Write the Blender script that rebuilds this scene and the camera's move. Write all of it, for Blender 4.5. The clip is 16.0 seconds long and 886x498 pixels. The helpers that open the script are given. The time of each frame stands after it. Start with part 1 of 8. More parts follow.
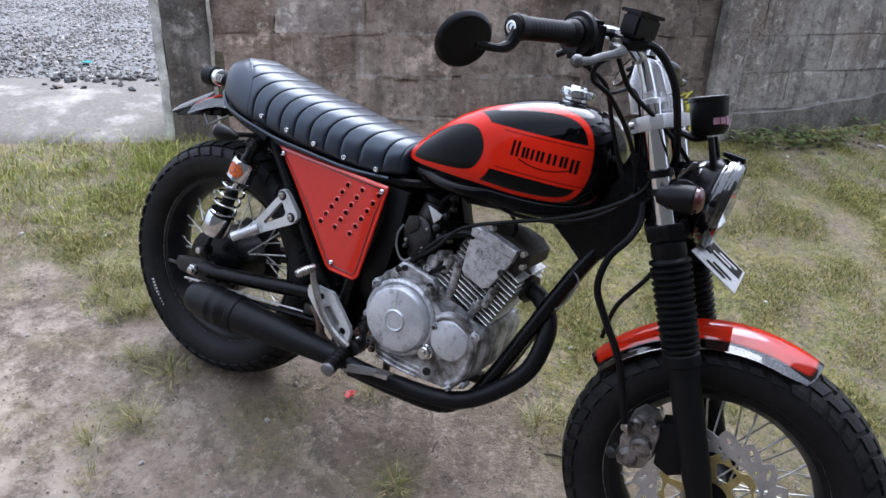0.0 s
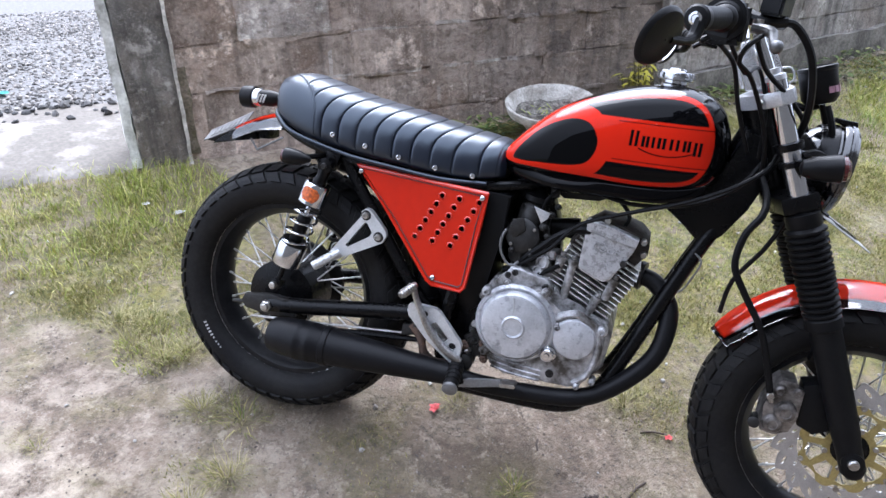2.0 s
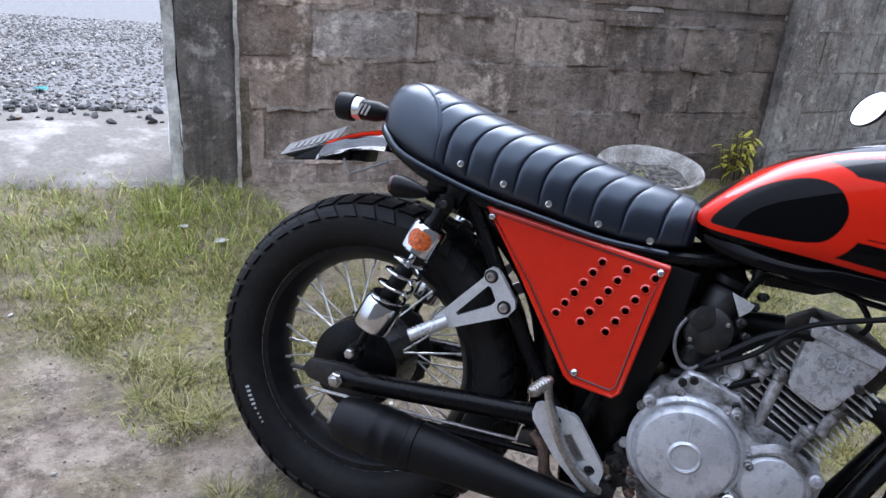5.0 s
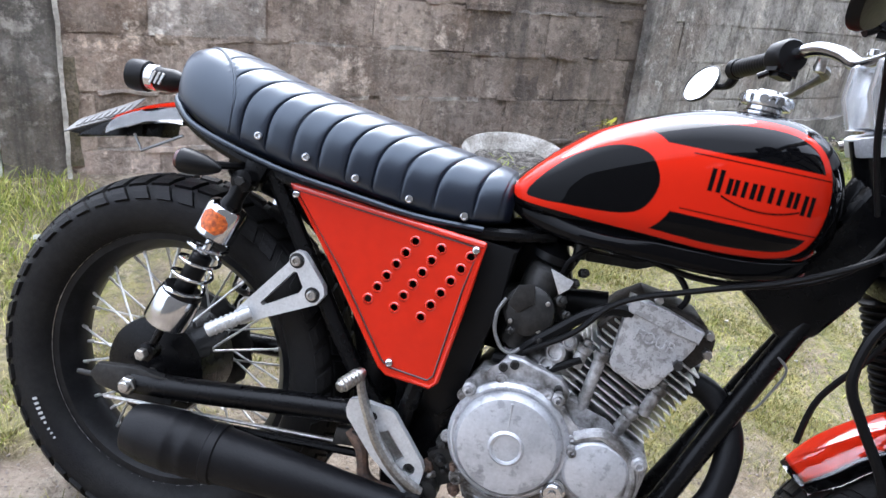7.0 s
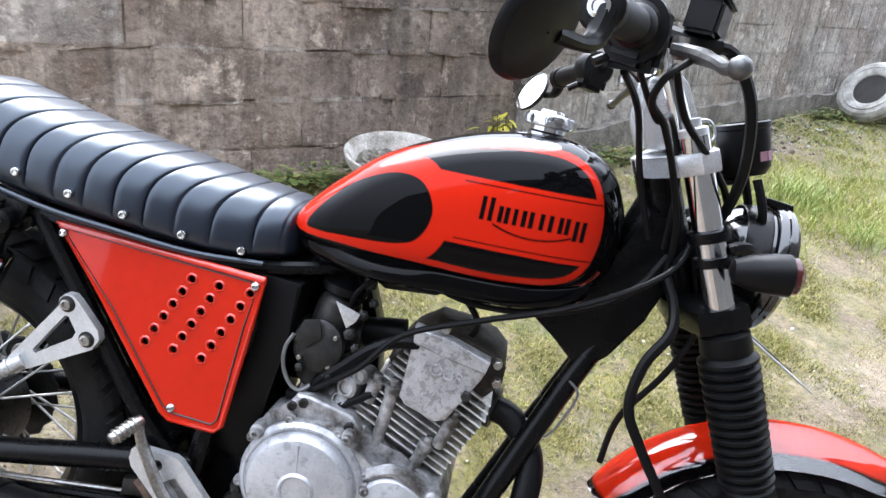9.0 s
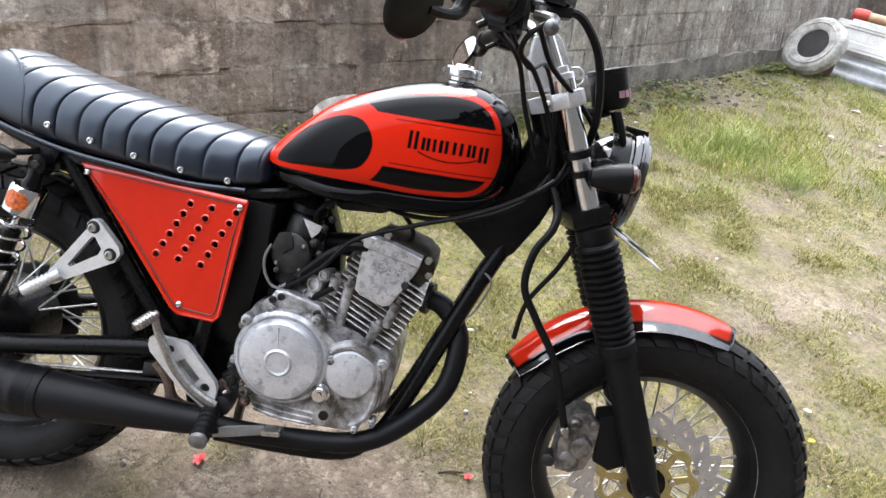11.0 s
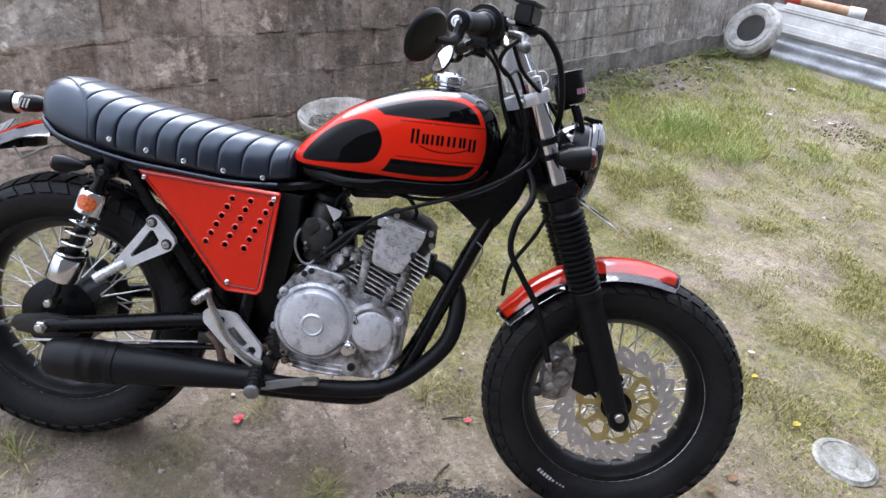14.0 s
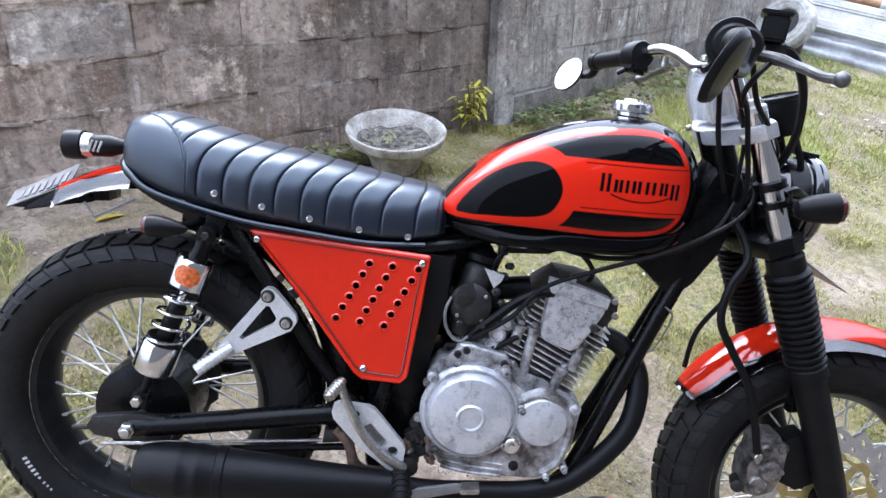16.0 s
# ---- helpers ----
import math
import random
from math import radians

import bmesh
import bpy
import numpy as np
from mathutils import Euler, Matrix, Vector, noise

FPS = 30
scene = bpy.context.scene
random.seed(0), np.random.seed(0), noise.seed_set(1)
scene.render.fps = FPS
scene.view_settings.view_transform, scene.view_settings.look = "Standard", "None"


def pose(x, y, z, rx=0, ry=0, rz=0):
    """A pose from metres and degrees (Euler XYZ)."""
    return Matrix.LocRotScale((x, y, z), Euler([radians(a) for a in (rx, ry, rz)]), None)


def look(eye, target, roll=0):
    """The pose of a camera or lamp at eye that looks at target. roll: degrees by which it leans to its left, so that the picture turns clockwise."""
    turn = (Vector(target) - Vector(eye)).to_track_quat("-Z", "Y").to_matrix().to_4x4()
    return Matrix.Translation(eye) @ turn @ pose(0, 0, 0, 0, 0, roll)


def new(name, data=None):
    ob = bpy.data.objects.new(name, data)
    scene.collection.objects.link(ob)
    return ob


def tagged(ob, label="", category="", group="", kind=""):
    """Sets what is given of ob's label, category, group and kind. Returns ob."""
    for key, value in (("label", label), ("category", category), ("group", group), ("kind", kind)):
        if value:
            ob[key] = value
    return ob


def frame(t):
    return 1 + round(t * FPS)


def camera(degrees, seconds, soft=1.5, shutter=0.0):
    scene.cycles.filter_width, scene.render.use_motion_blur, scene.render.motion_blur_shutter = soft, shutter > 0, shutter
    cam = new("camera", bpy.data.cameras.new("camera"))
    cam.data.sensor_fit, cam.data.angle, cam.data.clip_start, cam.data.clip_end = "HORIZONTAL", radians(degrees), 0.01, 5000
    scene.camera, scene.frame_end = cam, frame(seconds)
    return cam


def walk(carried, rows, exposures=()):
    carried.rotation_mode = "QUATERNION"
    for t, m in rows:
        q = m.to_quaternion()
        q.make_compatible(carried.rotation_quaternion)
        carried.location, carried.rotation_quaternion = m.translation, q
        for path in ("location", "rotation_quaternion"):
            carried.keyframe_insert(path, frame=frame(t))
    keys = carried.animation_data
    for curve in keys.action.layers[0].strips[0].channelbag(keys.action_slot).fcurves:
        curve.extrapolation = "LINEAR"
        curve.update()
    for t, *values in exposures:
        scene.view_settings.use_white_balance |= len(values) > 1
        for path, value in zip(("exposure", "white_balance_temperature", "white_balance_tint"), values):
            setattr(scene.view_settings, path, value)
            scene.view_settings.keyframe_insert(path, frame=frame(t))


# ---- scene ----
cam = camera(64.1, 16.0, soft=1.5)
PATH = [
    (0, (-0.112, -1.598, 1.188), (0.283, 0.175, 0.352), 2.2),
    (0.5, (-0.236, -1.505, 1.184), (0.307, 0.231, 0.353), -0.7),
    (1, (-0.335, -1.446, 1.17), (0.392, 0.142, 0.194), 2.9),
    (1.5, (-0.463, -1.412, 1.199), (0.367, 0.148, 0.262), -0.5),
    (2, (-0.527, -1.406, 1.212), (0.144, 0.261, 0.335), -1.8),
    (2.5, (-0.538, -1.445, 1.212), (-0.016, 0.279, 0.343), -1.4),
    (3, (-0.555, -1.444, 1.203), (-0.143, 0.327, 0.37), -0.8),
    (3.2, (-0.565, -1.446, 1.201), (-0.171, 0.346, 0.404), 0.2),
    (5.3, (-0.598, -0.928, 1.041), (0.105, 0.803, 0.326), 5.2),
    (5.5, (-0.582, -0.920, 1.033), (0.147, 0.806, 0.332), 5.6),
    (6, (-0.541, -0.917, 1.015), (0.257, 0.773, 0.303), 6.2),
    (6.5, (-0.493, -0.928, 1.010), (0.359, 0.737, 0.300), 6.2),
    (7, (-0.428, -0.948, 1.008), (0.485, 0.682, 0.292), 6.0),
    (7.5, (-0.358, -0.965, 1.017), (0.595, 0.634, 0.285), 5.8),
    (8, (-0.285, -0.986, 1.053), (0.688, 0.604, 0.329), 5.5),
    (8.5, (-0.245, -0.995, 1.077), (0.762, 0.587, 0.380), 5.3),
    (9, (-0.209, -1.002, 1.072), (0.837, 0.536, 0.335), 5.5),
    (9.2, (-0.199, -1.013, 1.073), (0.860, 0.502, 0.309), 5.4),
    (11.3, (-0.386, -1.354, 1.136), (0.703, 0.11, 0.318), 3.6),
    (11.5, (-0.431, -1.385, 1.149), (0.693, 0.055, 0.334), 3.5),
    (12, (-0.425, -1.396, 1.139), (0.651, 0.014, 0.215), 2.5),
    (12.5, (-0.508, -1.47, 1.17), (0.634, -0.114, 0.244), 2.9),
    (13, (-0.524, -1.49, 1.169), (0.629, -0.148, 0.236), 3.0),
    (13.5, (-0.527, -1.49, 1.171), (0.629, -0.121, 0.283), 2.3),
    (14, (-0.538, -1.475, 1.186), (0.613, -0.061, 0.364), 2.1),
    (14.5, (-0.529, -1.376, 1.204), (0.569, 0.073, 0.369), 0.7),
    (15, (-0.506, -1.239, 1.212), (0.556, 0.234, 0.375), 0.1),
    (15.5, (-0.525, -1.141, 1.196), (0.528, 0.311, 0.313), 3.3),
    (16, (-0.606, -0.989, 1.173), (0.583, 0.385, 0.339), 1.5),
]
walk(cam, [(t, look(eye, target, roll)) for t, eye, target, roll in PATH],
     [(0, 0.88, 5650, 14), (0.5, 1.12, 5650, 14), (1.5, 1.36, 5650, 14), (2.2, 1.34, 5680, 14.5), (3.0, 1.0, 5780, 16), (5.3, 0.95, 5480, 14), (6.2, 1.2, 5480, 13.5), (7, 1.66, 5800, 12), (8, 1.8, 5850, 12), (9.2, 1.7, 6000, 11),
      (11.3, 1.56, 6330, 11), (11.8, 1.52, 6330, 11), (12.9, 1.32, 6250, 11), (14, 1.25, 5850, 14.5), (15, 1.5, 5520, 15), (16, 1.6, 5550, 14)])

# ---- light: bright overcast day ----
world = bpy.data.worlds.new("overcast")
scene.world = world
world.use_nodes = True
wn = world.node_tree
sky = wn.nodes.new("ShaderNodeTexSky")
sky.sky_type = "NISHITA"
sky.sun_disc = False
sky.sun_elevation, sky.sun_rotation = radians(50), radians(20)
sky.air_density, sky.dust_density, sky.ozone_density = 1.0, 5.0, 1.0
haze = wn.nodes.new("ShaderNodeMix")
haze.data_type = "RGBA"
haze.inputs[0].default_value = 0.82
up = wn.nodes.new("ShaderNodeTexCoord")
sep = wn.nodes.new("ShaderNodeSeparateXYZ")
wn.links.new(up.outputs["Generated"], sep.inputs[0])
cloud = wn.nodes.new("ShaderNodeMapRange")  # overcast: three times brighter overhead than at the horizon
cloud.inputs[3].default_value, cloud.inputs[4].default_value = 0.3, 1.0
wn.links.new(sep.outputs[2], cloud.inputs[0])
grey = wn.nodes.new("ShaderNodeVectorMath")
grey.operation = "SCALE"
grey.inputs[0].default_value = (15.0, 15.6, 16.8)
wn.links.new(cloud.outputs[0], grey.inputs["Scale"])
wn.links.new(grey.outputs[0], haze.inputs[7])
wn.links.new(sky.outputs[0], haze.inputs[6])
wn.links.new(haze.outputs[2], wn.nodes["Background"].inputs[0])
wn.nodes["Background"].inputs[1].default_value = 0.13
sun = new("sun", bpy.data.lights.new("sun", "SUN"))
sun.data.energy, sun.data.angle, sun.data.color = 2.1, radians(48), (1.0, 0.985, 0.96)
sun.matrix_world = look((2.0, 5.6, 7.0), (0, 0, 0))  # a bright veil of cloud beyond the wall


# ---- materials ----
def mat(name, base, rough=0.6, metal=0.0, vary=0.25, scale=20.0, fine=180.0, bump=0.0, bscale=None, coat=0.0,
        second=None, amount=0.5, rand=0.0, sheen=0.0, spec=0.5):
    """A principled material: two colours mixed by broad noise, fine grain, roughness wear and bump."""
    m = bpy.data.materials.new(name)
    m.use_nodes = True
    nt = m.node_tree
    p = nt.nodes["Principled BSDF"]
    tc = nt.nodes.new("ShaderNodeTexCoord")
    n1 = nt.nodes.new("ShaderNodeTexNoise")
    n1.inputs["Scale"].default_value, n1.inputs["Detail"].default_value, n1.inputs["Roughness"].default_value = scale, 6, 0.62
    n2 = nt.nodes.new("ShaderNodeTexNoise")
    n2.inputs["Scale"].default_value, n2.inputs["Detail"].default_value = fine, 3
    for n in (n1, n2):
        nt.links.new(tc.outputs["Object"], n.inputs["Vector"])
    ramp = nt.nodes.new("ShaderNodeMapRange")
    ramp.inputs[1].default_value, ramp.inputs[2].default_value = 0.5 - 0.28 * amount, 0.78 - 0.28 * amount
    nt.links.new(n1.outputs[0], ramp.inputs[0])
    mix = nt.nodes.new("ShaderNodeMix")
    mix.data_type = "RGBA"
    b2 = second or tuple(c * (1 - vary) for c in base)
    mix.inputs[6].default_value, mix.inputs[7].default_value = (*base, 1), (*b2, 1)
    nt.links.new(ramp.outputs[0], mix.inputs[0])
    grain = nt.nodes.new("ShaderNodeMapRange")
    grain.inputs[1].default_value, grain.inputs[2].default_value = 0.3, 0.7
    grain.inputs[3].default_value, grain.inputs[4].default_value = 1 - vary * 0.8, 1 + vary * 0.5
    nt.links.new(n2.outputs[0], grain.inputs[0])
    mul = nt.nodes.new("ShaderNodeVectorMath")
    mul.operation = "SCALE"
    nt.links.new(mix.outputs[2], mul.inputs[0])
    last = grain.outputs[0]
    if rand:
        oi = nt.nodes.new("ShaderNodeObjectInfo")
        rr = nt.nodes.new("ShaderNodeMapRange")
        rr.inputs[3].default_value, rr.inputs[4].default_value = 1 - rand, 1 + rand
        nt.links.new(oi.outputs["Random"], rr.inputs[0])
        mm = nt.nodes.new("ShaderNodeMath")
        mm.operation = "MULTIPLY"
        nt.links.new(rr.outputs[0], mm.inputs[0])
        nt.links.new(last, mm.inputs[1])
        last = mm.outputs[0]
    nt.links.new(last, mul.inputs["Scale"])
    nt.links.new(mul.outputs[0], p.inputs["Base Color"])
    rg = nt.nodes.new("ShaderNodeMapRange")
    rg.inputs[3].default_value, rg.inputs[4].default_value = max(rough - 0.09, 0.02), min(rough + 0.12, 1)
    nt.links.new(n1.outputs[0], rg.inputs[0])
    nt.links.new(rg.outputs[0], p.inputs["Roughness"])
    p.inputs["Metallic"].default_value = metal
    p.inputs["Coat Weight"].default_value = coat
    p.inputs["Coat Roughness"].default_value = 0.04
    p.inputs["Sheen Weight"].default_value = sheen
    p.inputs["Specular IOR Level"].default_value = spec
    if bump:
        b = nt.nodes.new("ShaderNodeBump")
        b.inputs["Strength"].default_value = bump
        b.inputs["Distance"].default_value = 0.004
        nb = nt.nodes.new("ShaderNodeTexNoise")
        nb.inputs["Scale"].default_value, nb.inputs["Detail"].default_value = bscale or fine, 5
        nt.links.new(tc.outputs["Object"], nb.inputs["Vector"])
        nt.links.new(nb.outputs[0], b.inputs["Height"])
        nt.links.new(b.outputs[0], p.inputs["Normal"])
    return m


RUBBER = mat("tyre rubber", (0.0075, 0.0073, 0.0082), 0.55, vary=0.3, scale=9, fine=120, bump=0.25, bscale=260, second=(0.014, 0.0135, 0.013), spec=0.14)
LEATHER = mat("black leather", (0.006, 0.008, 0.016), 0.31, vary=0.2, scale=14, fine=600, bump=0.02, bscale=420, spec=0.72)
LEATHER.node_tree.nodes["Principled BSDF"].inputs["Specular Tint"].default_value = (0.78, 0.89, 1.0, 1)
FRAMEBLACK = mat("black frame paint", (0.0035, 0.0035, 0.004), 0.26, vary=0.3, scale=25, fine=150, bump=0.03, spec=0.16)
MATTBLACK = mat("matt black heat paint", (0.0055, 0.0055, 0.0065), 0.42, vary=0.3, scale=18, fine=220, bump=0.1, spec=0.16)
PLASTIC = mat("black plastic", (0.0045, 0.0045, 0.005), 0.36, vary=0.2, scale=30, fine=300, bump=0.05, spec=0.16)
RUBBERHOSE = mat("black hose rubber", (0.0045, 0.0045, 0.005), 0.45, vary=0.2, fine=200, spec=0.14)
CHROME = mat("chrome", (0.58, 0.59, 0.61), 0.1, 1.0, vary=0.08, scale=25, fine=90)
STEEL = mat("worn steel", (0.5, 0.5, 0.49), 0.32, 1.0, vary=0.35, scale=40, fine=240, bump=0.08, second=(0.3, 0.27, 0.24), amount=0.4)
ALLOY = mat("brushed silver alloy", (0.62, 0.63, 0.65), 0.33, 0.6, vary=0.18, scale=22, fine=300, bump=0.06)
BRIGHTALLOY = mat("polished bar alloy", (0.78, 0.79, 0.81), 0.22, 0.8, vary=0.12, scale=22, fine=260, bump=0.03)
LAMPBLACK = mat("gloss black lamp enamel", (0.006, 0.006, 0.007), 0.13, vary=0.2, scale=20, fine=150, coat=0.8, spec=0.5)
ALUPAINT = mat("silver painted aluminium", (0.62, 0.63, 0.64), 0.4, 0.55, vary=0.15, scale=24, fine=260, bump=0.05)
CASTING = mat("weathered cast aluminium", (0.54, 0.54, 0.555), 0.48, 0.55, vary=0.16, scale=24, fine=260, bump=0.18, bscale=260, second=(0.07, 0.063, 0.055), amount=0.6)


def flaked(name, base, bare, scale, at, rough, metal, grime=0.35):
    """Silver paint that has flaked off in hard-edged patches, with grime in the fine grain."""
    m = mat(name, base, rough, metal, vary=0.1, scale=18, fine=240, bump=0.06, second=tuple(c * 0.72 for c in base), amount=0.35)
    nt = m.node_tree
    p = nt.nodes["Principled BSDF"]
    tc = nt.nodes.new("ShaderNodeTexCoord")
    last = p.inputs["Base Color"].links[0].from_socket
    for sc, lo, hi, top, tone in ((scale, at, at + 0.03, 0.5, bare), (scale * 5, 0.56, 0.64, grime, tuple(c * 0.35 for c in bare))):
        n = nt.nodes.new("ShaderNodeTexNoise")
        n.inputs["Scale"].default_value, n.inputs["Detail"].default_value, n.inputs["Roughness"].default_value = sc, 6, 0.62
        nt.links.new(tc.outputs["Object"], n.inputs["Vector"])
        r = nt.nodes.new("ShaderNodeMapRange")
        r.inputs[1].default_value, r.inputs[2].default_value, r.inputs[4].default_value = lo, hi, top
        nt.links.new(n.outputs[0], r.inputs[0])
        x = nt.nodes.new("ShaderNodeMix")
        x.data_type = "RGBA"
        x.inputs[7].default_value = (*tone, 1)
        nt.links.new(r.outputs[0], x.inputs[0])
        nt.links.new(last, x.inputs[6])
        last = x.outputs[2]
    nt.links.new(last, p.inputs["Base Color"])
    return m


COVERALU = flaked("flaking silver engine paint", (0.53, 0.54, 0.565), (0.2, 0.2, 0.215), 13, 0.6, 0.42, 0.5)
PITTED = flaked("pitted silver head cover", (0.5, 0.505, 0.52), (0.15, 0.142, 0.135), 70, 0.52, 0.45, 0.5, 0.5)
HEADALU = mat("oil stained head casting", (0.055, 0.046, 0.038), 0.6, 0.15, vary=0.4, scale=24, fine=200, bump=0.4, bscale=120, second=(0.016, 0.013, 0.011), amount=0.6, spec=0.25)
DARKMETAL = mat("greasy dark metal", (0.03, 0.029, 0.028), 0.45, 0.4, vary=0.4, scale=35, fine=200, bump=0.15, second=(0.01, 0.0095, 0.009))
GOLD = mat("gold anodised carrier", (0.5, 0.42, 0.18), 0.36, 0.75, vary=0.2, scale=30, fine=200)
DISC = mat("brushed disc steel", (0.56, 0.56, 0.57), 0.36, 0.85, vary=0.15, scale=22, fine=300, second=(0.4, 0.4, 0.41), amount=0.3)
RED = mat("orange red gloss paint", (0.47, 0.0165, 0.0035), 0.38, vary=0.06, scale=6, fine=60, coat=0.45, second=(0.42, 0.015, 0.0035), amount=0.35, spec=0.06)
REDGLOSS = mat("glossy red lip", (0.5, 0.018, 0.004), 0.3, vary=0.05, scale=6, fine=60, coat=1.0, spec=0.4)
PINSTRIPE = mat("black pinstripe", (0.03, 0.006, 0.005), 0.35, vary=0.1)
AMBER = mat("orange sticker", (0.75, 0.16, 0.02), 0.4, vary=0.4, scale=160, second=(0.25, 0.05, 0.02))
REDLENS = mat("red lens plastic", (0.06, 0.006, 0.005), 0.2, vary=0.1, coat=0.3)
WHITEPAINT = mat("white lettering", (0.5, 0.5, 0.5), 0.5, vary=0.2)
PLATE = mat("dirty white plate", (0.42, 0.42, 0.41), 0.4, vary=0.25, scale=40, second=(0.35, 0.35, 0.34))
WIRE = mat("bare grey cable", (0.2, 0.2, 0.2), 0.4, 0.5, vary=0.2)


def mirror_mat(name, rough):
    m = bpy.data.materials.new(name)
    m.use_nodes = True
    p = m.node_tree.nodes["Principled BSDF"]
    p.inputs["Base Color"].default_value = (0.9, 0.9, 0.9, 1)
    p.inputs["Metallic"].default_value, p.inputs["Roughness"].default_value = 1.0, rough
    return m


MIRROR = mirror_mat("mirror glass", 0.02)
LENS = bpy.data.materials.new("clear lamp lens")
LENS.use_nodes = True
LENS.node_tree.nodes["Principled BSDF"].inputs["Transmission Weight"].default_value = 1.0
LENS.node_tree.nodes["Principled BSDF"].inputs["Roughness"].default_value = 0.03


def tank_paint(name, gloss):
    """Gloss black with the red livery that the mesh carries as a paint mask."""
    m = bpy.data.materials.new(name)
    m.use_nodes = True
    nt = m.node_tree
    p = nt.nodes["Principled BSDF"]
    at = nt.nodes.new("ShaderNodeAttribute")
    at.attribute_name = "livery"
    mix = nt.nodes.new("ShaderNodeMix")
    mix.data_type = "RGBA"
    mix.inputs[6].default_value, mix.inputs[7].default_value = (0.0022, 0.0022, 0.0026, 1), (0.5, 0.0155, 0.004, 1)
    nt.links.new(at.outputs["Fac"], mix.inputs[0])
    nt.links.new(mix.outputs[2], p.inputs["Base Color"])
    tc = nt.nodes.new("ShaderNodeTexCoord")
    n = nt.nodes.new("ShaderNodeTexNoise")
    n.inputs["Scale"].default_value, n.inputs["Detail"].default_value = 14, 5
    nt.links.new(tc.outputs["Object"], n.inputs["Vector"])
    r = nt.nodes.new("ShaderNodeMapRange")
    r.inputs[3].default_value, r.inputs[4].default_value = 0.06, 0.24
    nt.links.new(n.outputs[0], r.inputs[0])
    nt.links.new(r.outputs[0], p.inputs["Roughness"])
    p.inputs["Coat Weight"].default_value, p.inputs["Coat Roughness"].default_value = 0.85, 0.03
    p.inputs["Specular IOR Level"].default_value = 0.0
    lw = nt.nodes.new("ShaderNodeLayerWeight")
    lw.inputs[0].default_value = 0.5
    gl = nt.nodes.new("ShaderNodeMapRange")
    gl.inputs[1].default_value, gl.inputs[2].default_value, gl.inputs[3].default_value, gl.inputs[4].default_value = 0.16, 0.55, gloss, 1.0
    nt.links.new(lw.outputs["Facing"], gl.inputs[0])
    nt.links.new(gl.outputs[0], p.inputs["Coat Weight"])
    return m


TANKPAINT = tank_paint("two tone tank paint", 0.18)
# tank paint again, red lightened and coat strengthened to carry the sky's light
GUARDPAINT = tank_paint("tank paint lightened for mudguards", 1.0)
GUARDPAINT.node_tree.nodes["Principled BSDF"].inputs["Coat IOR"].default_value = 2.3
GUARDPAINT.node_tree.nodes["Mix"].inputs[7].default_value = (0.74, 0.032, 0.007, 1)


# ---- mesh helpers ----
def finish(bm, angle=0.6):
    bmesh.ops.recalc_face_normals(bm, faces=bm.faces)
    for f in bm.faces:
        f.smooth = True
    for e in bm.edges:
        if len(e.link_faces) == 2 and e.calc_face_angle(0) > angle:
            e.smooth = False


def part(name, bm, material, parent=None, label="", m=None, angle=0.6):
    finish(bm, angle)
    me = bpy.data.meshes.new(name)
    bm.to_mesh(me)
    bm.free()
    if material:
        me.materials.append(material)
    ob = new(name, me)
    ob.parent = parent
    if m is not None:
        ob.matrix_basis = m
    if label:
        ob["label"] = label
    return ob


def again(name, ob, m, parent):
    """The same mesh once more, as an object of its own."""
    c = new(name, ob.data)
    c.parent = parent
    c.matrix_basis = m
    return c


def ring_faces(bm, rings, closed_u=True, cap=True, loop=False):
    n = len(rings[0])
    rs = list(rings) + ([rings[0]] if loop else [])
    for a, b in zip(rs, rs[1:]):
        for i in range(n if closed_u else n - 1):
            j = (i + 1) % n
            try:
                bm.faces.new((a[i], a[j], b[j], b[i]))
            except ValueError:
                pass
    if cap and not loop:
        for r in (rings[0], rings[-1]):
            try:
                bm.faces.new(r)
            except ValueError:
                pass


def spline(pts, k=6, closed=False):
    """Catmull-Rom through the points."""
    P = [Vector(p) for p in pts]
    if len(P) < 3 and not closed:
        return P
    out = []
    n = len(P)
    for i in range(n if closed else n - 1):
        if closed:
            a, b, c, d = P[i - 1], P[i], P[(i + 1) % n], P[(i + 2) % n]
        else:
            a, b, c, d = P[max(i - 1, 0)], P[i], P[i + 1], P[min(i + 2, n - 1)]
        for s in range(k):
            t = s / k
            out.append(0.5 * ((2 * b) + (c - a) * t + (2 * a - 5 * b + 4 * c - d) * t * t + (3 * b - a - 3 * c + d) * t ** 3))
    if not closed:
        out.append(P[-1])
    return out


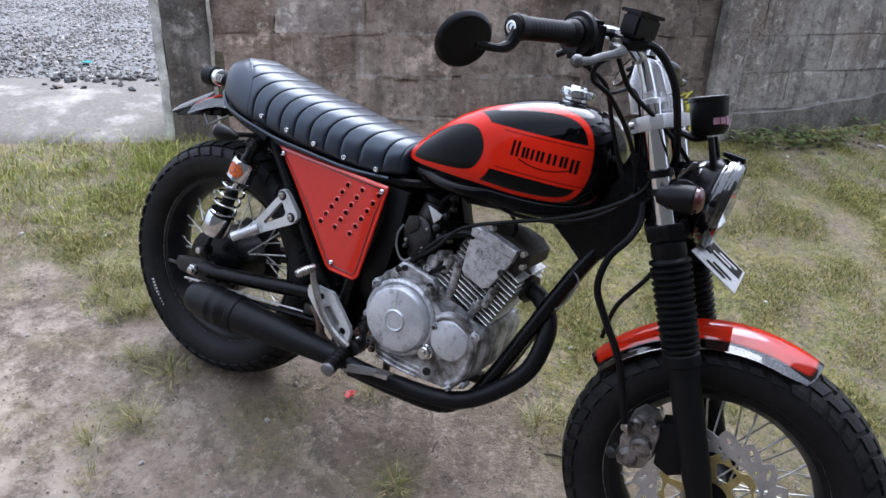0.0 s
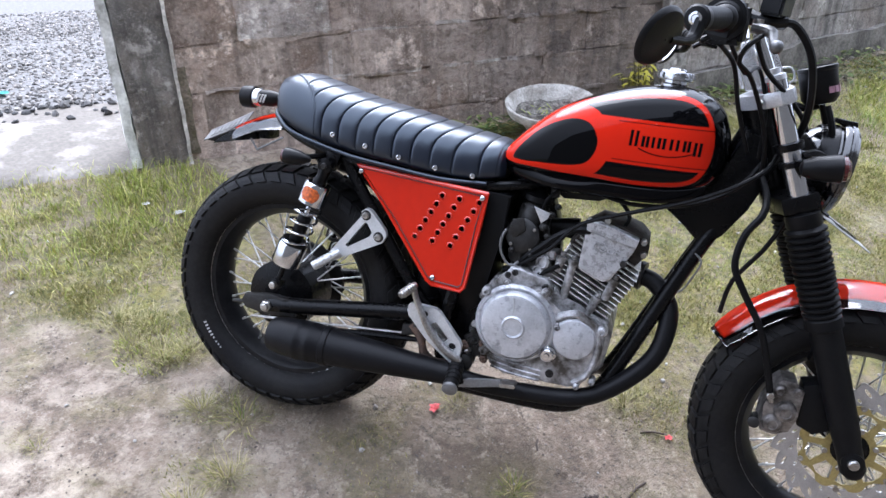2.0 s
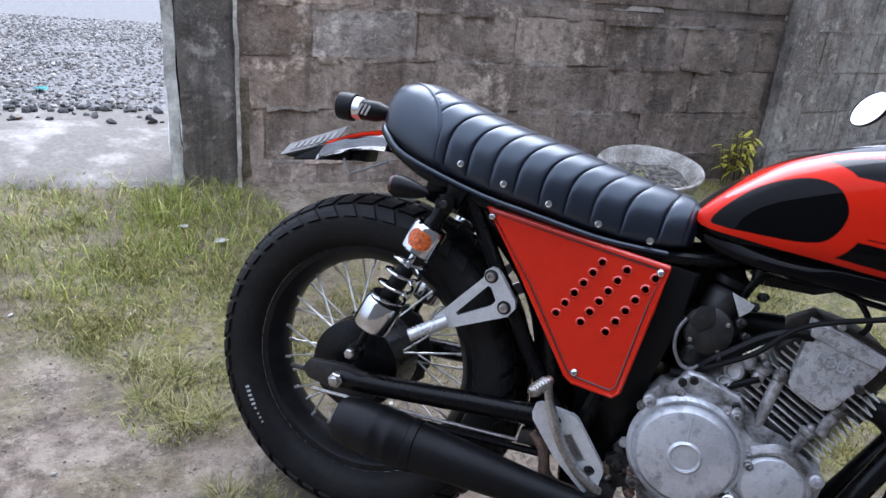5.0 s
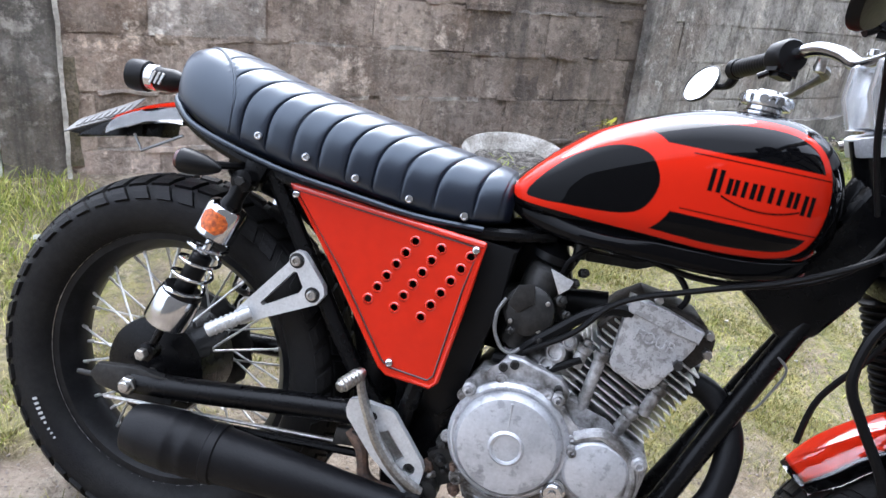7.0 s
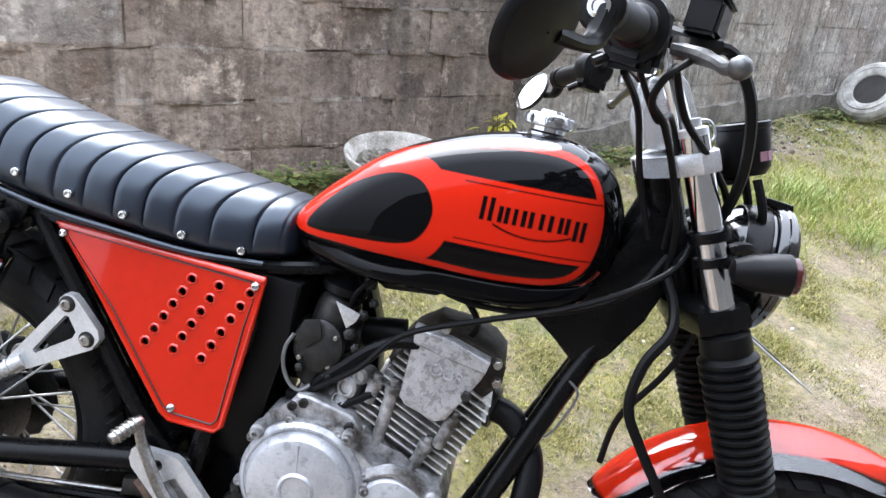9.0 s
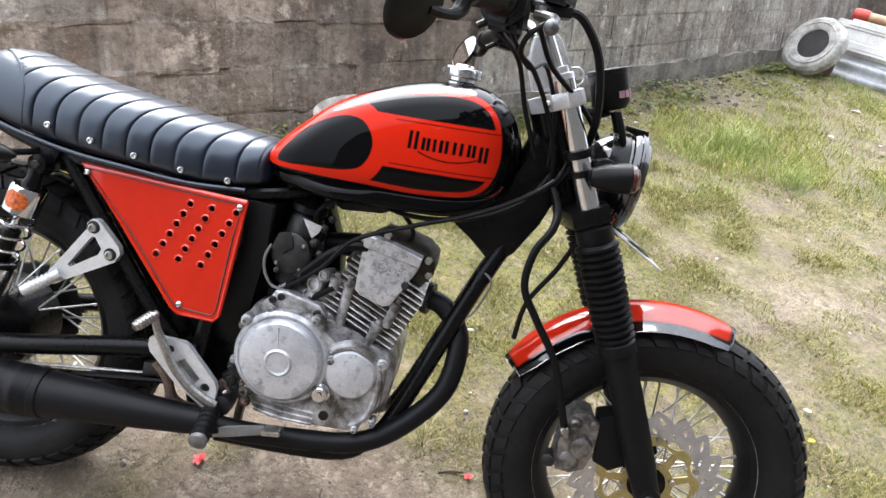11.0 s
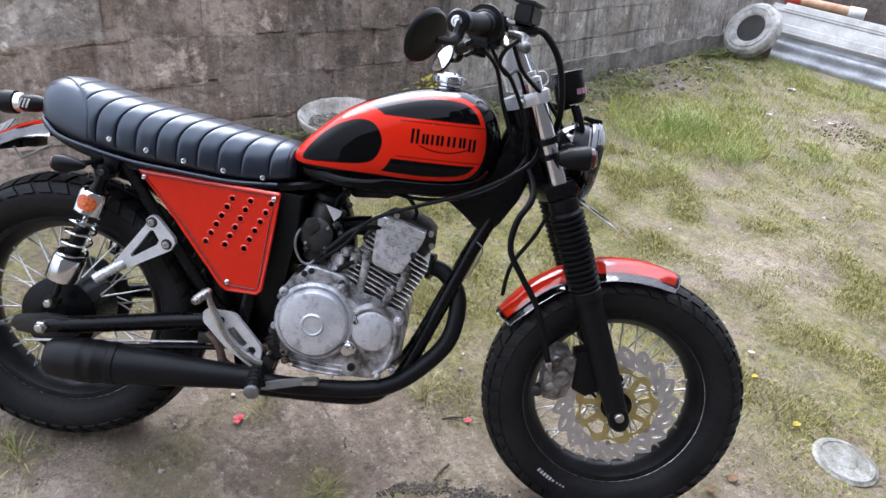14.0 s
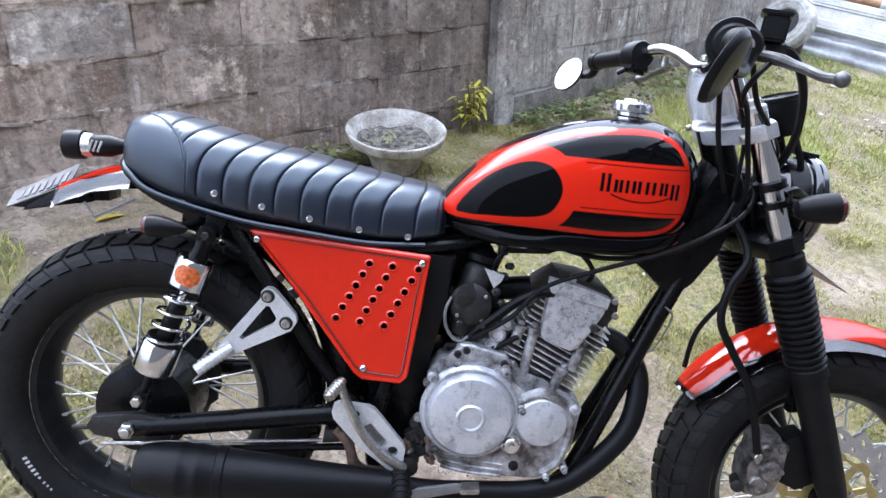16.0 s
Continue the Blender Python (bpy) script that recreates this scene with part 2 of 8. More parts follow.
def tube(bm, pts, r, n=10, k=6, smooth=True, closed=False):
    """A pipe along the points; r a radius or one for each point."""
    path = spline(pts, k, closed) if smooth else [Vector(p) for p in pts]
    m = len(path)
    if isinstance(r, (list, tuple)):
        q = [x * (len(r) - 1) / (m - 1) for x in range(m)]
        rad = [r[min(int(x), len(r) - 2)] * (1 - (x - min(int(x), len(r) - 2))) + r[min(int(x), len(r) - 2) + 1] * (x - min(int(x), len(r) - 2)) for x in q]
    else:
        rad = [r] * m
    rings = []
    t0 = (path[1] - path[0]).normalized()
    ref = t0.orthogonal().normalized()
    for i, p in enumerate(path):
        if closed:
            t = (path[(i + 1) % m] - path[i - 1]).normalized()
        else:
            t = (path[min(i + 1, m - 1)] - path[max(i - 1, 0)]).normalized()
        ref = (ref - t * ref.dot(t)).normalized()
        s = t.cross(ref)
        rings.append([bm.verts.new(p + (ref * math.cos(a) + s * math.sin(a)) * rad[i]) for a in (2 * math.pi * j / n for j in range(n))])
    ring_faces(bm, rings, loop=closed)
    return bm


def lathe(bm, profile, centre, axis, n=32, loop=False, wave=None, caps=True):
    """Turn a profile of (radius, offset along axis) round the axis."""
    ax = Vector(axis).normalized()
    u = ax.orthogonal().normalized()
    if abs(ax.y) > 0.9:
        u = Vector((1, 0, 0))
        u = (u - ax * u.dot(ax)).normalized()
    v = ax.cross(u)
    c = Vector(centre)
    rings = []
    for i in range(n):
        a = 2 * math.pi * i / n
        w = wave(a) if wave else 1.0
        rings.append([bm.verts.new(c + ax * o + (u * math.cos(a) + v * math.sin(a)) * r * w) for r, o in profile])
    ring_faces(bm, rings, closed_u=loop, cap=False, loop=True)
    if not loop:
        for k in (0, -1):
            if profile[k][0] > 1e-6 and caps:
                try:
                    bm.faces.new([r[k] for r in rings])
                except ValueError:
                    pass
        bmesh.ops.remove_doubles(bm, verts=bm.verts, dist=1e-6)
    return bm


def rod(bm, a, b, r, n=12, chamfer=0.0):
    a, b = Vector(a), Vector(b)
    L = (b - a).length
    c = chamfer or r * 0.15
    return lathe(bm, [(r - c, 0), (r, c), (r, L - c), (r - c, L)], a, b - a, n)


def slab(bm, poly, y0, y1, bevel=0.004, seg=2, plane="xz", m=None):
    """A bevelled plate: a 2D outline pushed from y0 to y1."""
    def at(p, d):
        return Vector((p[0], d, p[1])) if plane == "xz" else Vector((p[0], p[1], d)) if plane == "xy" else Vector((d, p[0], p[1]))
    va = [bm.verts.new(at(p, y0)) for p in poly]
    vb = [bm.verts.new(at(p, y1)) for p in poly]
    made = [bm.faces.new(va), bm.faces.new(list(reversed(vb)))]
    n = len(poly)
    for i in range(n):
        made.append(bm.faces.new((va[i], vb[i], vb[(i + 1) % n], va[(i + 1) % n])))
    if bevel:
        ed = {e for f in made[:2] for e in f.edges}
        bmesh.ops.bevel(bm, geom=list(ed), offset=bevel, segments=seg, affect="EDGES", profile=0.6, clamp_overlap=True)
    if m is not None:
        bmesh.ops.transform(bm, matrix=m, verts=bm.verts)
    return bm


def box(bm, size, m=None, bevel=0.003, seg=2):
    r = bmesh.ops.create_cube(bm, size=1.0)
    bmesh.ops.scale(bm, vec=size, verts=r["verts"])
    ed = list({e for v in r["verts"] for e in v.link_edges})
    vs = r["verts"]
    if bevel:
        q = bmesh.ops.bevel(bm, geom=ed, offset=bevel, segments=seg, affect="EDGES", clamp_overlap=True)
        vs = list({v for f in q["faces"] for v in f.verts} | {v for v in vs if v.is_valid})
    if m is not None:
        bmesh.ops.transform(bm, matrix=m, verts=vs)
    return bm


def nb():
    return bmesh.new()


def interp(x, table):
    xs, ys = [a for a, _ in table], [b for _, b in table]
    return float(np.interp(x, xs, ys))


def smooth_interp(x, table):
    """Cubic interpolation through a short table."""
    n = len(table)
    if x <= table[0][0]:
        return table[0][1]
    for i in range(n - 1):
        if x <= table[i + 1][0]:
            x0, y0 = table[i]
            x1, y1 = table[i + 1]
            m0 = (y1 - table[max(i - 1, 0)][1]) / max(x1 - table[max(i - 1, 0)][0], 1e-9)
            m1 = (table[min(i + 2, n - 1)][1] - y0) / max(table[min(i + 2, n - 1)][0] - x0, 1e-9)
            h = x1 - x0
            t = (x - x0) / h
            return (2 * t ** 3 - 3 * t * t + 1) * y0 + (t ** 3 - 2 * t * t + t) * h * m0 + (-2 * t ** 3 + 3 * t * t) * y1 + (t ** 3 - t * t) * h * m1
    return table[-1][1]


# ---- the ground ----
def rise(y):
    """The yard climbs towards the wall and levels out behind it."""
    if y > 2.0:
        return 0.1594 * 2.0 + 0.1594 * 1.2 * (1 - math.exp(-(y - 2.0) / 1.2)) * 0.35
    if y < -1.8:
        return 0.1594 * -1.8 - 0.1594 * 1.0 * (1 - math.exp((y + 1.8) / 1.0))
    return 0.1594 * y


def ground_z(x, y):
    near = math.exp(-((x - 0.2) ** 2 + (y + 0.2) ** 2) / 60)
    lump = noise.noise(Vector((x * 1.3, y * 1.3, 0.3))) * 0.012 + noise.noise(Vector((x * 5, y * 5, 4.1))) * 0.004 + noise.noise(Vector((x * 15, y * 15, 2.2))) * 0.0035
    keep = min(1.0, (math.hypot(x + 0.347, y - 0.171) / 0.3) ** 2, (math.hypot(x - 0.609, y + 0.664) / 0.3) ** 2)
    return rise(y) + 0.0065 - 0.0161 * max(-3, min(7, x)) * (1 if x < 2.5 else 2.5 / x) + lump * near * keep


def wall_line(x):
    """Where the wall face stands."""
    return 1.63 if x < 2.08 else 1.595 + (x - 2.08) * 0.1495


def patch(x, y, cx, cy, rx, ry):
    return math.exp(-(((x - cx) / rx) ** 2 + ((y - cy) / ry) ** 2))


def greenness(x, y):
    """How grassy the yard is at a place, 0 bare earth to 1 thick grass."""
    g = 0.0
    g += 1.0 * patch(x, y, -1.25, 1.35, 0.95, 0.42) + 0.7 * patch(x, y, -0.75, 0.9, 0.4, 0.35) + 0.75 * patch(x, y, -2.2, 0.9, 0.6, 0.6)
    g += 0.92 / (1 + math.exp(-(x - 0.9 + 0.28 * y) * 5)) * (1 if y > -1.6 else 0.5)
    g += 0.75 * patch(x, y, 0.75, 0.35, 0.6, 0.45)
    g -= 0.62 * patch(x, y, 2.25, -0.25, 0.5, 0.3) + 0.6 * patch(x, y, 4.3, 0.55, 0.5, 0.3) + 0.35 * patch(x, y, 1.55, 1.1, 0.5, 0.3)
    g += 0.28 * patch(x, y, -0.2, -0.05, 0.12, 0.12) + 0.3 * patch(x, y, 0.24, -0.48, 0.12, 0.08) + 0.3 * patch(x, y, 0.45, -0.55, 0.1, 0.06) + 0.3 * patch(x, y, 0.5, -0.05, 0.16, 0.1)
    g += 0.3 * patch(x, y, -0.75, -0.25, 0.1, 0.08) + 0.35 * patch(x, y, -0.72, 0.02, 0.12, 0.08) + 0.3 * patch(x, y, -0.95, -0.1, 0.1, 0.07) + 0.35 * patch(x, y, -1.3, -0.1, 0.3, 0.15)
    g += 0.55 * patch(x, y, -1.4, 0.55, 0.22, 0.45) + 0.4 * patch(x, y, -0.66, 0.48, 0.14, 0.1) + 0.35 * patch(x, y, -0.5, 0.22, 0.1, 0.08) + 0.35 * patch(x, y, -0.56, 0.0, 0.08, 0.06) + 0.3 * patch(x, y, -0.68, -0.07, 0.08, 0.05)
    g += 0.4 * patch(x, y, 0.08, -0.32, 0.07, 0.06) + 0.4 * patch(x, y, 0.2, -0.43, 0.08, 0.05) + 0.4 * patch(x, y, -0.45, 0.13, 0.1, 0.05)
    g += 0.75 * patch(x, y, -0.3, 0.78, 0.5, 0.34)
    g += 0.4 * patch(x, y, 1.3, 1.45, 0.5, 0.15)
    if x > 1.5:
        g -= 0.6 * patch(x, y, 4.9, 1.16, 0.22, 0.16) + 0.5 * patch(x, y, 4.0, 1.55, 0.3, 0.14) + 0.35 * patch(x, y, 2.87, 0.38, 0.22, 0.12) + 0.3 * patch(x, y, 3.2, 0.1, 0.3, 0.12) + 0.4 * patch(x, y, 3.6, 1.75, 1.2, 0.16) + 0.4 * patch(x, y, 4.75, 0.62, 0.35, 0.2)
        g += min(1.0, x - 1.5) * (0.5 * noise.noise(Vector((x * 3.3, y * 3.3, 5.0))) + 0.04)
    if x < -0.9:
        g += min(1.0, -0.9 - x) * (1.3 * noise.noise(Vector((x * 3.1, y * 3.1, 7.0))) - 0.3) * (0.75 if y > 1.2 else 1.0)
    if x < 0.2:
        g += min(1.0, 0.2 - x) * (0.75 * noise.noise(Vector((x * 8.5, y * 8.5, 11.0))) - 0.12)
    g += 0.34 * noise.noise(Vector((x * 2.2, y * 2.2, 9.0))) + 0.3 * noise.noise(Vector((x * 6, y * 6, 3.0)))
    if x < -0.6 and y > 1.62:
        g = 0
    if y > wall_line(x) - 0.03:
        g = 0
    return max(0.0, min(1.0, g))


def axis_steps(lo, hi, step, far):
    a = list(np.arange(lo, hi + 1e-6, step))
    s, up, x = step, [], hi
    while x < far:
        s *= 1.35
        x += s
        up.append(x)
    s, down, x = step, [], lo
    while x > -far:
        s *= 1.35
        x -= s
        down.append(x)
    return down[::-1] + a + up


def ground_mat():
    m = bpy.data.materials.new("patchy earth")
    m.use_nodes = True
    nt = m.node_tree
    p = nt.nodes["Principled BSDF"]
    tc = nt.nodes.new("ShaderNodeTexCoord")

    def nz(scale, detail=6, rough=0.6):
        n = nt.nodes.new("ShaderNodeTexNoise")
        n.inputs["Scale"].default_value, n.inputs["Detail"].default_value, n.inputs["Roughness"].default_value = scale, detail, rough
        nt.links.new(tc.outputs["Object"], n.inputs["Vector"])
        return n.outputs[0]

    def rng(src, a, b, c=0.0, d=1.0):
        r = nt.nodes.new("ShaderNodeMapRange")
        for i, v in enumerate((a, b, c, d)):
            r.inputs[i + 1].default_value = v
        nt.links.new(src, r.inputs[0])
        return r.outputs[0]

    def mix(f, a, b):
        x = nt.nodes.new("ShaderNodeMix")
        x.data_type = "RGBA"
        nt.links.new(f, x.inputs[0])
        for i, v in ((6, a), (7, b)):
            if isinstance(v, tuple):
                x.inputs[i].default_value = (*v, 1)
            else:
                nt.links.new(v, x.inputs[i])
        return x.outputs[2]

    earth = mix(rng(nz(2.2), 0.38, 0.66), (0.278, 0.213, 0.156), (0.126, 0.09, 0.063))
    earth = mix(rng(nz(5.5, 8, 0.72), 0.49, 0.64), earth, (0.371, 0.303, 0.232))
    earth = mix(rng(nz(13, 9, 0.8), 0.5, 0.6, 0, 0.85), earth, (0.108, 0.08, 0.055))
    earth = mix(rng(nz(24, 8, 0.75), 0.55, 0.63, 0, 0.8), earth, (0.412, 0.345, 0.267))
    earth = mix(rng(nz(55, 7, 0.78), 0.53, 0.63, 0, 0.75), earth, (0.052, 0.041, 0.029))
    earth = mix(rng(nz(110, 6, 0.78), 0.56, 0.66, 0, 0.6), earth, (0.412, 0.36, 0.294))
    for sc, low, tone, much in ((11, 0.5, (0.075, 0.057, 0.042), 0.75), (26, 0.47, (0.09, 0.07, 0.052), 0.6)):
        line = nz(sc, 4, 0.55)
        crack_f = None
        for f in (rng(line, 0.485, 0.5), rng(line, 0.52, 0.505), rng(nz(sc * 0.4 + 1.3, 5), low, low + 0.1, 0, much)):
            if crack_f is None:
                crack_f = f
                continue
            mu = nt.nodes.new("ShaderNodeMath")
            mu.operation = "MULTIPLY"
            nt.links.new(crack_f, mu.inputs[0])
            nt.links.new(f, mu.inputs[1])
            crack_f = mu.outputs[0]
        earth = mix(crack_f, earth, tone)
    dry = nt.nodes.new("ShaderNodeAttribute")
    dry.attribute_name = "dry"
    dm = nt.nodes.new("ShaderNodeMath")
    dm.operation = "MULTIPLY"
    nt.links.new(dry.outputs["Fac"], dm.inputs[0])
    nt.links.new(rng(nz(7, 9, 0.76), 0.44, 0.58), dm.inputs[1])
    earth = mix(dm.outputs[0], earth, (0.5, 0.415, 0.325))
    at = nt.nodes.new("ShaderNodeAttribute")
    at.attribute_name = "moss"
    moss = mix(rng(nz(9), 0.35, 0.65), (0.118, 0.128, 0.02), (0.24, 0.205, 0.055))
    moss = mix(rng(nz(17, 8, 0.75), 0.52, 0.6, 0, 0.85), moss, (0.31, 0.245, 0.148))
    moss = mix(rng(nz(3.4, 8, 0.7), 0.52, 0.6, 0, 0.8), moss, (0.185, 0.138, 0.096))
    moss = mix(rng(nz(50, 7, 0.78), 0.49, 0.6, 0, 0.85), moss, (0.045, 0.044, 0.015))
    f = nt.nodes.new("ShaderNodeMath")
    f.operation = "MULTIPLY"
    nt.links.new(at.outputs["Fac"], f.inputs[0])
    nt.links.new(rng(nz(26), 0.3, 0.6, 0.65, 1.0), f.inputs[1])
    col = mix(f.outputs[0], earth, moss)
    nt.links.new(col, p.inputs["Base Color"])
    p.inputs["Roughness"].default_value = 0.85
    b = nt.nodes.new("ShaderNodeBump")
    b.inputs["Strength"].default_value, b.inputs["Distance"].default_value = 1.0, 0.022
    nt.links.new(nz(38, 9, 0.72), b.inputs["Height"])
    nt.links.new(b.outputs[0], p.inputs["Normal"])
    return m


def build_ground():
    xs = [v for v in axis_steps(-2.2, 6.6, 0.04, 60) if not -2.2 < v < 2.2] + list(np.arange(-2.2, 2.199, 0.016))
    ys = [v for v in axis_steps(-2.4, 2.8, 0.04, 60) if not -1.4 < v < 1.68] + list(np.arange(-1.4, 1.67, 0.016))
    xs, ys = sorted(set(round(float(v), 4) for v in xs)), sorted(set(round(float(v), 4) for v in ys))
    def crumb(x, y):
        """Trodden clods and pits of the bare earth."""
        v = Vector((x, y, 0.0))
        a, b = noise.noise(v * 34), noise.noise(v * 70 + Vector((3, 1, 7)))
        rough = max(0.0, min(1.0, 0.55 + 1.6 * noise.noise(v * 2.6 + Vector((8, 2, 1)))))
        return (0.0062 * (abs(a) - 0.2) + 0.0036 * b) * rough if abs(x) < 2.6 and abs(y) < 2.2 else 0.0
    verts = [(x, y, ground_z(x, y) + crumb(x, y)) for y in ys for x in xs]
    nx = len(xs)
    faces = [(j * nx + i, j * nx + i + 1, (j + 1) * nx + i + 1, (j + 1) * nx + i) for j in range(len(ys) - 1) for i in range(nx - 1)]
    me = bpy.data.meshes.new("ground")
    me.from_pydata(verts, [], faces)
    at = me.attributes.new("moss", "FLOAT", "POINT")
    at.data.foreach_set("value", [greenness(x, y) * (1 - 0.2 * max(0.0, min(1.0, x - 1.6))) if abs(x) < 9 and abs(y) < 9 else 0.7 for x, y, _ in verts])
    at = me.attributes.new("dry", "FLOAT", "POINT")
    at.data.foreach_set("value", [min(1.0, 0.95 * patch(x, y, -1.0, 0.0, 0.5, 0.55) + 0.7 * patch(x, y, -1.7, -0.3, 0.7, 0.5) + 0.5 * patch(x, y, 2.25, -0.2, 0.5, 0.3) + 0.35 * patch(x, y, 0.3, -0.7, 0.6, 0.25) + 0.3 * patch(x, y, 3.5, 1.68, 1.2, 0.2) + 0.15 * patch(x, y, 3.0, 0.25, 0.5, 0.25) + 0.5 * patch(x, y, 5.0, 1.7, 0.3, 0.15)) for x, y, _ in verts])
    me.polygons.foreach_set("use_smooth", [True] * len(faces))
    me.materials.append(ground_mat())
    return tagged(new("ground", me), "bare brown earth yard with thin patchy grass", "ground", kind="structure")


build_ground()


def blades_mat(name, a, b, c):
    m = bpy.data.materials.new(name)
    m.use_nodes = True
    nt = m.node_tree
    p = nt.nodes["Principled BSDF"]
    g = nt.nodes.new("ShaderNodeNewGeometry")
    r = nt.nodes.new("ShaderNodeValToRGB")
    r.color_ramp.elements[0].color, r.color_ramp.elements[1].color = (*a, 1), (*c, 1)
    r.color_ramp.elements.new(0.5).color = (*b, 1)
    nt.links.new(g.outputs["Random Per Island"], r.inputs[0])
    nt.links.new(r.outputs[0], p.inputs["Base Color"])
    p.inputs["Roughness"].default_value = 0.55
    p.inputs["Specular IOR Level"].default_value = 0.3
    p.inputs["Subsurface Weight"].default_value = 0.0
    return m


GRASS = blades_mat("grass blades", (0.1, 0.118, 0.028), (0.215, 0.205, 0.055), (0.44, 0.355, 0.16))
# lighter copy of the near grass, standing in for stronger light farther out
FAR_GRASS = blades_mat("lightened yard grass blades", (0.09, 0.125, 0.02), (0.25, 0.255, 0.055), (0.5, 0.41, 0.17))
TALL = blades_mat("bright green grass blades", (0.12, 0.2, 0.035), (0.25, 0.325, 0.085), (0.46, 0.45, 0.19))
LUSH = blades_mat("lush grass blades", (0.14, 0.195, 0.028), (0.3, 0.33, 0.06), (0.52, 0.46, 0.17))


def grass(name, label, spots, material, rng, tall, wide=0.0022):
    """Blades of grass: each a bent, tapered strip."""
    V, F = [], []
    for x, y, h in spots:
        z = ground_z(x, y) - 0.004
        a, b = rng.random() * 6.283, rng.random() * 6.283
        h *= 0.55 + 0.7 * rng.random()
        lean = h * (0.35 + 0.9 * rng.random())
        dx, dy, w = math.cos(a), math.sin(a), wide * (0.6 + 0.8 * rng.random())
        px, py = -math.sin(b) * w, math.cos(b) * w
        k = len(V)
        V += [(x - px, y - py, z), (x + px, y + py, z),
              (x + dx * lean * 0.35 - px * 0.8, y + dy * lean * 0.35 - py * 0.8, z + h * 0.6), (x + dx * lean * 0.35 + px * 0.8, y + dy * lean * 0.35 + py * 0.8, z + h * 0.6),
              (x + dx * lean, y + dy * lean, z + h * 0.85)]
        F += [(k, k + 1, k + 3, k + 2), (k + 2, k + 3, k + 4)]
    me = bpy.data.meshes.new(name)
    me.from_pydata(V, [], F)
    me.materials.append(material)
    return tagged(new(name, me), label, "grass", kind="stuff")


def scatter(n, x0, x1, y0, y1, rng, power, tall, floor=0.12):
    out = []
    while len(out) < n:
        x, y = x0 + (x1 - x0) * rng.random(), y0 + (y1 - y0) * rng.random()
        g = greenness(x, y) * min(1.0, max(0.06, 0.5 + 1.6 * noise.noise(Vector((x * 4.5, y * 4.5, 1.0)))))
        if g > floor and rng.random() < g ** power:
            out.append((x, y, tall * (0.5 + 0.7 * g)))
    return out


rng = random.Random(4)
grass("grass", "short thin yellow-green grass over bare earth", scatter(130000, -2.6, 2.7, -1.9, 1.9, rng, 1.35, 0.022), GRASS, rng, 0.03, 0.0010)
grass("far_grass", "sparse yellow-green grass of the open yard", scatter(125000, 1.9, 7.4, -3.0, 2.4, rng, 1.0, 0.024), FAR_GRASS, rng, 0.03, 0.0016)


def tuft_spots(places, rng):
    out = []
    for x, y, r, n, h in places:
        for _ in range(n):
            a, d = rng.random() * 6.283, r * math.sqrt(rng.random())
            out.append((x + math.cos(a) * d, y + math.sin(a) * d, h))
    return out


TUFTS = [(-0.95, 1.3, 0.38, 700, 0.075), (-0.55, 1.32, 0.25, 380, 0.085), (-1.4, 1.4, 0.45, 260, 0.05), (-0.75, 1.0, 0.28, 260, 0.05), (-0.6, 1.46, 0.14, 160, 0.15),
         (3.35, 0.95, 0.5, 1500, 0.1), (2.7, 0.9, 0.4, 500, 0.06), (3.9, 0.7, 0.4, 600, 0.07), (4.8, 1.3, 0.7, 900, 0.07), (5.6, 0.4, 0.5, 500, 0.06),
         (-0.66, 0.48, 0.1, 150, 0.05), (-1.4, 0.6, 0.25, 400, 0.04),
         (1.0, 0.5, 0.4, 500, 0.035), (1.4, 0.1, 0.3, 300, 0.03), (1.35, -0.7, 0.35, 500, 0.03)]
grass("grass_tufts", "long green grass tufts by the wall and yard", tuft_spots([(x, y, r * (1.2 if r < 0.15 else 1.0), n * 2, h * (0.5 if r < 0.15 else 0.66)) for x, y, r, n, h in TUFTS], rng), LUSH, rng, 0.1, 0.0015)
CLUMPS = [(3.22, 0.92, 0.1, 260, 0.2), (3.42, 0.9, 0.12, 200, 0.17), (3.05, 0.9, 0.16, 220, 0.12), (2.88, 0.96, 0.12, 160, 0.1), (3.25, 0.62, 0.16, 220, 0.12), (3.18, 0.5, 0.08, 150, 0.15), (3.66, 0.22, 0.14, 110, 0.13), (3.5, 0.3, 0.1, 80, 0.1), (2.65, 0.59, 0.12, 120, 0.09),
          (3.9, 0.7, 0.1, 90, 0.08), (4.15, 1.1, 0.16, 180, 0.08), (5.4, 1.0, 0.24, 420, 0.07), (5.65, 0.75, 0.24, 420, 0.07), (5.5, 1.4, 0.14, 260, 0.08), (5.6, 1.68, 0.1, 180, 0.09), (4.6, 0.3, 0.3, 260, 0.07), (2.55, 1.2, 0.14, 120, 0.07), (3.3, 1.4, 0.2, 160, 0.06), (4.5, 1.35, 0.2, 140, 0.06)]
grass("tall_grass", "taller bright green grass clumps in the yard", tuft_spots([(x, y, r * 1.25, n, h * 0.74) for x, y, r, n, h in CLUMPS], rng), TALL, rng, 0.1, 0.0013)



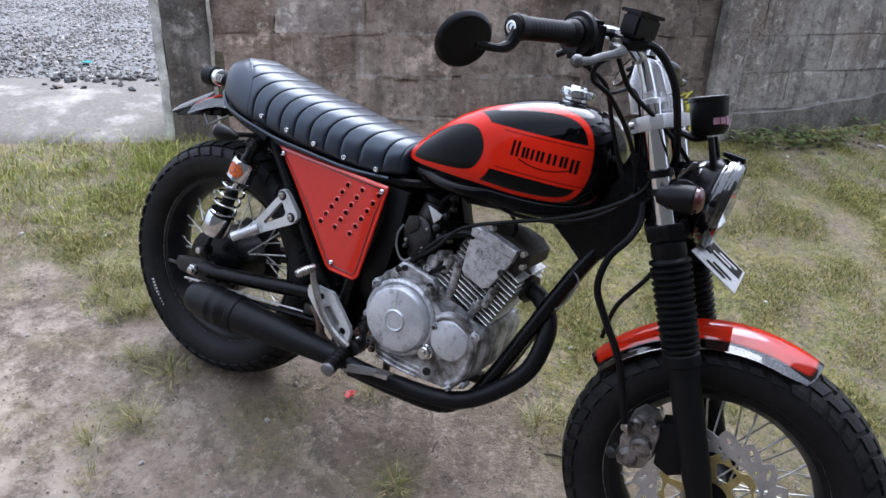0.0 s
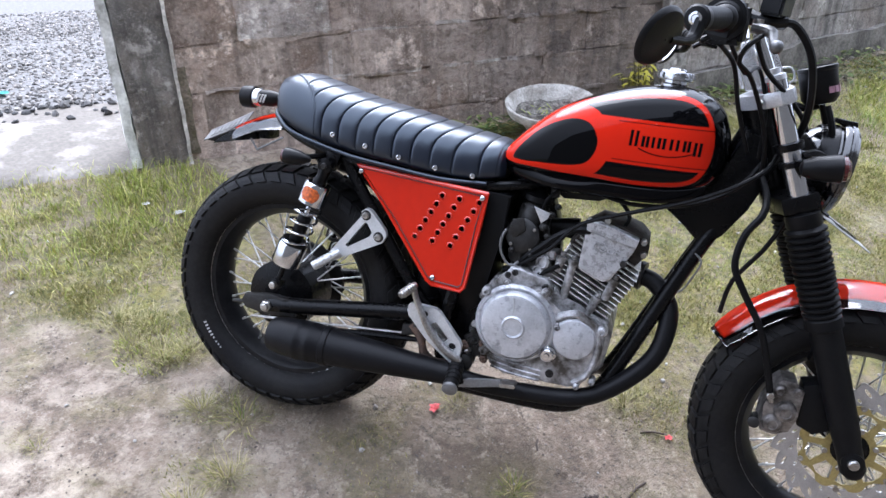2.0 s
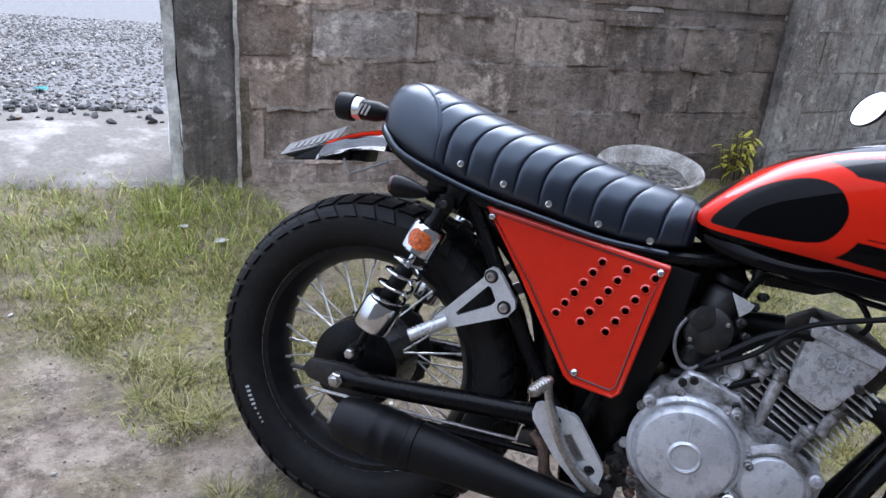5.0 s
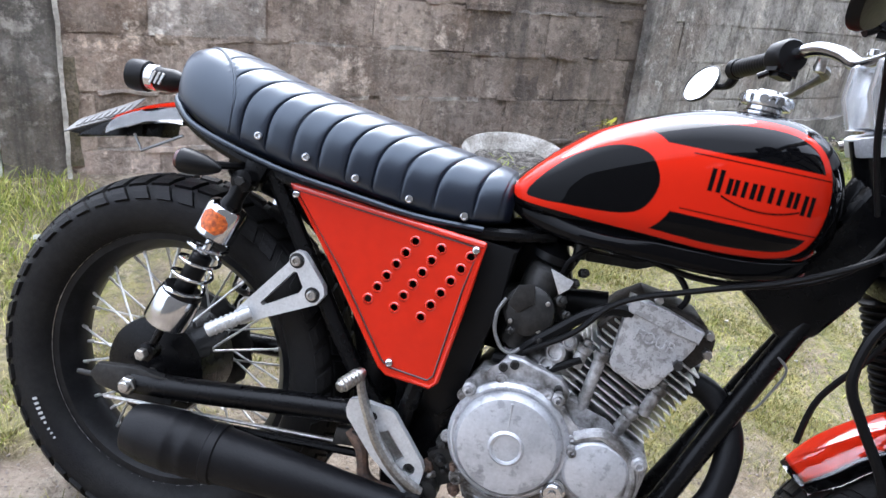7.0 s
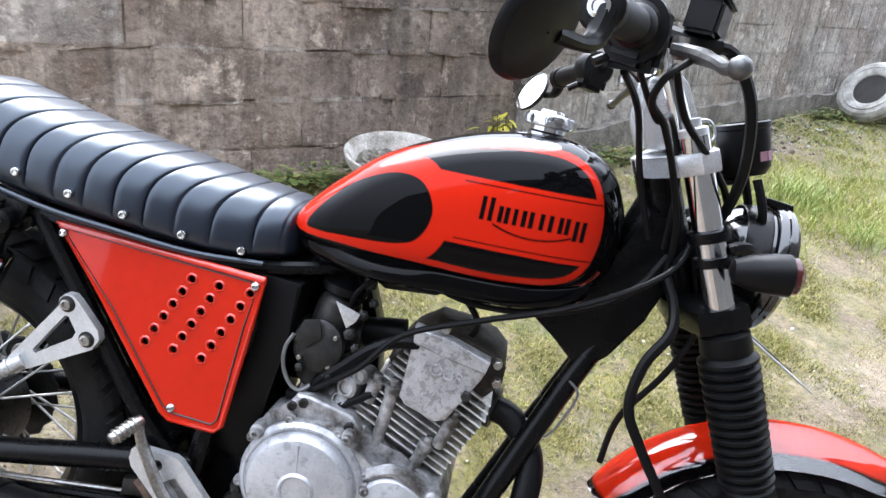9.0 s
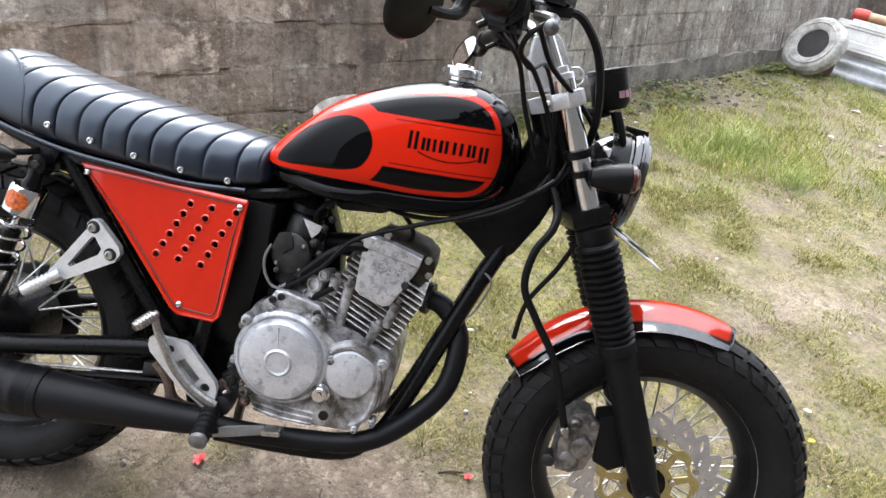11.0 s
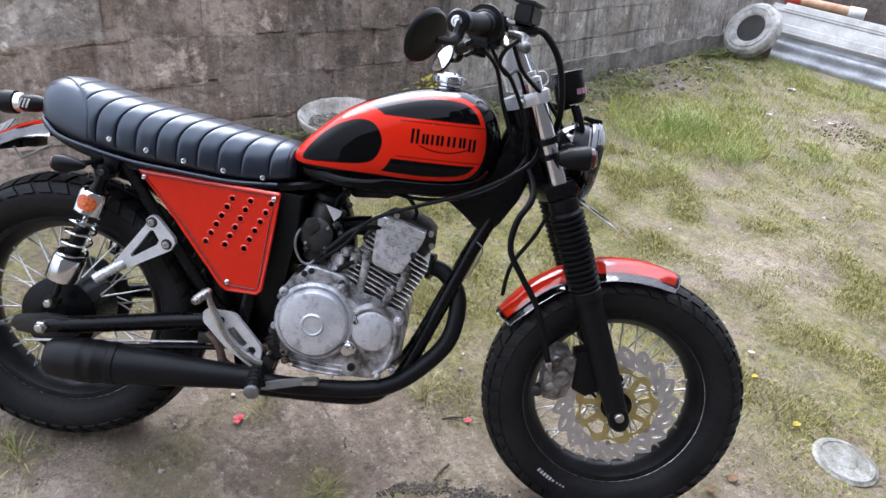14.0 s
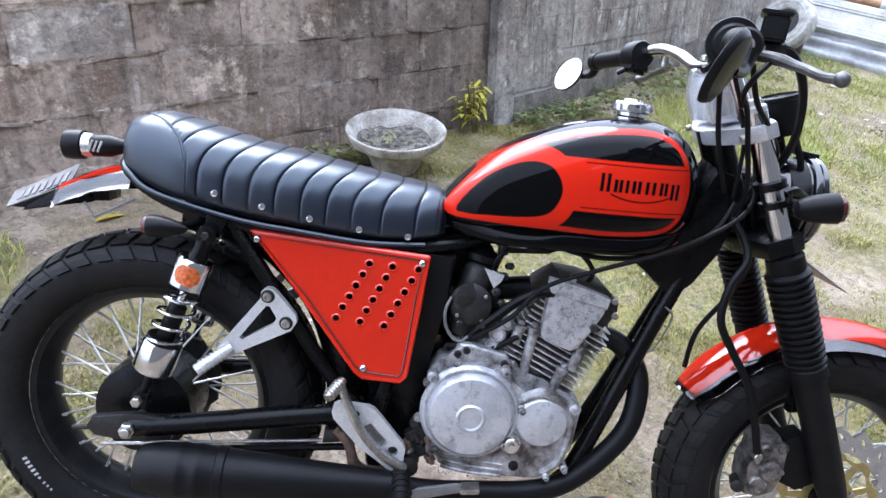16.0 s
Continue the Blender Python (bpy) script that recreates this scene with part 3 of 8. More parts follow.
def star_tuft(x, y, n, h, material, label, wide=0.0008, flat=1.0):
    """A small tuft whose thin blades spread from one root."""
    V, F = [], []
    for _ in range(n):
        a, d = rng.random() * 6.283, 0.75 * h * rng.random()
        bx, by = x + math.cos(a) * d, y + math.sin(a) * d
        a += rng.gauss(0, 0.5)
        L, out = h * (0.35 + 0.7 * rng.random()), flat * (0.5 + 0.9 * rng.random())
        cx, cy, w = math.cos(a), math.sin(a), wide * (0.6 + 0.7 * rng.random())
        k, z = len(V), ground_z(bx, by) - 0.003
        for t in (0.0, 0.4, 0.75):
            r, up = L * out * t ** 1.4, L * (1.15 * t - 0.55 * out * t * t)
            for e in (-w, w):
                e *= 1 - 0.5 * t
                V.append((bx + cx * r - cy * e, by + cy * r + cx * e, z + max(0.001, up)))
        V.append((bx + cx * L * out, by + cy * L * out, z + max(0.002, L * (1.15 - 0.55 * out) * 0.95)))
        F += [(k, k + 1, k + 3, k + 2), (k + 2, k + 3, k + 5, k + 4), (k + 4, k + 5, k + 6)]
    me = bpy.data.meshes.new("grass_tuft")
    me.from_pydata(V, [], F)
    me.materials.append(material)
    tagged(new("grass_tuft", me), label, "grass", group="small tufts on the bare earth")


OLIVE = blades_mat("olive tuft blades", (0.1, 0.11, 0.028), (0.24, 0.215, 0.07), (0.46, 0.38, 0.2))
for x, y, n, h in ((-0.536, -0.034, 150, 0.062), (-0.641, -0.09, 120, 0.058), (-0.57, 0.2, 130, 0.06), (-0.5, 0.21, 70, 0.05), (0.485, -0.165, 130, 0.06), (0.54, -0.12, 60, 0.045), (0.06, 0.0, 90, 0.045), (-0.645, 0.43, 190, 0.075), (-0.72, 0.5, 160, 0.07), (-0.58, 0.42, 140, 0.065), (-0.75, 0.62, 170, 0.075), (-0.66, 0.58, 140, 0.07), (-0.86, -0.054, 60, 0.04), (-0.95, 0.2, 50, 0.035), (-0.62, -0.2, 60, 0.045)):
    star_tuft(x, y, n, h, OLIVE, "small dry olive grass tuft on bare earth")
for x, y, n, h in ((-0.478, 0.133, 46, 0.06), (0.08, -0.3, 60, 0.042), (0.2, -0.43, 44, 0.038)):
    star_tuft(x, y, n, h, GRASS, "small flat olive weed tuft on bare earth", 0.0014, 1.2)


# ---- concrete slab and gravel beyond the gateway ----
CONCRETE = mat("bare worn concrete", (0.43, 0.395, 0.35), 0.8, vary=0.25, scale=4.2, fine=60, bump=0.5, bscale=60, second=(0.15, 0.132, 0.11), amount=0.95)
LIMEWASH = mat("flaking whitewash", (0.86, 0.85, 0.82), 0.8, vary=0.15, scale=9, fine=70, bump=0.4, bscale=60, second=(0.16, 0.155, 0.12), amount=0.3)


def slab_path():
    """The slab follows the ground a hand above it, with a ragged front edge."""
    bm = nb()
    xs = [-7 + 0.16 * i for i in range(40)] + [-0.66]
    ys = [1.6, 1.63, 1.7, 1.85, 2.0, 2.15, 2.3, 2.42]
    grid = []
    for j, y in enumerate(ys):
        row = []
        for x in xs:
            wob = 0.03 * noise.noise(Vector((x * 3, 0, 2))) + 0.012 * noise.noise(Vector((x * 17, 0, 5)))
            yy = y + (wob if j < 2 else 0.3 * wob)
            row.append(bm.verts.new((x, yy, ground_z(x, yy) + (0.0 if j == 0 else 0.018))))
        grid.append(row)
    for a, b in zip(grid, grid[1:]):
        for i in range(len(xs) - 1):
            bm.faces.new((a[i], a[i + 1], b[i + 1], b[i]))
    return tagged(part("pavement", bm, CONCRETE), "pale worn concrete slab outside the gateway", "pavement", kind="structure")


slab_path()


def back_yard():
    bm = nb()
    xs = [-9 + 0.6 * i for i in range(19)]
    ys = [1.98 + 0.42 * i * (1 + 0.12 * i) for i in range(14)]
    grid = [[bm.verts.new((x, y, ground_z(x, y) + 0.012)) for x in xs] for y in ys]
    for a, b in zip(grid, grid[1:]):
        for i in range(len(xs) - 1):
            bm.faces.new((a[i], a[i + 1], b[i + 1], b[i]))
    return tagged(part("gravel_ground", bm, mat("grey gravel bed", (0.17, 0.163, 0.155), 0.85, vary=0.5, scale=30, fine=45, bump=1.0, bscale=40, second=(0.12, 0.115, 0.11), amount=0.5)), "pale grey gravel lane behind the wall", "gravel", kind="structure")


back_yard()


def stones(name, label, n, x0, x1, y0, y1, lo, hi, material, seed, lift=0.0):
    """Loose stones joined in one mesh, each a squashed, dented lump."""
    r = random.Random(seed)
    base = nb()
    bmesh.ops.create_icosphere(base, subdivisions=1, radius=1.0)
    bv, bf = [v.co.copy() for v in base.verts], [[v.index for v in f.verts] for f in base.faces]
    base.free()
    V, F = [], []
    for _ in range(n):
        x, y = x0 + (x1 - x0) * r.random(), y0 + (y1 - y0) * r.random()
        s = lo + (hi - lo) * r.random() ** 2
        m = pose(x, y, ground_z(x, y) + lift + s * 0.3, r.random() * 40, r.random() * 40, r.random() * 360) @ Matrix.Diagonal((s, s * (0.6 + 0.4 * r.random()), s * (0.45 + 0.3 * r.random()), 1))
        k = len(V)
        V += [m @ (v * (0.8 + 0.4 * r.random())) for v in bv]
        F += [[k + i for i in f] for f in bf]
    me = bpy.data.meshes.new(name)
    me.from_pydata(V, [], F)
    me.materials.append(material)
    return tagged(new(name, me), label, "gravel", kind="stuff")


def island_mat(name, a, b, c, rough=0.75):
    m = blades_mat(name, a, b, c)
    m.node_tree.nodes["Principled BSDF"].inputs["Roughness"].default_value = rough
    return m


stones("gravel", "loose grey and brown gravel", 24000, -5.0, -0.7, 2.42, 6.2, 0.006, 0.016, island_mat("gravel stones", (0.07, 0.067, 0.063), (0.17, 0.158, 0.145), (0.4, 0.365, 0.325)), 5, 0.01)
stones("dark_pebbles", "dark pebbles strewn on the slab edge", 46, -1.35, -0.7, 2.2, 2.5, 0.014, 0.03, island_mat("dark stones", (0.03, 0.03, 0.032), (0.06, 0.058, 0.055), (0.1, 0.095, 0.09)), 6, 0.014)
stones("earth_pebbles", "small pale pebbles and crumbs on the earth", 420, -2.2, 3.4, -1.5, 1.4, 0.003, 0.010, island_mat("crumbs", (0.12, 0.1, 0.085), (0.28, 0.26, 0.23), (0.6, 0.58, 0.55)), 7)
stones("earth_clods", "small dark clods and grit on the bare earth", 11000, -1.9, 1.7, -1.35, 0.9, 0.0014, 0.0044, island_mat("clods", (0.085, 0.068, 0.055), (0.17, 0.14, 0.115), (0.33, 0.285, 0.245)), 17)


stones("rubble", "pale crumbs and small rubble along the wall foot", 800, 2.3, 5.3, 1.4, 1.98, 0.004, 0.02, island_mat("pale rubble", (0.06, 0.05, 0.04), (0.17, 0.145, 0.12), (0.42, 0.39, 0.35)), 37)
stones("burnt_debris", "dark burnt debris and clods on the far grass", 420, 4.2, 4.7, 0.18, 0.58, 0.003, 0.011, island_mat("charred bits", (0.02, 0.016, 0.013), (0.06, 0.045, 0.035), (0.13, 0.1, 0.08)), 27)


def crack(points, n, seed):
    """A ragged line of dark damp clods where the earth has split."""
    r = random.Random(seed)
    path = spline([(x, y, 0) for x, y in points], 20)
    base = nb()
    bmesh.ops.create_icosphere(base, subdivisions=1, radius=1.0)
    bv, bf = [v.co.copy() for v in base.verts], [[v.index for v in f.verts] for f in base.faces]
    base.free()
    V, F = [], []
    for _ in range(n):
        p = path[r.randrange(len(path))]
        x, y, s = p.x + r.gauss(0, 0.016), p.y + r.gauss(0, 0.0035) + 0.012 * noise.noise(Vector((p.x * 40, p.y * 40, 0))), 0.0012 + 0.0038 * r.random() ** 2
        m = pose(x, y, ground_z(x, y) + s * 0.1, 0, 0, r.random() * 360) @ Matrix.Diagonal((s * 1.6, s, s * 0.5, 1))
        k = len(V)
        V += [m @ (v * (0.8 + 0.4 * r.random())) for v in bv]
        F += [[k + i for i in f] for f in bf]
    me = bpy.data.meshes.new("earth_crack")
    me.from_pydata(V, [], F)
    me.materials.append(island_mat("damp clods", (0.018, 0.014, 0.011), (0.045, 0.035, 0.028), (0.1, 0.08, 0.065)))
    tagged(new("earth_crack", me), "ragged dark crack of damp clods in the earth", "earth", kind="stuff")


crack([(0.21, -0.37), (0.28, -0.41), (0.35, -0.46), (0.42, -0.53), (0.49, -0.60), (0.55, -0.60)], 1100, 31)
crack([(0.34, -0.53), (0.4, -0.56), (0.46, -0.62), (0.5, -0.66)], 420, 33)


# ---- the block wall ----
def block_mat(name, base, second, rand=0.0, streak=0.7, dark_to=0.6):
    """Old rough concrete: broad stains, pits, lime flecks, dark runs and two scales of relief, all at world size."""
    m = bpy.data.materials.new(name)
    m.use_nodes = True
    nt = m.node_tree
    p = nt.nodes["Principled BSDF"]
    geo = nt.nodes.new("ShaderNodeNewGeometry")

    def nz(scale, detail=6, rough=0.6, stretch=None):
        n = nt.nodes.new("ShaderNodeTexNoise")
        n.inputs["Scale"].default_value, n.inputs["Detail"].default_value, n.inputs["Roughness"].default_value = scale, detail, rough
        src = geo.outputs["Position"]
        if stretch:
            mp = nt.nodes.new("ShaderNodeMapping")
            mp.inputs["Scale"].default_value = stretch
            nt.links.new(src, mp.inputs[0])
            src = mp.outputs[0]
        nt.links.new(src, n.inputs["Vector"])
        return n.outputs[0]

    def rng(src, a, b, c=0.0, d=1.0):
        r = nt.nodes.new("ShaderNodeMapRange")
        for i, v in enumerate((a, b, c, d)):
            r.inputs[i + 1].default_value = v
        nt.links.new(src, r.inputs[0])
        return r.outputs[0]

    def mix(f, a, b):
        x = nt.nodes.new("ShaderNodeMix")
        x.data_type = "RGBA"
        nt.links.new(f, x.inputs[0])
        for i, v in ((6, a), (7, b)):
            if isinstance(v, tuple):
                x.inputs[i].default_value = (*v, 1)
            else:
                nt.links.new(v, x.inputs[i])
        return x.outputs[2]

    col = mix(rng(nz(3.2, 8, 0.72), 0.43, 0.58), base, second)
    col = mix(rng(nz(1.7, 7, 0.7), 0.48, 0.6, 0, 0.55), col, (base[0] * 0.62, base[1] * 0.53, base[2] * 0.47))
    col = mix(rng(nz(5.5, 7, 0.6), 0.55, 0.63, 0, 0.7), col, tuple(c * 0.5 for c in base))
    col = mix(rng(nz(9, 9, 0.75), 0.55, 0.64, 0, 0.8), col, tuple(min(1, c * 1.7) for c in base))
    col = mix(rng(nz(30, 8, 0.76), 0.52, 0.64, 0, 0.8), col, tuple(c * 0.42 for c in second))
    col = mix(rng(nz(120, 4, 0.7), 0.5, 0.75, 0, 0.45), col, tuple(min(1, c * 1.6) for c in base))
    col = mix(rng(nz(1.0, 6, 0.6, (15, 3, 1.5)), 0.5, 0.7, 0, streak), col, (0.04, 0.037, 0.034))
    col = mix(rng(nz(1.0, 8, 0.7, (8, 3, 2.2)), 0.56, 0.72, 0, 0.4), col, tuple(min(1, c * 1.5) for c in base))
    sx = nt.nodes.new("ShaderNodeSeparateXYZ")
    nt.links.new(geo.outputs["Position"], sx.inputs[0])
    ad = nt.nodes.new("ShaderNodeMath")
    ad.operation = "MULTIPLY_ADD"
    ad.inputs[1].default_value = 2.2
    nt.links.new(nz(2.6, 7), ad.inputs[0])
    nt.links.new(sx.outputs[0], ad.inputs[2])
    # darker towards greater x, with a ragged noise edge
    col = mix(rng(ad.outputs[0], 1.1, 2.5, 0, dark_to), col, (0.05, 0.046, 0.043))
    if rand:
        oi = nt.nodes.new("ShaderNodeObjectInfo")
        sc = nt.nodes.new("ShaderNodeVectorMath")
        sc.operation = "SCALE"
        nt.links.new(col, sc.inputs[0])
        nt.links.new(rng(oi.outputs["Random"], 0, 1, 1 - rand, 1 + rand), sc.inputs["Scale"])
        col = sc.outputs[0]
    nt.links.new(col, p.inputs["Base Color"])
    p.inputs["Roughness"].default_value = 0.88
    p.inputs["Specular IOR Level"].default_value = 0.3
    b1 = nt.nodes.new("ShaderNodeBump")
    b1.inputs["Strength"].default_value, b1.inputs["Distance"].default_value = 1.0, 0.03
    nt.links.new(nz(16, 8, 0.68), b1.inputs["Height"])
    b2 = nt.nodes.new("ShaderNodeBump")
    b2.inputs["Strength"].default_value, b2.inputs["Distance"].default_value = 0.9, 0.009
    nt.links.new(nz(90, 6, 0.7), b2.inputs["Height"])
    nt.links.new(b1.outputs[0], b2.inputs["Normal"])
    nt.links.new(b2.outputs[0], p.inputs["Normal"])
    return m


BLOCK = block_mat("damp grey brown block", (0.6, 0.49, 0.41), (0.25, 0.194, 0.156), 0.2, 0.5, 0.58)
PALEBLOCK = block_mat("pale grey block", (0.62, 0.55, 0.49), (0.33, 0.28, 0.245), 0.05, 0.35)
MORTAR = block_mat("grey brown mortar", (0.5, 0.41, 0.345), (0.2, 0.158, 0.13), 0.0, 0.5, 0.66)
PILLAR = block_mat("weathered dark render", (0.32, 0.295, 0.265), (0.13, 0.118, 0.104), 0.0, 0.7, 0.25)
FARBLOCK = block_mat("grey rendered block", (0.42, 0.388, 0.352), (0.19, 0.173, 0.156), 0.1, 0.6, 0.0)
FARPILLAR = block_mat("pale streaked render", (0.5, 0.475, 0.44), (0.17, 0.158, 0.144), 0.0, 0.85, 0.0)
WALL_Y, TOP = 1.63, 0.955


def rough_box(bm, x0, x1, y0, y1, z0, z1, step=0.08, amp=0.006, seed=0.0):
    """A box whose faces are gridded and pushed about a little."""
    nx, ny, nz = max(1, round((x1 - x0) / step)), max(1, round((y1 - y0) / step)), max(1, round((z1 - z0) / step))
    keep = {}

    def v(i, j, k):
        if (i, j, k) not in keep:
            p = Vector((x0 + (x1 - x0) * i / nx, y0 + (y1 - y0) * j / ny, z0 + (z1 - z0) * k / nz))
            o = Vector((noise.noise(p * 6 + Vector((seed, 0, 0))), noise.noise(p * 6 + Vector((0, seed + 7, 0))), noise.noise(p * 6 + Vector((0, 0, seed + 13)))))
            q = Vector((noise.noise(p * 23), noise.noise(p * 23 + Vector((5, 0, 0))), noise.noise(p * 23 + Vector((0, 9, 0)))))
            keep[i, j, k] = bm.verts.new(p + (o + q * 0.5) * amp)
        return keep[i, j, k]

    for i in range(nx):
        for k in range(nz):
            for j in (0, ny):
                bm.faces.new((v(i, j, k), v(i + 1, j, k), v(i + 1, j, k + 1), v(i, j, k + 1)))
    for j in range(ny):
        for k in range(nz):
            for i in (0, nx):
                bm.faces.new((v(i, j, k), v(i, j + 1, k), v(i, j + 1, k + 1), v(i, j, k + 1)))
    for i in range(nx):
        for j in range(ny):
            for k in (0, nz):
                bm.faces.new((v(i, j, k), v(i + 1, j, k), v(i + 1, j + 1, k), v(i, j + 1, k)))
    return bm


def wall_run(name, x0, x1, label, top=TOP, material=MORTAR):
    bm = rough_box(nb(), x0, x1, WALL_Y + 0.003, WALL_Y + 0.11, 0.05, top, 0.035, 0.003)
    return tagged(part(name, bm, material, angle=1.2), label, "wall", kind="structure")


wall_a = wall_run("wall_north", -0.43, 1.93, "weathered dark grey concrete block wall with stains", 1.36)
wall_b = wall_run("wall_north_east", 2.08, 7.2, "weathered grey concrete block wall with streaks", 1.3, FARBLOCK)
BEND = pose(2.08, 1.63, 0, 0, 0, 8.5) @ pose(-2.08, -1.63, 0)  # the far stretch turns away
wall_b.matrix_basis = BEND
# out of view behind the camera, added to darken sides and reflections facing it
unseen_wall = tagged(part("unseen_wall", rough_box(nb(), -9, 9, -3.6, -3.4, -0.6, 5.4, 0.5, 0.004), mat("unseen wall render", (0.09, 0.086, 0.08), 0.85, vary=0.2, scale=3, fine=50, bump=0.2, second=(0.06, 0.057, 0.053)), angle=1.2), "unseen dark wall added to darken reflections", "wall", kind="structure")
# unseen low wall, added to bound what the bike reflects to the east
wall_c = tagged(part("wall_east", rough_box(nb(), 7.2, 7.32, -4.0, 2.7, -0.6, TOP, 0.3, 0.004), MORTAR, angle=1.2), "unseen grey wall added to close the yard", "wall", kind="structure")


def pillar(name, x0, x1, y0, y1, z0, z1, label, material=PILLAR):
    bm = rough_box(nb(), x0, x1, y0, y1, z0, z1, 0.04, 0.004, 3.0)
    return tagged(part(name, bm, material, angle=1.2), label, "pillar", kind="structure")


CHALK = mat("crumbling chalky mortar", (0.66, 0.62, 0.56), 0.85, vary=0.3, scale=14, fine=80, bump=0.5, second=(0.3, 0.27, 0.235))
pillar_a = pillar("gate_pillar", -0.62, -0.432, 1.6, 1.82, 0.1, 1.9, "dark weathered concrete gate pillar with flaking white side")
lime = part("whitewash", rough_box(nb(), -0.662, -0.6235, 1.612, 1.82, 0.24, 1.9, 0.03, 0.009, 5.0), LIMEWASH, pillar_a, "flaking white limewash on the gateway side", angle=1.2)
edge = part("mortar_edge", rough_box(nb(), -0.438, -0.424, 1.594, 1.606, 0.2, 1.9, 0.016, 0.008, 8.0), CHALK, pillar_a, "pale crumbling corner edge", angle=1.2)
part("moss_streak", rough_box(nb(), -0.427, -0.39, 1.6245, 1.632, 0.3, 0.66, 0.015, 0.008, 3.0), mat("dark green moss", (0.1, 0.088, 0.045), 0.9, vary=0.5, scale=24, fine=120, bump=0.8, second=(0.24, 0.195, 0.15)), pillar_a, "dark green moss streak in the corner", angle=1.2)
pillar_b = pillar("wall_pillar", 1.935, 2.075, 1.575, 1.74, 0.1, 1.36, "grey rendered concrete wall pillar with pale streaks", FARPILLAR)
plinth = tagged(part("plinth", rough_box(nb(), 2.08, 7.2, WALL_Y - 0.035, WALL_Y + 0.004, 0.1, 0.352, 0.09, 0.006, 4.0), mat("grey plinth render", (0.22, 0.2, 0.175), 0.9, vary=0.4, scale=8, fine=60, bump=0.9, second=(0.085, 0.078, 0.066)), angle=1.2), "low rendered plinth along the wall foot", "plinth", kind="structure")
tagged(part("trim", rough_box(nb(), -0.43, 1.935, WALL_Y + 0.0035, WALL_Y + 0.106, TOP, TOP + 0.022, 0.016, 0.007, 2.0), mat("pale bed mortar", (0.44, 0.385, 0.34), 0.85, vary=0.3, scale=9, fine=80, bump=0.5, second=(0.2, 0.19, 0.17)), angle=1.2), "thin crumbling pale mortar band along the wall", "trim", kind="structure")


for v in plinth.data.vertices:
    if v.co.z > 0.3:
        k = max(0.0, min(1.0, (v.co.x - 2.5) / 0.6))
        v.co.z += k * (0.07 + 0.035 * noise.noise(Vector((v.co.x * 6, 0.0, 2.0))) + 0.02 * noise.noise(Vector((v.co.x * 17, v.co.y * 9, 5.0))))
    v.co.y -= 0.02 * abs(noise.noise(Vector((v.co.x * 7, 1.0, v.co.z * 9))))
plinth.matrix_basis = BEND


def blocks():
    """Courses of concrete blocks, each one its own piece in front of the mortar."""
    rows = [(0.19, 0.355, 0.25), (0.358, 0.543, 0.454), (0.547, 0.730, 0.304), (0.734, 0.911, 0.222), (0.914, 0.954, 0.05), (0.916, 1.09, 0.15), (0.979, 1.158, 0.12), (1.1, 1.28, 0.3), (1.162, 1.345, 0.31)]
    meshes = {}
    r = random.Random(11)
    for z0, z1, phase in rows:
        x = phase - 0.395 * 3
        while x < 6.9:
            a, b = x + 0.001 + 0.005 * r.random(), x + 0.395 - 0.001 - 0.005 * r.random()
            x += 0.395
            for lo, hi, owner in ((-0.43, 1.93, wall_a), (2.08, 6.9, wall_b)):
                p, q = max(a, lo + 0.004), min(b, hi - 0.004)
                if q - p < 0.05 or (owner is wall_b and (z1 < 0.36 or z0 in (0.914, 0.979, 1.162))) or (owner is wall_a and z0 in (0.916, 1.1)):
                    continue
                pale = owner is wall_a and abs(z0 - 0.735) < 0.01 and -0.2 < p < 0.0
                key = (round(q - p, 2), round(z1 - z0, 2), r.randrange(5), pale, owner is wall_b)
                if key not in meshes:
                    bm = rough_box(nb(), 0, q - p, -0.018, 0.0, 0.002, z1 - z0 - 0.002, 0.018, 0.005, r.random() * 40)
                    finish(bm, 1.2)
                    me = bpy.data.meshes.new("block")
                    bm.to_mesh(me)
                    bm.free()
                    me.materials.append(PALEBLOCK if pale else FARBLOCK if owner is wall_b else BLOCK)
                    meshes[key] = me
                ob = new("block", meshes[key])
                ob.parent = owner
                ob.location = (p, WALL_Y + 0.0175 - 0.004 * r.random() ** 2, z0 + 0.005 * (r.random() - 0.5))
                if pale:
                    ob["label"] = "paler patched block"


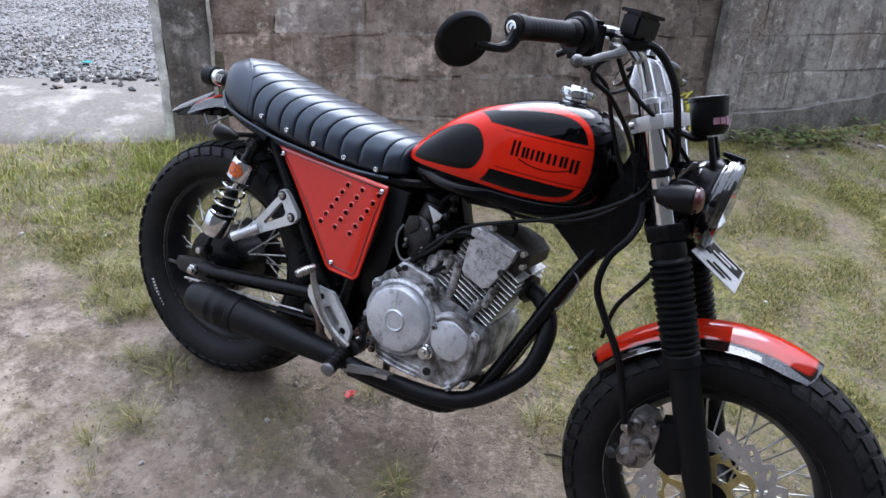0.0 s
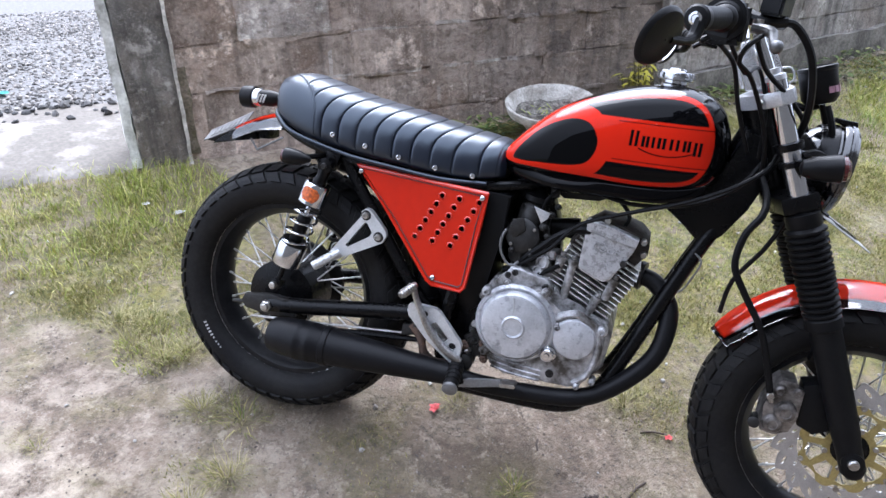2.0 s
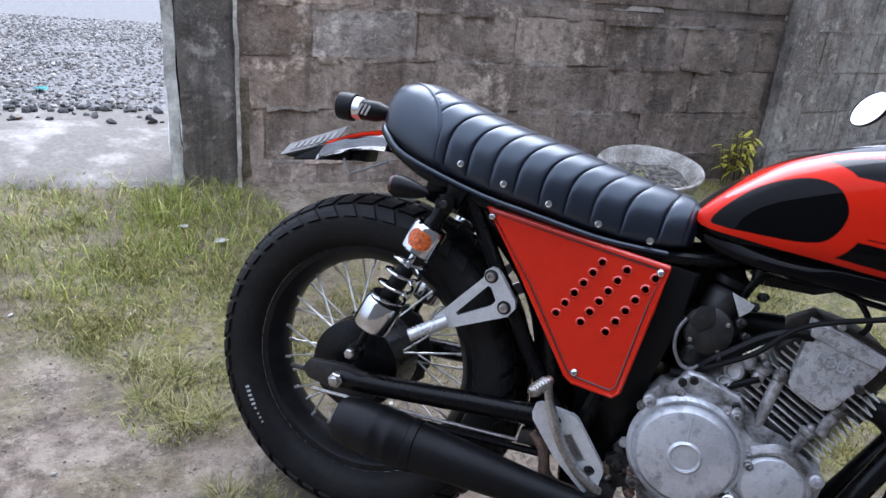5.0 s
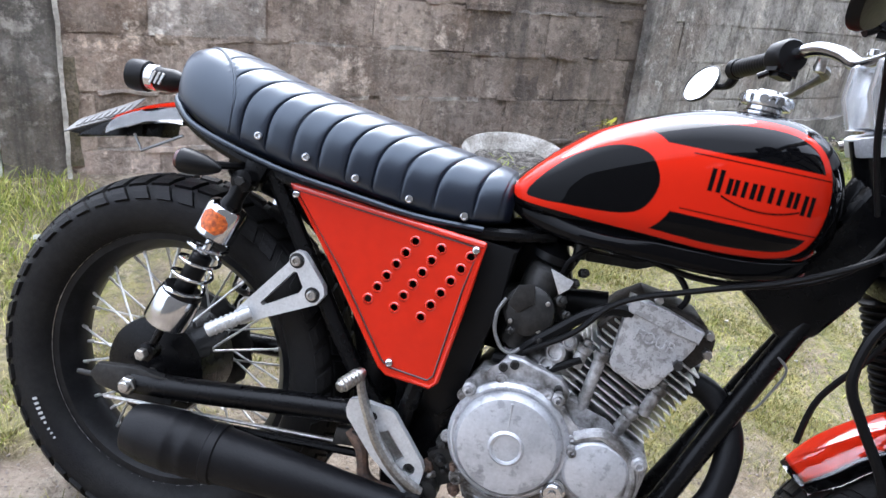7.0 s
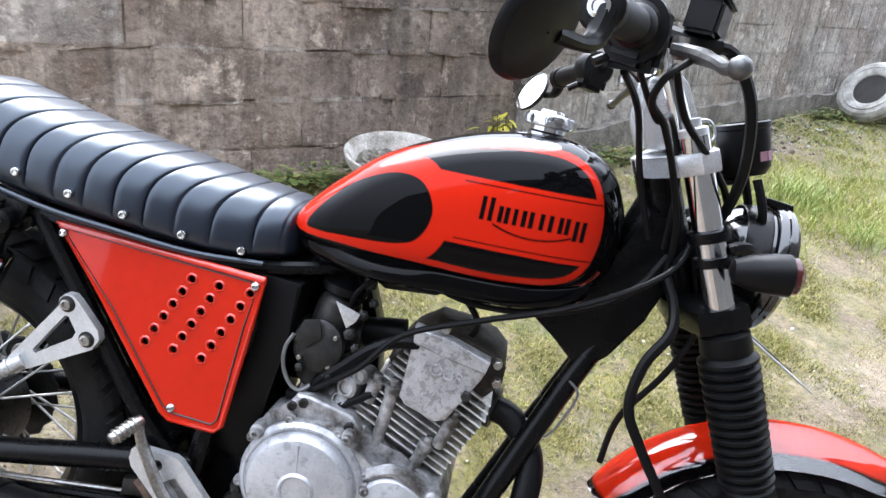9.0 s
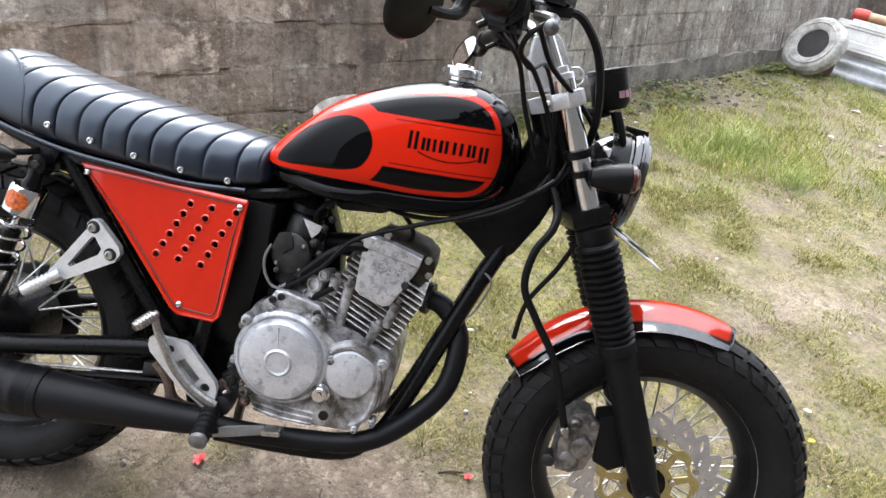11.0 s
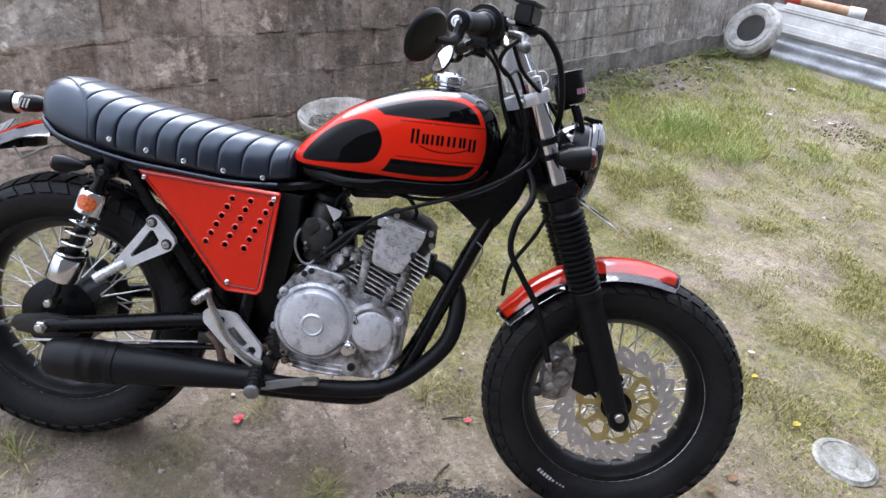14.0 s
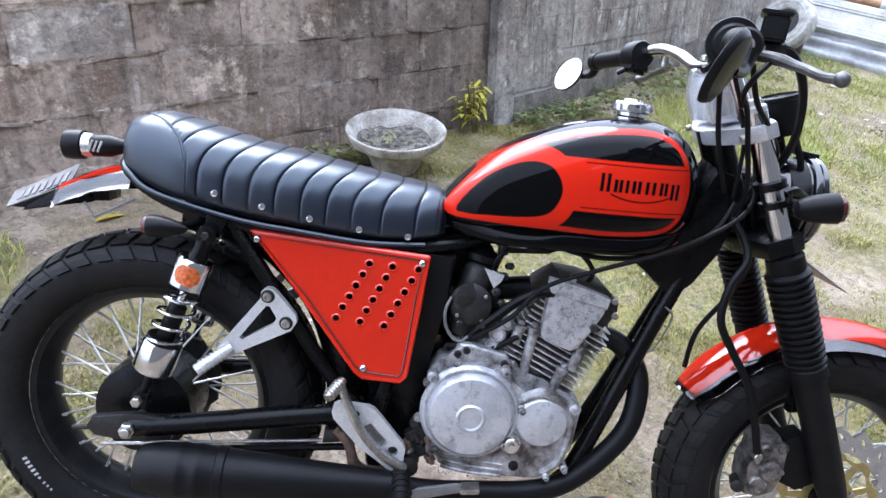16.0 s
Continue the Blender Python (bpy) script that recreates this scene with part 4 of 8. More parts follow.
def mortar_smears():
    """Crumbling pale mortar squeezed out of some of the joints."""
    for x0, x1, z, h, seed in ((0.06, 0.62, 0.545, 0.02, 3.0), (0.66, 1.02, 0.545, 0.016, 9.0), (0.3, 0.86, 0.732, 0.018, 15.0), (1.05, 1.5, 0.732, 0.014, 21.0), (-0.38, -0.12, 0.356, 0.018, 27.0), (-0.05, 0.5, 0.356, 0.016, 33.0)):
        part("mortar_smear", rough_box(nb(), x0, x1, WALL_Y - 0.001, WALL_Y + 0.012, z - h / 2, z + h / 2, 0.012, 0.009, seed), PALEBLOCK, wall_a, "pale crumbling mortar", angle=1.2)
    r = random.Random(77)
    for z, lo in ((0.356, -0.4), (0.545, -0.42), (0.732, -0.42), (0.912, -0.42)):
        x = lo + 0.1 * r.random()
        while x < 1.86:
            run, h = 0.05 + 0.2 * r.random(), 0.01 + 0.016 * r.random()
            if r.random() < 0.72:
                zz = z + 0.01 * (r.random() - 0.5)
                bm = rough_box(nb(), x, min(1.9, x + run), WALL_Y - 0.004 - 0.003 * r.random(), WALL_Y + 0.012, zz - h / 2, zz + h / 2, 0.012, 0.011, r.random() * 90)
                part("mortar_smear", bm, r.choice((PALEBLOCK, BLOCK, BLOCK)), wall_a, "crumbling mortar", angle=1.2)
            x += run + 0.09 * r.random()
    for z0, z1, phase in ((0.358, 0.543, 0.454), (0.547, 0.730, 0.304), (0.734, 0.911, 0.222)):
        for k in range(-3, 5):
            x = phase + 0.395 * k
            if -0.4 < x < 1.88 and r.random() < 0.7:
                a = z0 + (z1 - z0) * 0.5 * r.random()
                bm = rough_box(nb(), x - 0.008, x + 0.008, WALL_Y - 0.003, WALL_Y + 0.012, a, a + (z1 - a) * (0.5 + 0.5 * r.random()), 0.012, 0.01, r.random() * 90)
                part("mortar_smear", bm, BLOCK, wall_a, "crumbling mortar", angle=1.2)
    for x, z0, z1, seed in ((0.2, 0.56, 0.72, 41.0), (0.7, 0.37, 0.53, 47.0), (-0.24, 0.75, 0.9, 53.0)):
        part("mortar_smear", rough_box(nb(), x - 0.008, x + 0.008, WALL_Y - 0.001, WALL_Y + 0.012, z0, z1, 0.012, 0.008, seed), PALEBLOCK, wall_a, "pale crumbling mortar", angle=1.2)


mortar_smears()


# ---- planter, plants and clutter ----
def planter():
    x, y = 1.14, 1.36
    z = ground_z(x, y)
    root = tagged(new("planter_bowl"), "round grey cement planter bowl with bare soil", "planter")
    root.matrix_basis = pose(x, y, z + 0.012, 9, -4, 0)
    cem = mat("pale cement", (0.5, 0.475, 0.43), 0.85, vary=0.35, scale=12, fine=120, bump=0.6, bscale=120, second=(0.2, 0.18, 0.15), amount=0.5)
    prof = [(0.095, 0), (0.1, 0.012), (0.115, 0.06), (0.15, 0.105), (0.172, 0.118), (0.178, 0.126), (0.2, 0.137), (0.212, 0.168), (0.211, 0.177), (0.205, 0.18), (0.198, 0.177), (0.183, 0.155), (0.165, 0.125), (0.158, 0.11)]
    bm = lathe(nb(), prof, (0, 0, 0), (0, 0, 1), 56, caps=False)
    part("bowl", bm, cem, root)
    bm = nb()
    rings = []
    for r in (0.166, 0.15, 0.13, 0.11, 0.09, 0.07, 0.05, 0.03, 0.012):
        rings.append([bm.verts.new((r * math.cos(a), r * math.sin(a), 0.12 + 0.022 * noise.noise(Vector((r * 20 * math.cos(a), r * 20 * math.sin(a), 1))) + 0.016 * noise.noise(Vector((r * 55 * math.cos(a), r * 55 * math.sin(a), 4))))) for a in (2 * math.pi * i / 28 for i in range(28))])
    ring_faces(bm, rings)
    part("soil", bm, mat("dry soil", (0.05, 0.042, 0.034), 0.95, vary=0.7, scale=34, fine=160, bump=1.0, bscale=90, second=(0.26, 0.24, 0.21), amount=0.35), root, "dry crumbly soil")
    r = random.Random(3)
    for k in range(26):
        a, d, b = r.random() * 6.28, 0.075 * math.sqrt(r.random()), r.random() * 6.28
        bm = nb()
        leaf(bm, (d * math.cos(a) - 0.04, d * math.sin(a) + 0.02, 0.118), (math.cos(b) * 0.9, math.sin(b) * 0.9, 1), (-math.cos(b), -math.sin(b), 0.5), 0.02 + 0.025 * r.random(), 0.0026)
        part("seedling", bm, LUSH, root, "small green seedling")


def leaf(bm, base, along, up, L, W, curl=0.3):
    """One leaf: a pointed, folded, drooping strip."""
    a, u = Vector(along).normalized(), Vector(up).normalized()
    s = a.cross(u).normalized()
    prev = None
    for i in range(6):
        t = i / 5
        c = Vector(base) + a * L * t + u * (-curl * L * t * t)
        w = W * math.sin(math.pi * min(0.98, 0.08 + 0.92 * t)) ** 0.8
        row = [bm.verts.new(c - s * w), bm.verts.new(c - u * w * 0.25), bm.verts.new(c + s * w)]
        if prev:
            for k in (0, 1):
                bm.faces.new((prev[k], prev[k + 1], row[k + 1], row[k]))
        prev = row


def yellow_plant(x, y, n, h, seed, label):
    """A small crotons-like shrub with upright yellow-green leaves."""
    r = random.Random(seed)
    root = tagged(new("shrub"), label, "plant")
    root.matrix_basis = pose(x, y, ground_z(x, y))
    sm = mat("green stem", (0.16, 0.15, 0.06), 0.7)
    lm = blades_mat("yellow green leaves", (0.2, 0.215, 0.025), (0.42, 0.36, 0.045), (0.1, 0.135, 0.028))
    stems = max(1, n // 7)
    for i in range(stems):
        b, tilt = 6.28 * i / stems + r.random(), 0.1 + 0.16 * r.random()
        tip = Vector((math.cos(b) * tilt, math.sin(b) * tilt * 0.6, 1)) * h * (0.72 + 0.25 * r.random())
        foot = Vector((math.cos(b), math.sin(b) * 0.6, 0)) * 0.012
        part("stem", tube(nb(), [foot + Vector((0, 0, -0.01)), foot + tip * 0.5, foot + tip], 0.0028, 6), sm, root)
        for k in range(n // stems):
            bm = nb()
            a = r.random() * 6.28
            up = 0.55 - 0.75 * r.random() ** 2
            q = foot + tip * (0.4 + 0.6 * (k + r.random()) / (n // stems))
            leaf(bm, q, (math.cos(a), math.sin(a), up), (-math.cos(a) * 0.4, -math.sin(a) * 0.4, 0.9), h * (0.13 + 0.1 * r.random()), 0.0085, 0.7)
            part("leaf", bm, lm, root)



WEED = blades_mat("dark weed leaves", (0.04, 0.065, 0.016), (0.09, 0.12, 0.03), (0.2, 0.2, 0.07))


def weeds(x, y, n, rad, seed, label):
    """Low broad-leaved weeds: one mass of small leaves."""
    r = random.Random(seed)
    bm = nb()
    for _ in range(n):
        a, d, b = r.random() * 6.28, rad * math.sqrt(r.random()), r.random() * 6.28
        px, py = x + d * math.cos(a) * 1.8, y + 0.5 * d * math.sin(a)
        leaf(bm, (px, py, ground_z(px, py) + 0.01 + 0.05 * r.random()), (math.cos(b), math.sin(b), 0.5), (-math.cos(b) * 0.4, -math.sin(b) * 0.4, 0.8), 0.02 + 0.03 * r.random(), 0.006 + 0.006 * r.random())
    tagged(part("weeds", bm, WEED), label, "weeds", kind="stuff")


def old_tyre(x, y, z, m, label):
    root = tagged(new("old_tyre"), label, "tyre", group="old tyres by the wall")
    root.matrix_basis = m
    grey = mat("dusty whitened rubber", (0.5, 0.49, 0.46), 0.85, vary=0.25, scale=12, fine=90, bump=0.3, second=(0.24, 0.23, 0.21), amount=0.5)
    prof = [(0.15, -0.06), (0.2, -0.075), (0.25, -0.07), (0.275, -0.045), (0.28, 0), (0.275, 0.045), (0.25, 0.07), (0.2, 0.075), (0.15, 0.06), (0.142, 0.05), (0.195, 0.05), (0.235, 0.03), (0.24, 0), (0.235, -0.03), (0.195, -0.05), (0.142, -0.05)]
    part("carcass", lathe(nb(), prof, (0, 0, 0), (0, 0, 1), 48, loop=True), grey, root)
    for o, r2 in ((-0.03, 0.2795), (0.0, 0.281), (0.03, 0.2795)):
        part("tread_ridge", tube(nb(), [(r2 * math.cos(t), r2 * math.sin(t), o) for t in (2 * math.pi * k / 48 for k in range(48))], 0.006, 6, 1, False, True), grey, root)
    black = mat("black inner rubber", (0.03, 0.028, 0.026), 0.8, vary=0.3, scale=14)
    part("inner_liner", lathe(nb(), [(0.139, -0.048), (0.193, -0.048), (0.232, -0.028), (0.237, 0), (0.232, 0.028), (0.193, 0.048), (0.139, 0.048)], (0, 0, 0), (0, 0, 1), 48), black, root, "black inner liner")
    part("sidewall_ridge", tube(nb(), [(0.21 * math.cos(t), 0.21 * math.sin(t), 0.076) for t in (2 * math.pi * k / 48 for k in range(48))], 0.006, 6, 1, False, True), grey, root)


def sheet_stack():
    """Corrugated roofing sheets stacked on edge along the yard's far side."""
    zinc = mat("weathered white zinc sheet", (0.72, 0.74, 0.76), 0.5, 0.15, vary=0.15, scale=4, fine=60, second=(0.36, 0.36, 0.36), amount=0.4, bump=0.05)
    for k in range(4):
        bm = nb()
        n, L = 31, 4.6
        rows = [[bm.verts.new((j * L, 0.02 * math.copysign(abs(math.sin(i * math.pi / 5)) ** 0.7, math.sin(i * math.pi / 5)), 0.0125 * i)) for i in range(n)] for j in range(2)]
        ring_faces(bm, rows, closed_u=False, cap=False)
        bmesh.ops.solidify(bm, geom=bm.faces[:], thickness=0.004)
        ob = tagged(part("roofing_sheet", bm, zinc), "pale corrugated zinc roofing sheet leaning in a stack", "roofing sheet", group="roofing sheets")
        x, y = 5.68 + 0.05 * k, 1.77
        ob.matrix_basis = pose(x, y, ground_z(x, y) - 0.04, 0, 8.5, -77.5) @ pose(0.08 * k, 0.03 * k, 0.02 * k, -42 - 3 * k, 0, 0)
    white = mat("dusty white fibre sheet", (0.78, 0.77, 0.74), 0.6, vary=0.15, scale=5, fine=70, second=(0.5, 0.49, 0.46), amount=0.35, bump=0.1)
    for k in range(2):
        bm = nb()
        prof = [(-0.005, 0.3), (-0.04, 0.31), (-0.045, 0.36), (-0.038, 0.37), (-0.038, 0.5), (-0.05, 0.51), (-0.05, 0.57), (-0.03, 0.59)]
        rows = [[bm.verts.new((x, y, z)) for y, z in prof] for x in (-0.17 + 0.1 * k, 4.4)]
        ring_faces(bm, rows, closed_u=False, cap=False)
        bmesh.ops.solidify(bm, geom=bm.faces[:], thickness=0.006)
        ob = tagged(part("fibre_sheet", bm, white), "white ribbed fibre sheet lying over the roofing sheets", "roofing sheet", group="fibre sheets")
        ob.matrix_basis = pose(5.68, 1.77, ground_z(5.68, 1.77) - 0.04, 0, 8.5, -77.5) @ pose(0, 0.012 * k, 0.02 * k, -42, 0, 0)
    root = tagged(new("pipe"), "short orange-brown pipe with a red sleeve on the sheets", "pipe")
    root.matrix_basis = pose(6.16, 1.86, 0.715, 0, 8, -72)
    part("barrel", tube(nb(), [(0.0, 0, 0), (0.25, 0, 0), (0.5, 0, 0)], 0.042, 20, 1), mat("orange brown clay", (0.42, 0.2, 0.1), 0.6, vary=0.25, scale=14, second=(0.5, 0.33, 0.2)), root)
    part("sleeve", tube(nb(), [(-0.06, 0, 0), (-0.045, 0, 0), (0.05, 0, 0), (0.07, 0, 0)], [0.035, 0.056, 0.056, 0.045], 20, 1), mat("faded red plastic", (0.55, 0.06, 0.04), 0.45, vary=0.2, scale=10), root, "red plastic sleeve")
    part("collar", tube(nb(), [(0.47, 0, 0), (0.6, 0, 0)], 0.05, 20, 1), white, root, "white collar")


planter()
yellow_plant(1.79, 1.555, 70, 0.27, 2, "small shrub with upright yellow-green leaves by the wall")
yellow_plant(1.715, 1.555, 42, 0.22, 7, "low yellow-leaved seedling by the wall")
yellow_plant(2.52, 1.55, 6, 0.09, 9, "tiny bright green seedling at the wall foot")
weeds(0.85, 1.5, 260, 0.16, 3, "low leafy weeds at the wall foot behind the planter")
weeds(2.4, 1.53, 300, 0.2, 5, "low leafy weeds along the plinth")
weeds(4.4, 1.84, 500, 0.7, 6, "low leafy weeds along the far wall")
weeds(3.2, 1.66, 420, 0.42, 16, "low leafy weeds along the wall foot")
weeds(5.2, 1.9, 260, 0.16, 17, "leafy weeds beside the old tyre")
TYRE_AXIS = Vector((-0.883, 0.031, 0.525)).normalized()
TYRE_TURN = TYRE_AXIS.to_track_quat("Z", "Y").to_matrix().to_4x4()
old_tyre(0, 0, 0, Matrix.Translation((5.45, 1.8, 0.49)) @ TYRE_TURN @ Matrix.Scale(0.84, 4), "whitened old tyre leaning by the roofing sheets")
tagged(part("board", rough_box(nb(), -0.14, 0.17, -0.012, 0.012, -0.22, 0.14, 0.06, 0.004, 6.0), mat("rotten brown board", (0.05, 0.035, 0.028), 0.85, vary=0.4, scale=12, second=(0.12, 0.08, 0.055))), "rotten dark brown board behind the old tyre", "board").matrix_basis = pose(5.63, 1.86, ground_z(5.63, 1.86) + 0.2, 0, 0, -80) @ pose(0, 0, 0, -25, 0, 0)
sheet_stack()


def litter():
    """The plastic lid, the pale sack, petals, leaves and paper on the earth."""
    x, y = 1.4, -0.96
    root = tagged(new("plastic_lid"), "dusty white round plastic lid lying on grass", "lid")
    root.matrix_basis = pose(x, y, ground_z(x, y) + 0.007, 9, -1, 0) @ Matrix.Diagonal((1, 1, 0.5, 1))
    lidm = mat("dusty clear white plastic", (0.27, 0.265, 0.24), 0.45, vary=0.4, scale=22, fine=120, second=(0.11, 0.105, 0.075), amount=0.55)
    part("lid", lathe(nb(), [(0.001, 0.012), (0.03, 0.013), (0.034, 0.01), (0.066, 0.011), (0.07, 0.016), (0.079, 0.016), (0.084, 0.004), (0.09, 0.0), (0.086, -0.004), (0.06, 0.003), (0.001, 0.003)], (0, 0, 0), (0, 0, 1), 48), lidm, root)
    bm = tube(nb(), [(1.0, -1.235, 0), (1.35, -1.25, 0), (1.75, -1.27, 0), (2.3, -1.26, 0)], [0.1, 0.14, 0.15, 0.1], 20, 8)
    for v in bm.verts:
        v.co.z = max(-0.004, v.co.z * 0.45 + 0.03) + ground_z(v.co.x, v.co.y)
    for v in bm.verts:
        v.co += Vector((0, 0, 1)) * 0.014 * noise.noise(v.co * 9) + Vector((0, 1, 0)) * 0.012 * noise.noise(v.co * 14)
    tagged(part("sack", bm, mat("white woven sack", (0.3, 0.285, 0.26), 0.7, vary=0.2, scale=10, fine=160, bump=0.8, bscale=40, second=(0.22, 0.195, 0.165), amount=0.4)), "crumpled white woven sack lying at the grass edge", "sack")

    petal = mat("red petals", (0.5, 0.014, 0.016), 0.5, vary=0.3, scale=60)
    for fx, fy, s, seed in ((0.0, 0.0, 0.016, 1), (0.53, -0.3, 0.01, 2)):
        r = random.Random(seed)
        fl = tagged(new("fallen_flower"), "fallen crumpled red flower on the earth", "flower", group="fallen flowers")
        fl.matrix_basis = pose(fx, fy, ground_z(fx, fy) + 0.004)
        for k in range(9):
            bm = nb()
            a = k * 0.7 + r.random()
            leaf(bm, (0, 0, 0.002), (math.cos(a), math.sin(a), 0.5 + 0.5 * r.random()), (-math.cos(a) * 0.5, -math.sin(a) * 0.5, 0.8), s * (0.8 + 0.5 * r.random()), s * 0.4, 0.5)
            part("petal", bm, petal, fl)
    yl = mat("yellow dead leaf", (0.6, 0.48, 0.06), 0.6, vary=0.3, scale=50)
    bl = mat("brown dead leaf", (0.3, 0.17, 0.08), 0.7, vary=0.4, scale=50)
    pp = mat("scrap paper", (0.65, 0.64, 0.6), 0.7, vary=0.2, scale=40)
    r = random.Random(8)
    chips = [(4.98, 1.1, 0.09), (4.48, 0.59, 0.05), (4.42, 0.66, 0.04), (4.17, 0.88, 0.05), (4.7, 1.7, 0.09), (3.5, 0.75, 0.03), (2.9, 1.35, 0.04), (5.2, 0.3, 0.04)]
    spots = [(x, y, s, pp, "scrap of white paper in the yard's grass", "paper") for x, y, s in chips] + [(-0.06, 1.42, 0.1, yl, "long yellow dead leaf on the earth", "leaf"), (1.42, -0.81, 0.03, yl, "yellow dead leaf on the grass", "leaf"), (1.5, -0.62, 0.025, yl, "yellow dead leaf on the grass", "leaf"),
             (1.05, -0.82, 0.035, bl, "brown dead leaf on the earth", "leaf"), (-1.25, 2.2, 0.06, bl, "brown dead leaf on the concrete", "leaf"), (0.93, -0.8, 0.03, bl, "brown dead leaf on the earth", "leaf"),
             (-0.54, 1.17, 0.05, pp, "scrap of white paper in the grass", "paper"), (-1.34, 1.39, 0.05, pp, "scrap of white paper in the grass", "paper"), (-1.18, 0.58, 0.03, pp, "scrap of white paper on the earth", "paper"),
             (1.6, -0.55, 0.025, pp, "scrap of white paper in the grass", "paper"), (-1.21, 2.77, 0.09, mat("turquoise plastic", (0.03, 0.42, 0.42), 0.4, vary=0.2), "scrap of turquoise plastic on the gravel", "paper"), (0.85, 0.15, 0.02, pp, "scrap of white paper in the grass", "paper"), (-0.62, 1.28, 0.04, pp, "scrap of white paper in the grass", "paper")]
    for x, y, s, m, label, cat in spots:
        bm = nb()
        a = r.random() * 6.28
        if x == -0.06:
            a = 0.1
        leaf(bm, (0, 0, 0.006), (math.cos(a), math.sin(a), 0.25), (0, 0, 1), s, s * (0.16 if x == -0.06 else 0.38), 0.3)
        bmesh.ops.solidify(bm, geom=bm.faces[:], thickness=0.0008)
        z = ground_z(x, y) + (0.02 if y > 2 else 0.012 * greenness(x, y))
        tagged(part("dead_leaf" if cat == "leaf" else "paper_scrap", bm, m, m=pose(x, y, z)), label, cat)
    tw = mat("dark twig", (0.07, 0.05, 0.04), 0.8)
    for x, y, L, a in ((0.36, -0.4, 0.035, 20), (0.5, -0.27, 0.03, -30), (0.2, -0.2, 0.02, 60), (-0.3, -0.3, 0.03, 10), (0.05, -0.55, 0.025, 80)):
        bm = tube(nb(), [(-L, 0, 0.003), (0, 0.003, 0.005), (L, 0, 0.003)], 0.0025, 6)
        tagged(part("twig", bm, tw, m=pose(x, y, ground_z(x, y), 0, 0, a)), "short dark twig on the earth", "twig", group="twigs")


litter()

from mathutils.geometry import tessellate_polygon


# ---- the motorcycle: x forward, y to its left, z up from the rear tyre's foot ----
bike = tagged(new("motorcycle"), "red and black custom scrambler motorcycle leaning on its stand", "motorcycle")
bike.matrix_basis = pose(-0.372, 0.187, 0.0185, -11.42, 5.18, -40.86)
STEER = 0.5
RAKE = Vector((-0.399, 0, 0.917))
HEAD = Vector((1.023, 0, 0.86))
FRONT = Matrix.Translation(HEAD) @ Matrix.Rotation(radians(-STEER), 4, RAKE) @ Matrix.Translation(-HEAD)


def fork_at(z, side=0.0):
    """A point of the fork's line at a height."""
    return Vector((1.303 - 0.435 * (z - 0.297), side, z))


